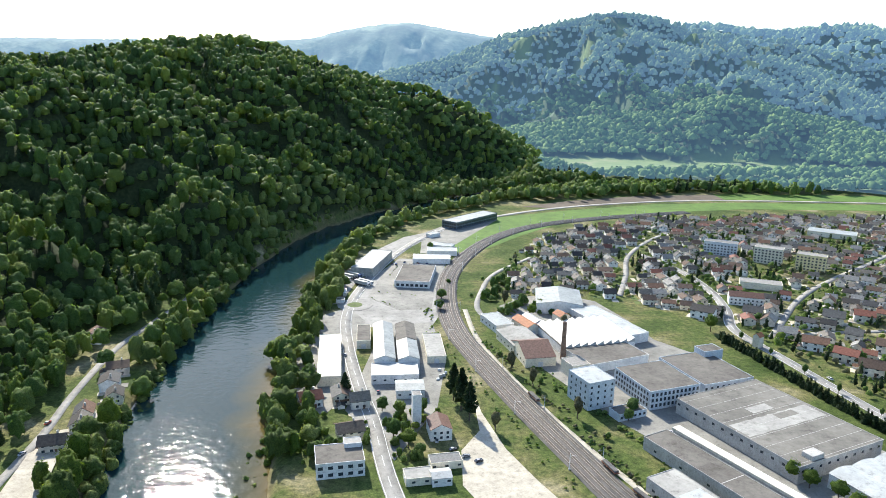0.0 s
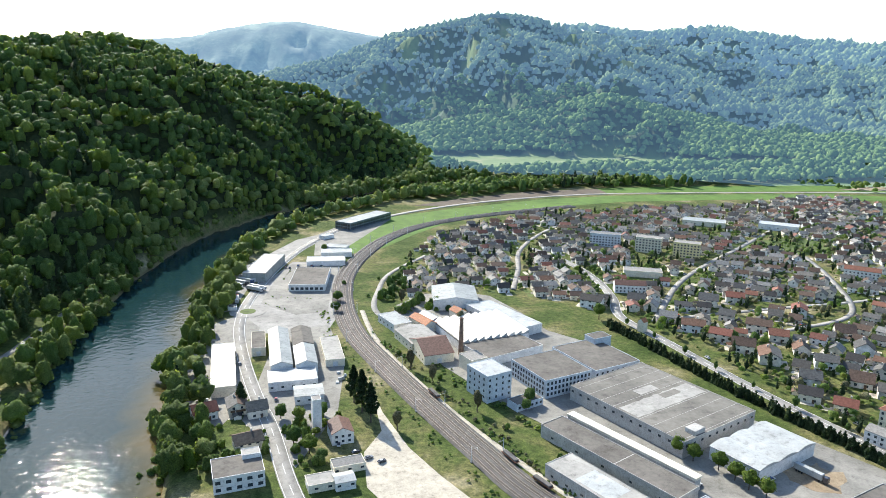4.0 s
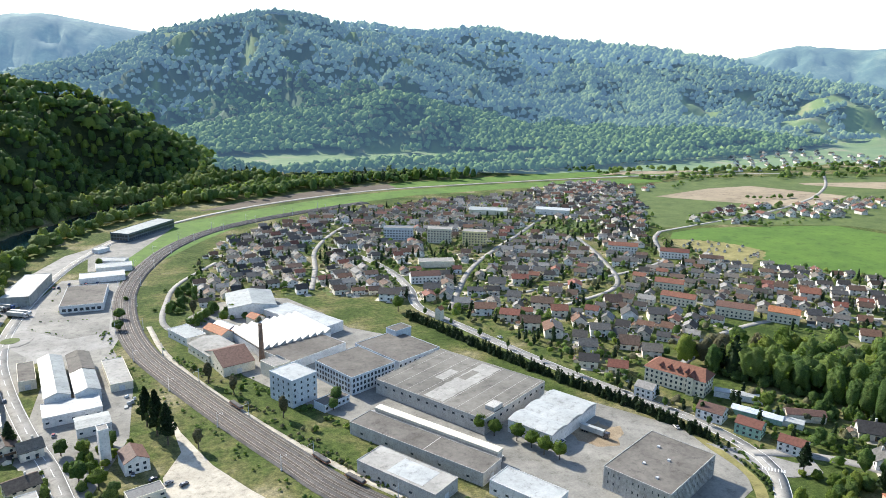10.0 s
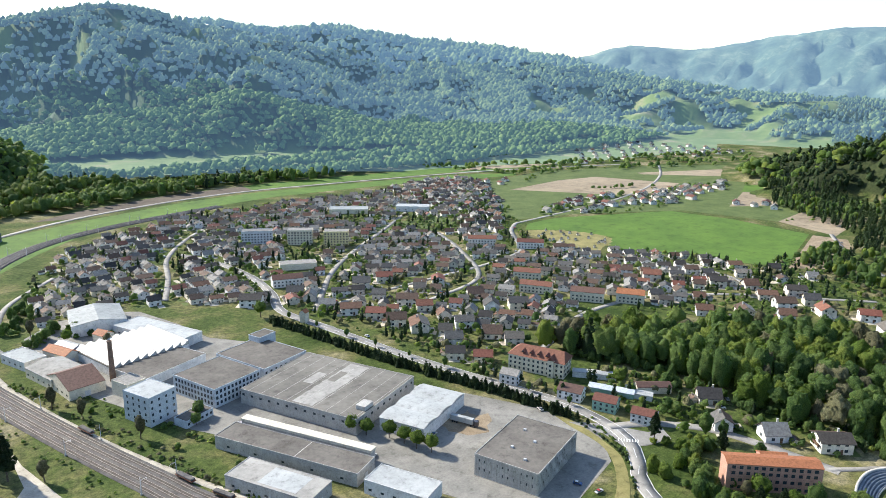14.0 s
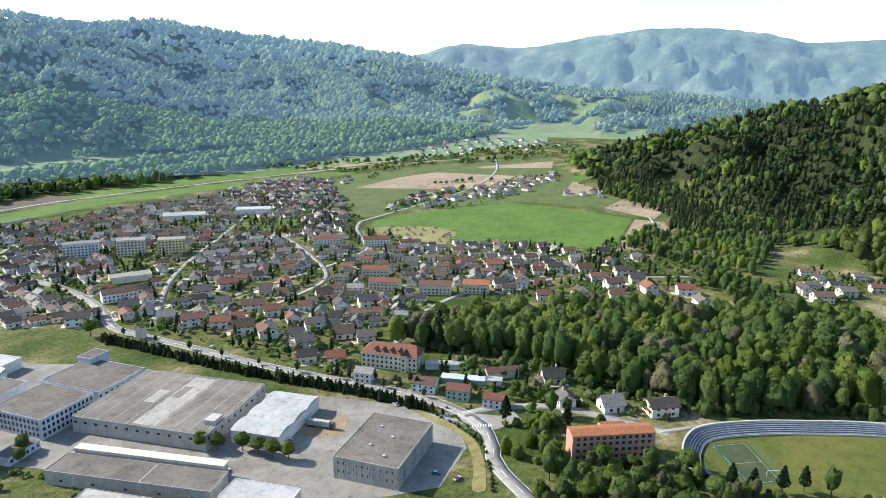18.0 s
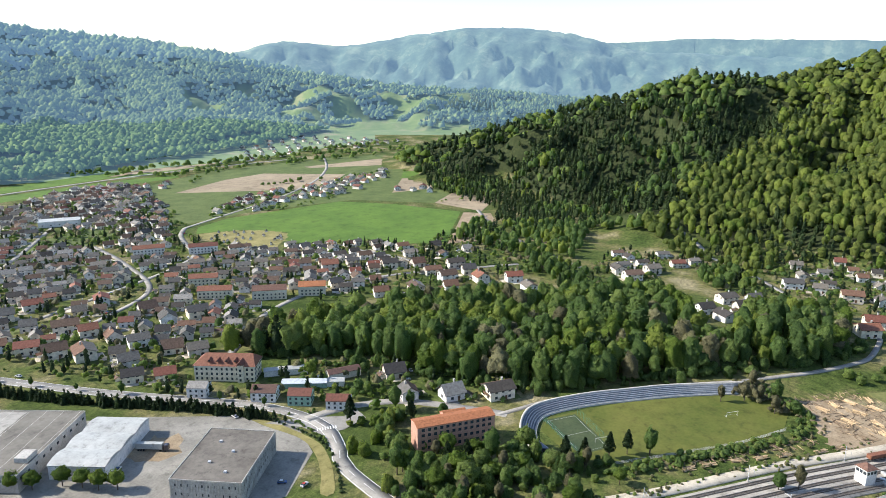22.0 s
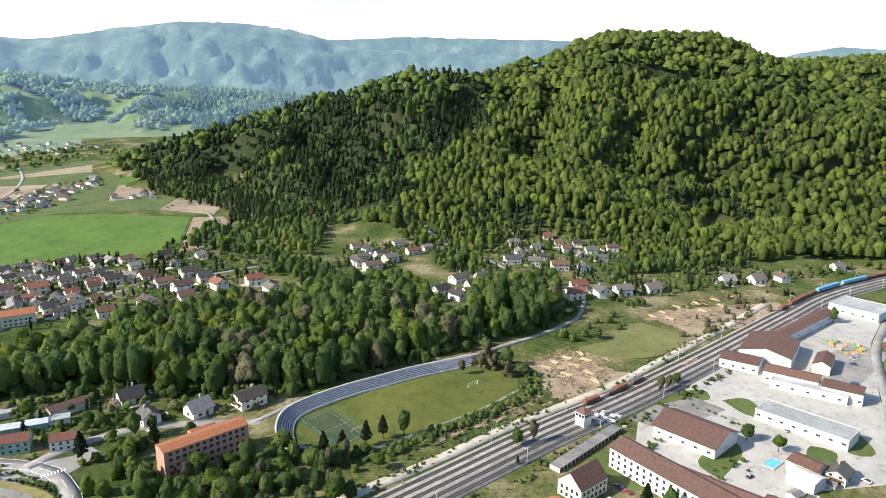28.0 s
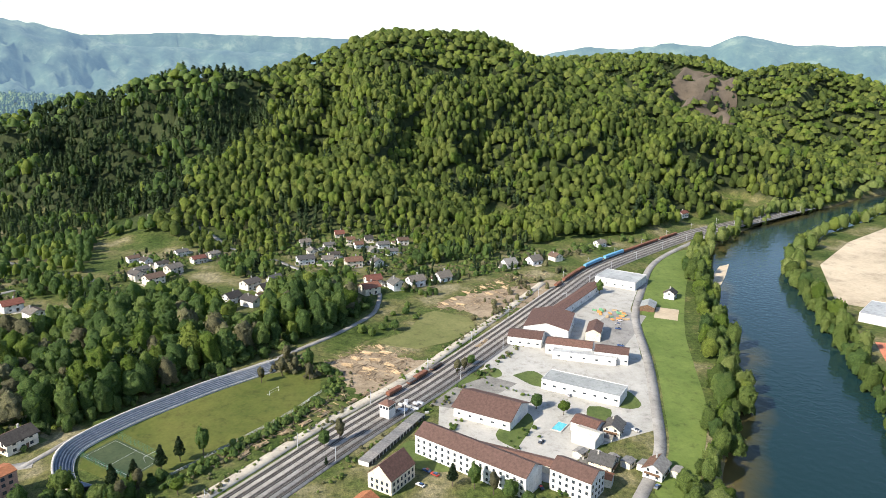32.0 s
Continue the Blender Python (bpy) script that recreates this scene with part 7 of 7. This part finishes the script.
# ---- vehicles ----
def car_kind():
    t = thing("car", pose(0, 0, -500), "parked passenger car with dark windows", "car", "parked cars")
    body = part("body", prism([(-2.1, 0.35), (2.1, 0.35), (2.15, 0.75), (1.3, 0.95), (-1.9, 1.0), (-2.15, 0.8)], "y", -0.85, 0.85), PAINT, t)
    part("cabin", prism([(-1.7, 0.98), (0.95, 0.95), (0.3, 1.45), (-1.2, 1.48)], "y", -0.74, 0.74), GLASS, body, "dark car windows")
    part("roof", boxes((-1.15, 0.25, -0.68, 0.68, 1.46, 1.52)), PAINT, t)
    wheels(t, (-1.35, 1.3), 0.78, 0.32, 0.2)
    return t


def truck_kind():
    t = thing("truck", pose(0, 0, -500), "white articulated truck with a box trailer", "truck", "parked trucks")
    part("trailer", bevel_box(-8, 5.3, -1.27, 1.27, 1.1, 4.0, 0.08), WHITE_SHEET, t)
    cab = part("cab", bevel_box(5.7, 8, -1.25, 1.25, 0.6, 3.5, 0.25), PAINT, t)
    part("windscreen", boxes((7.98, 8.03, -1.1, 1.1, 1.9, 2.9)), GLASS, cab)
    part("chassis", boxes((-8, 7.6, -0.6, 0.6, 0.6, 1.1)), DARK, t)
    wheels(t, (-6.5, -5.2, -3.9, 4.2, 6.6), 1.05, 0.5, 0.35)
    return t


CAR, TRUCK = car_kind(), truck_kind()


def park(t, x, y, a, z=0.22):
    copy_thing(t, pose(x, y, z, 0, 0, a))


for k in range(4):
    park(TRUCK, -88 + k * 4.0, 588 + k * 5, -35)
for k in range(2):
    park(TRUCK, -82 + k * 5, 548 + k * 3, 95)
for k in range(2):
    park(TRUCK, -66 + k * 2.4, 578 + k * 4, -35)
park(TRUCK, 216, 262, -65)
for k in range(12):
    park(CAR, -92 + k * 3.3, 612 + (k % 3) * 6 + k * 1.6, rnd.uniform(40, 140))
for k in range(9):
    park(CAR, 225 + (k % 5) * 0.6, 178 + k * 0.2, 0) if k == 0 else park(CAR, rnd.uniform(-45, -8), rnd.uniform(635, 655), 80 + rnd.uniform(-8, 8))
for x, y, a in ((222, 188, -60), (196, 262, 20), (160, 262, 30), (282, -60, 40), (286, -57, 40), (291, -66, 60), (275, -52, 40), (262, -104, 0), (268, -98, 10), (300, -118, -45), (305, -160, 30), (309, -166, 30), (301, -170, 30), (252, -155, -50), (346, -152, -42), (410, -215, 60), (440, -228, 60), (449, -232, 60), (456, -237, 60), (330, 176, 20), (344, 192, -40), (356, 196, 50), (358, 150, -30), (360, 140, -30), (274, 305, -60), (279, 300, -60), (-60, 425, 95), (-84, 380, 100), (-82, 390, 95), (-34, 372, 90), (-55, 470, 96), (-66, 610, 75), (0, 318, 90), (8, 310, 30), (14, 304, 30), (20, 300, 30), (-196, 300, 80), (-200, 330, 85), (260, 250, 80), (240, 400, 100), (464, -24, -40), (120, 330, 20), (108, 352, 25)):
    park(CAR, x, y, a)
for line in (ROADS[6], ROADS[12], ROADS[13], ROADS[8], ROADS[9], ROADS[10]):
    nn = normals_of(line)
    for i in range(3, len(line) - 3, 14):
        a = math.degrees(math.atan2(nn[i][0], -nn[i][1]))
        park(CAR, *(line[i] + nn[i] * rnd.choice((-3.6, 3.6))), a)

# ---- timber ----
log = bpy.data.meshes.new("log")
bm = bmesh.new()
bmesh.ops.create_cone(bm, cap_ends=True, segments=7, radius1=0.24, radius2=0.2, depth=7.0, matrix=pose(0, 0, 0, 0, 90))
bm.to_mesh(log)
bm.free()
log.materials.append(TIMBER)


def log_pile(x, y, a, n=9):
    t = thing("log_pile", pose(x, y, 0.2, 0, 0, a), "pile of pale felled logs on bare earth", "logs", "log piles beside the railway")
    for k in range(n):
        o = new("log", log)
        o.parent = t
        row, i = (0, k) if k < 5 else (1, k - 5)
        o.matrix_basis = pose(rnd.uniform(-0.8, 0.8), (i - 2 + row * 0.5) * 0.62 + rnd.uniform(-0.2, 0.2), 0.2 + row * 0.4, 0, rnd.uniform(-2, 2), rnd.uniform(-14, 14))


for x, y, a in ((415, -32, 60), (424, -38, 40), (432, -46, 50), (420, -50, 70), (410, -58, 45), (430, -58, 55), (440, -56, 30), (406, -44, 60), (398, -60, 40), (344, -4, -45), (336, 6, -50), (352, -14, -45), (326, 18, -50), (364, -30, -45), (372, -38, -45), (318, 26, -40), (520, -118, 30), (530, -128, 20), (545, -142, 40), (556, -160, 30), (566, -178, 30), (516, -130, 45), (538, -160, 35), (575, -195, 40), (552, -178, 20), (430, -122, -40), (437, -128, -40)):
    log_pile(x, y, a)
STACK = [surface("stack_green", (0.10, 0.28, 0.14), (0.18, 0.38, 0.22), 0.5, 4.0, 0.6, 0.0), surface("stack_orange", (0.50, 0.22, 0.06), (0.65, 0.32, 0.10), 0.5, 4.0, 0.6, 0.0), TIMBER]
for k in range(22):
    t = thing("building_material", pose(470 + rnd.uniform(-14, 14), -238 + rnd.uniform(-10, 10), 0.1, 0, 0, rnd.uniform(0, 90)), "stacked coloured pallets of building material", "pallet", "stacks in the works yard")
    w, d, h = rnd.uniform(1, 2.5), rnd.uniform(0.6, 1.2), rnd.uniform(0.8, 2.0)
    part("pallet", boxes((-w, w, -d, d, 0, 0.15)), OLD_WOOD, t)
    part("crate", bevel_box(-w, w, -d, d, 0.15, h, 0.1), STACK[k % 3], t)
for k in range(16):
    t = thing("scrap_pile", pose(rnd.uniform(0, 14), rnd.uniform(378, 405), 0.1, 0, 0, rnd.uniform(0, 90)), "white and grey bales in the scrap yard", "bale", "bales in the scrap yard")
    w = rnd.uniform(0.8, 1.8)
    part("bale", bevel_box(-w, w, -w * 0.6, w * 0.6, 0, rnd.uniform(0.8, 2.0), 0.2), WHITE_SHEET if k % 2 else STEEL, t)
for k in range(14):
    t = thing("junk_pile", pose(350 + rnd.uniform(-8, 8), -62 + rnd.uniform(-7, 7), 0.1, 0, 0, rnd.uniform(0, 90)), "heap of pale scrap beside the garages", "scrap", "scrap beside the garages")
    w = rnd.uniform(0.8, 2.0)
    part("piece", bevel_box(-w, w, -w * 0.5, w * 0.5, 0, rnd.uniform(0.6, 1.6), 0.15), STEEL if k % 3 else WHITE_SHEET, t)

# felled branches and small logs strewn over the cleared earth
strewn, r_ = [], np.random.RandomState(77)
for poly, n in (([(402, -30), (422, -16), (453, -48), (428, -78), (402, -70), (382, -50)], 260), ([(510, -102), (540, -130), (598, -200), (588, -232), (540, -188), (497, -132)], 300), ([(310, 40), (345, -2), (372, -30), (380, -26), (352, 4), (318, 42)], 130)):
    b = np.array(poly)
    while n > 0:
        x, y = r_.uniform(*np.percentile(b[:, 0], (0, 100))), r_.uniform(*np.percentile(b[:, 1], (0, 100)))
        if inside(np.array([x]), np.array([y]), poly)[0]:
            strewn.append((log, pose(x, y, 0.3, 0, r_.uniform(-4, 4), r_.choice((-40, 20, 50)) + r_.uniform(-18, 18)) @ Matrix.Diagonal((r_.uniform(0.3, 0.9), 0.8, 0.8, 1)), (TIMBER, OLD_WOOD, OLD_WOOD)[n % 3]))
            n -= 1
joined("felled_timber", strewn, "strewn felled branches and logs on bare earth", "timber")

# crosswalk, roundabout
for k in range(8):
    o = part("crosswalk_bar", boxes((-1.4, 1.4, -0.28, 0.28, 0.32, 0.335)), WHITE_LINE)
    o.matrix_basis = pose(269 + k * 1.0, 203 - k * 0.95, 0, 0, 0, 40)
    tagged(o, "white bar of a zebra crossing", "marking", kind="structure")
patch("roundabout", [(-66 + 6 * math.cos(i * 0.52), 526 + 6 * math.sin(i * 0.52)) for i in range(12)], LAWN, "round grass island in the junction", "roundabout", 0.4)
patch("road_apron", [(-66 + 14 * math.cos(i * 0.52), 526 + 14 * math.sin(i * 0.52)) for i in range(12)], ASPHALT, "grey junction round the grass island", "road", 0.28)

# ---- single trees ----
for k, (x, y) in enumerate(((163, 288), (168, 282), (176, 273), (179, 264), (181, 256), (185, 249))):
    plant("lime", x, y, 1.0, "limes in the factory yard")
plant("maple", 106, 351, 1.1)
plant("maple", 102, 343, 0.9)
for x, y, s in ((9, 364, 1.5), (13, 352, 1.7), (17, 340, 1.6)):
    plant("spruce", x, y, s, "tall spruces by the rails")
plant("lime", 196, 480, 1.25)
hedge = glide([(274, 226), (266, 262), (258, 290), (247, 318), (238, 345), (228, 378), (220, 410), (212, 440), (205, 462)], 5.2)
for p in hedge:
    plant("cypress", p[0] - 7 + rnd.uniform(-0.8, 0.8), p[1] - 3 + rnd.uniform(-0.8, 0.8), rnd.uniform(1.0, 1.6), "dark evergreens along the road")
for p in hedge[3::5]:
    plant("poplar", p[0] + 7, p[1] + 3, rnd.uniform(0.35, 0.6), "young trees along the road")
for k in range(70):
    x, y = rnd.uniform(205, 300), rnd.uniform(50, 150)
    if near_line(np.array([x]), np.array([y]), EAST_RAIL)[0][0] > 18 and near_line(np.array([x]), np.array([y]), ROADS[1])[0][0] > 9 and (x - 291) * 0.68 + (y - 136) * 0.73 < -9:
        plant(rnd.choice(("maple", "lime", "willow", "poplar", "bare")), x, y, rnd.uniform(0.8, 1.25), "park trees before the brick school")
for x, y in ((302, 72), (310, 62), (297, 80)):
    plant("spruce", x, y, 1.0)
for x, y, kd, s_ in ((268, 128, "spruce", 0.9), (277, 122, "spruce", 0.95), (262, 120, "lime", 1.25), (254, 112, "willow", 1.3), (283, 112, "poplar", 0.9), (272, 136, "bare", 1.0), (248, 124, "lime", 1.1), (290, 104, "maple", 1.2)):
    plant(kd, x, y, s_, "park trees before the brick school")
plant("poplar", 322, 45, 1.1)
plant("spruce", 318, 55, 0.9)
for x, y, kd in ((410, 0, "bare"), (415, -8, "poplar"), (407, 8, "bare"), (398, -8, "bare"), (425, 5, "bare"), (402, -18, "maple"), (400, 20, "bare"), (300, 165, "spruce"), (312, 172, "poplar"), (306, 178, "poplar"), (308, 150, "poplar"), (283, 192, "spruce"), (316, 208, "maple"), (320, 245, "lime"), (-52, 366, "spruce"), (-30, 350, "maple"), (-20, 345, "lime"), (-8, 350, "maple"), (-14, 312, "lime"), (-8, 305, "maple"), (-22, 322, "maple"), (30, 330, "bare"), (-92, 400, "spruce"), (-10, 710, "maple"), (0, 520, "maple"), (2, 545, "maple"), (8, 590, "shrub"), (90, 480, "bare"), (70, 505, "lime"), (60, 520, "maple"), (78, 520, "lime"), (66, 535, "maple"), (52, 530, "bare"), (45, 405, "bare"), (56, 385, "bare"), (75, 345, "bare"), (105, 292, "shrub"), (40, 430, "shrub"), (335, -128, "maple"), (325, -140, "lime"), (268, -75, "poplar"), (262, -82, "bare"), (256, -88, "maple"), (250, -94, "maple"), (272, -66, "spruce"), (318, -12, "maple"), (322, -20, "bare"), (300, -12, "cypress"), (386, -96, "bare"), (392, -102, "bare"), (400, -108, "maple"), (468, -70, "maple"), (520, -250, "poplar")):
    plant(kd, x, y, rnd.uniform(0.85, 1.15))
for k in range(14):
    i = rnd.randrange(len(WEST_RAIL) - 60)
    p = WEST_RAIL[10 + i % 40] + normals_of(WEST_RAIL)[10 + i % 40] * rnd.uniform(13, 26)
    plant("shrub", p[0], p[1], rnd.uniform(0.5, 1.2), "bushes beside the railway")
for k in range(12):
    i = rnd.randrange(10, 60)
    p = EAST_RAIL[i] + normals_of(EAST_RAIL)[i] * rnd.choice((-1, 1)) * rnd.uniform(15, 20)
    plant("shrub", p[0], p[1], rnd.uniform(0.5, 1.1), "bushes beside the railway")


# plain halls: a few windows and a door each
for ob in [o for o in bpy.data.objects if o.parent is None and o.get("category") in ("shed", "workshop", "hall", "warehouse") and not any(c.name.startswith("window") for c in o.children)]:
    wall_ = next((c for c in ob.children if c.name.startswith("wall")), None)
    if not wall_ or ob.name.startswith("garage"):
        continue
    xs_, ys_ = [v.co.x for v in wall_.data.vertices], [v.co.y for v in wall_.data.vertices]
    L_, W_, top_ = max(xs_) - min(xs_), max(ys_) - min(ys_), max(v.co.z for v in wall_.data.vertices)
    put_windows(ob, L_, W_, [min(2.6, top_ * 0.55)], 1.6, 1.0, max(6.0, max(L_, W_) / 5), "w" if W_ > L_ else "s")
    d_ = part("door", boxes((-1.5, 1.5, -0.05, 0.05, 0, min(3.2, top_ * 0.7))), STEEL, ob, "grey sheet door")
    d_.matrix_basis = pose(0, -W_ / 2 - 0.03, 0.1) if W_ > L_ else pose(-L_ / 2 - 0.03, 0, 0.1, 0, 0, -90)


# ---- scrub and bushes ----
def scrub(label, lines, per_metre, spread, size, mat, seed, tmpl=None):
    r = np.random.RandomState(seed)
    xs, ys = [], []
    for pts_ in lines:
        ln_ = glide(pts_, 3.0)
        n = max(2, int(per_metre * 3.0 * len(ln_)))
        k = r.randint(0, len(ln_), n)
        xs.append(ln_[k, 0] + r.normal(0, spread, n))
        ys.append(ln_[k, 1] + r.normal(0, spread, n))
    x, y = np.concatenate(xs), np.concatenate(ys)
    ok_ = np.ones(len(x), bool)
    for ln_ in ROADS:
        half = 14.0 if ln_ is EAST_RAIL else 11.0 if ln_ is WEST_RAIL else 4.5
        ok_ &= near_line(x, y, ln_)[0] > half
    x, y = x[ok_], y[ok_]
    rad_ = size * r.uniform(0.5, 1.3, len(x))
    tm = tmpl or FOREST_MID
    me_ = grove("bushes", x, y, land(x, y) + rad_ * 0.6, rad_, r.uniform(0.7, 1.3, len(x)), tm, r.randint(0, len(tm), len(x)), mat, r)
    tagged(part("bushes", me_, None), label, "bushes", kind="stuff")


WEST_SIDE = [tuple(p) for p in WEST_RAIL[6:60:6] + normals_of(WEST_RAIL)[6:60:6] * 15]
WEST_SIDE2 = [tuple(p) for p in WEST_RAIL[14:70:6] - normals_of(WEST_RAIL)[14:70:6] * 15]
EAST_SIDE = [tuple(p) for p in EAST_RAIL[12:80:6] + normals_of(EAST_RAIL)[12:80:6] * 18]
EAST_SIDE2 = [tuple(p) for p in EAST_RAIL[12:80:6] - normals_of(EAST_RAIL)[12:80:6] * 20]
scrub("low green bushes beside the railway", [WEST_SIDE, WEST_SIDE2, EAST_SIDE, EAST_SIDE2], 0.28, 2.6, 1.1, LEAF, 3)
scrub("brownish scrub beside the railway", [WEST_SIDE, EAST_SIDE, EAST_SIDE2, [(300, 48), (330, 18), (360, -12), (388, -30)], [(398, -30), (408, -5), (420, 12)]], 0.30, 3.0, 1.2, BARE, 4)
scrub("thick hedge along the football pitch", [[(298, 58), (304, 50), (330, 24), (356, -3), (384, -22), (402, -24)], [(402, -24), (418, -8), (430, 6)]], 1.3, 2.6, 1.9, LEAF, 5)
scrub("green park trees before the brick school", [[(262, 150), (280, 160), (292, 168)], [(215, 112), (240, 92), (262, 72)], [(246, 128), (268, 108), (288, 84)], [(222, 120), (250, 118), (275, 112), (290, 98), (300, 82)], [(235, 140), (255, 138), (268, 128)], [(262, 92), (280, 78), (292, 66)], [(205, 130), (228, 108), (250, 90)]], 0.55, 7.0, 3.8, LEAF, 21, FOREST_NEAR)
scrub("fresh park trees before the brick school", [[(240, 112), (262, 108), (284, 90)], [(258, 132), (272, 120)], [(262, 168), (284, 178), (300, 172)]], 0.45, 7.0, 3.4, LEAF_FRESH, 22, FOREST_NEAR)
scrub("hedge between driveway and road", [[(246, 176), (258, 188), (266, 202), (270, 218), (266, 244), (258, 266)]], 1.2, 0.7, 0.9, LEAF, 23)
scrub("dense dark evergreen hedge along the town road", [[(266, 236), (259, 262), (251, 290), (240, 318), (231, 345), (221, 378), (213, 410), (205, 440), (198, 464)]], 2.2, 0.9, 2.1, NEEDLE, 33, SPRUCE_MID)
scrub("clipped dark hedge inside the bend", [[(264, 250), (266, 228), (262, 200), (254, 184), (242, 172), (228, 160)]], 1.6, 0.3, 0.8, NEEDLE, 34)
scrub("hedgerow trees across the plain", [[(640, 650), (760, 662), (880, 700)], [(880, 760), (1000, 700), (1100, 660)], [(840, 870), (960, 930), (1100, 920)], [(890, 440), (960, 400), (1040, 420)], [(1120, 640), (1240, 600), (1340, 560)], [(600, 640), (610, 760), (700, 860)]], 0.08, 5.0, 4.0, LEAF, 41)
scrub("dense undergrowth at the edge of the wood", [[(362, 117), (380, 101), (396, 81), (412, 60), (428, 38), (446, 12), (468, -14), (492, -38), (520, -56)], [(366, 124), (362, 165), (354, 195), (362, 225), (352, 262), (330, 292)]], 0.5, 3.0, 3.6, LEAF, 51, FOREST_NEAR)
BANK_SIDE = normals_of(RIVER) * 37.0
foot = [tuple(p) for p in (RIVER + BANK_SIDE * (1 if (RIVER + BANK_SIDE)[len(RIVER) // 3][0] < RIVER[len(RIVER) // 3][0] else -1)) if p[1] > 150 and p[0] < 400][::3]
scrub("overhanging willows at the foot of the wooded bank", [foot], 0.3, 2.2, 3.4, WILLOW, 52, FOREST_HILL)
scrub("belts of trees on the far plain", [[(809, 1135), (843, 1064), (873, 991), (957, 943), (1056, 962)], [(1141, 906), (1209, 874), (1271, 854), (1312, 839)], [(947, 1325), (1090, 1342), (1107, 1252), (1226, 1244)], [(900, 1060), (1050, 1020), (1250, 950), (1480, 830)], [(1300, 1000), (1450, 960), (1600, 900)]], 0.16, 14.0, 6.0, LEAF, 53)
scrub("trees between the village houses", [[(660, 640), (774, 690), (900, 680), (1000, 660), (1110, 660)], [(705, 618), (800, 600), (900, 612)], [(600, 660), (650, 740), (720, 850), (760, 930)]], 0.14, 9.0, 3.2, LEAF, 54)
scrub("tangled thicket at the end of the pitch", [[(404, -14), (414, -2), (424, 10), (436, 6)]], 1.6, 4.0, 2.2, BARE, 6)
scrub("garden bushes by the river road", [[(-92, 296), (-86, 318), (-78, 338), (-60, 344)], [(-70, 330), (-56, 312), (-58, 300)], [(-34, 320), (-36, 340)], [(-14, 300), (-20, 325), (-22, 345)]], 0.5, 3.5, 2.4, LEAF, 7, FOREST_NEAR)
scrub("bright bushes by the river road", [[(-90, 280), (-82, 300), (-70, 320)], [(-14, 320), (-8, 345)]], 0.4, 3.5, 2.2, LEAF_FRESH, 8, FOREST_NEAR)
scrub("bushes along the factory fence", [[(60, 410), (78, 372), (100, 325), (120, 290)], [(40, 505), (60, 515), (82, 522)], [(24, 470), (36, 440)]], 0.35, 2.0, 1.4, LEAF, 9)
scrub("clipped hedges round the gardens", [[(262, 262), (270, 236), (285, 214)], [(300, 200), (318, 190), (330, 170)], [(300, 240), (312, 226), (322, 205)], [(340, 210), (352, 190), (362, 170)]], 0.7, 0.8, 1.0, LEAF, 10)
scrub("dark trees below the wood", [[(330, 262), (345, 235), (352, 215)], [(365, 180), (362, 150), (360, 130)]], 0.35, 4.0, 3.4, LEAF, 12, FOREST_NEAR)
scrub("leafy trees above the factory", [[(48, 515), (62, 528), (82, 524), (100, 512)], [(40, 545), (52, 570), (48, 600)]], 0.4, 6.0, 3.4, LEAF, 31, FOREST_NEAR)
scrub("plants of the car park", [[(-50, 560), (-20, 552)], [(-48, 580), (-12, 575)], [(-46, 600), (-40, 640)], [(-56, 545), (-30, 520)]], 0.3, 0.5, 0.6, LEAF, 13)
scrub("bushes round the works", [[(300, -62), (330, -82), (352, -96)], [(352, -128), (380, -108), (402, -128)], [(296, -100), (318, -122)], [(250, -100), (262, -130)], [(300, -20), (322, -40)]], 0.35, 2.0, 1.2, LEAF, 14)
scrub("budding trees beside the cleared earth", [[(480, -140), (520, -170), (560, -205), (600, -250)], [(600, -150), (580, -120), (560, -90)], [(610, -170), (640, -250), (668, -300)]], 0.22, 7.0, 2.4, BARE, 15, FOREST_NEAR)
scrub("green trees between railway houses", [[(470, -55), (500, -78), (540, -95), (570, -120)], [(590, -150), (610, -190), (640, -235), (660, -290), (700, -380)]], 0.25, 8.0, 3.0, LEAF, 16, FOREST_NEAR)
for t in [*TREES.values(), CAR, TRUCK, mast, *WAGONS, *SHEDS, *[h for f in HOUSES + RED_HOUSES for h in f]]:
    for o in (*t.children_recursive, t):
        bpy.data.objects.remove(o)
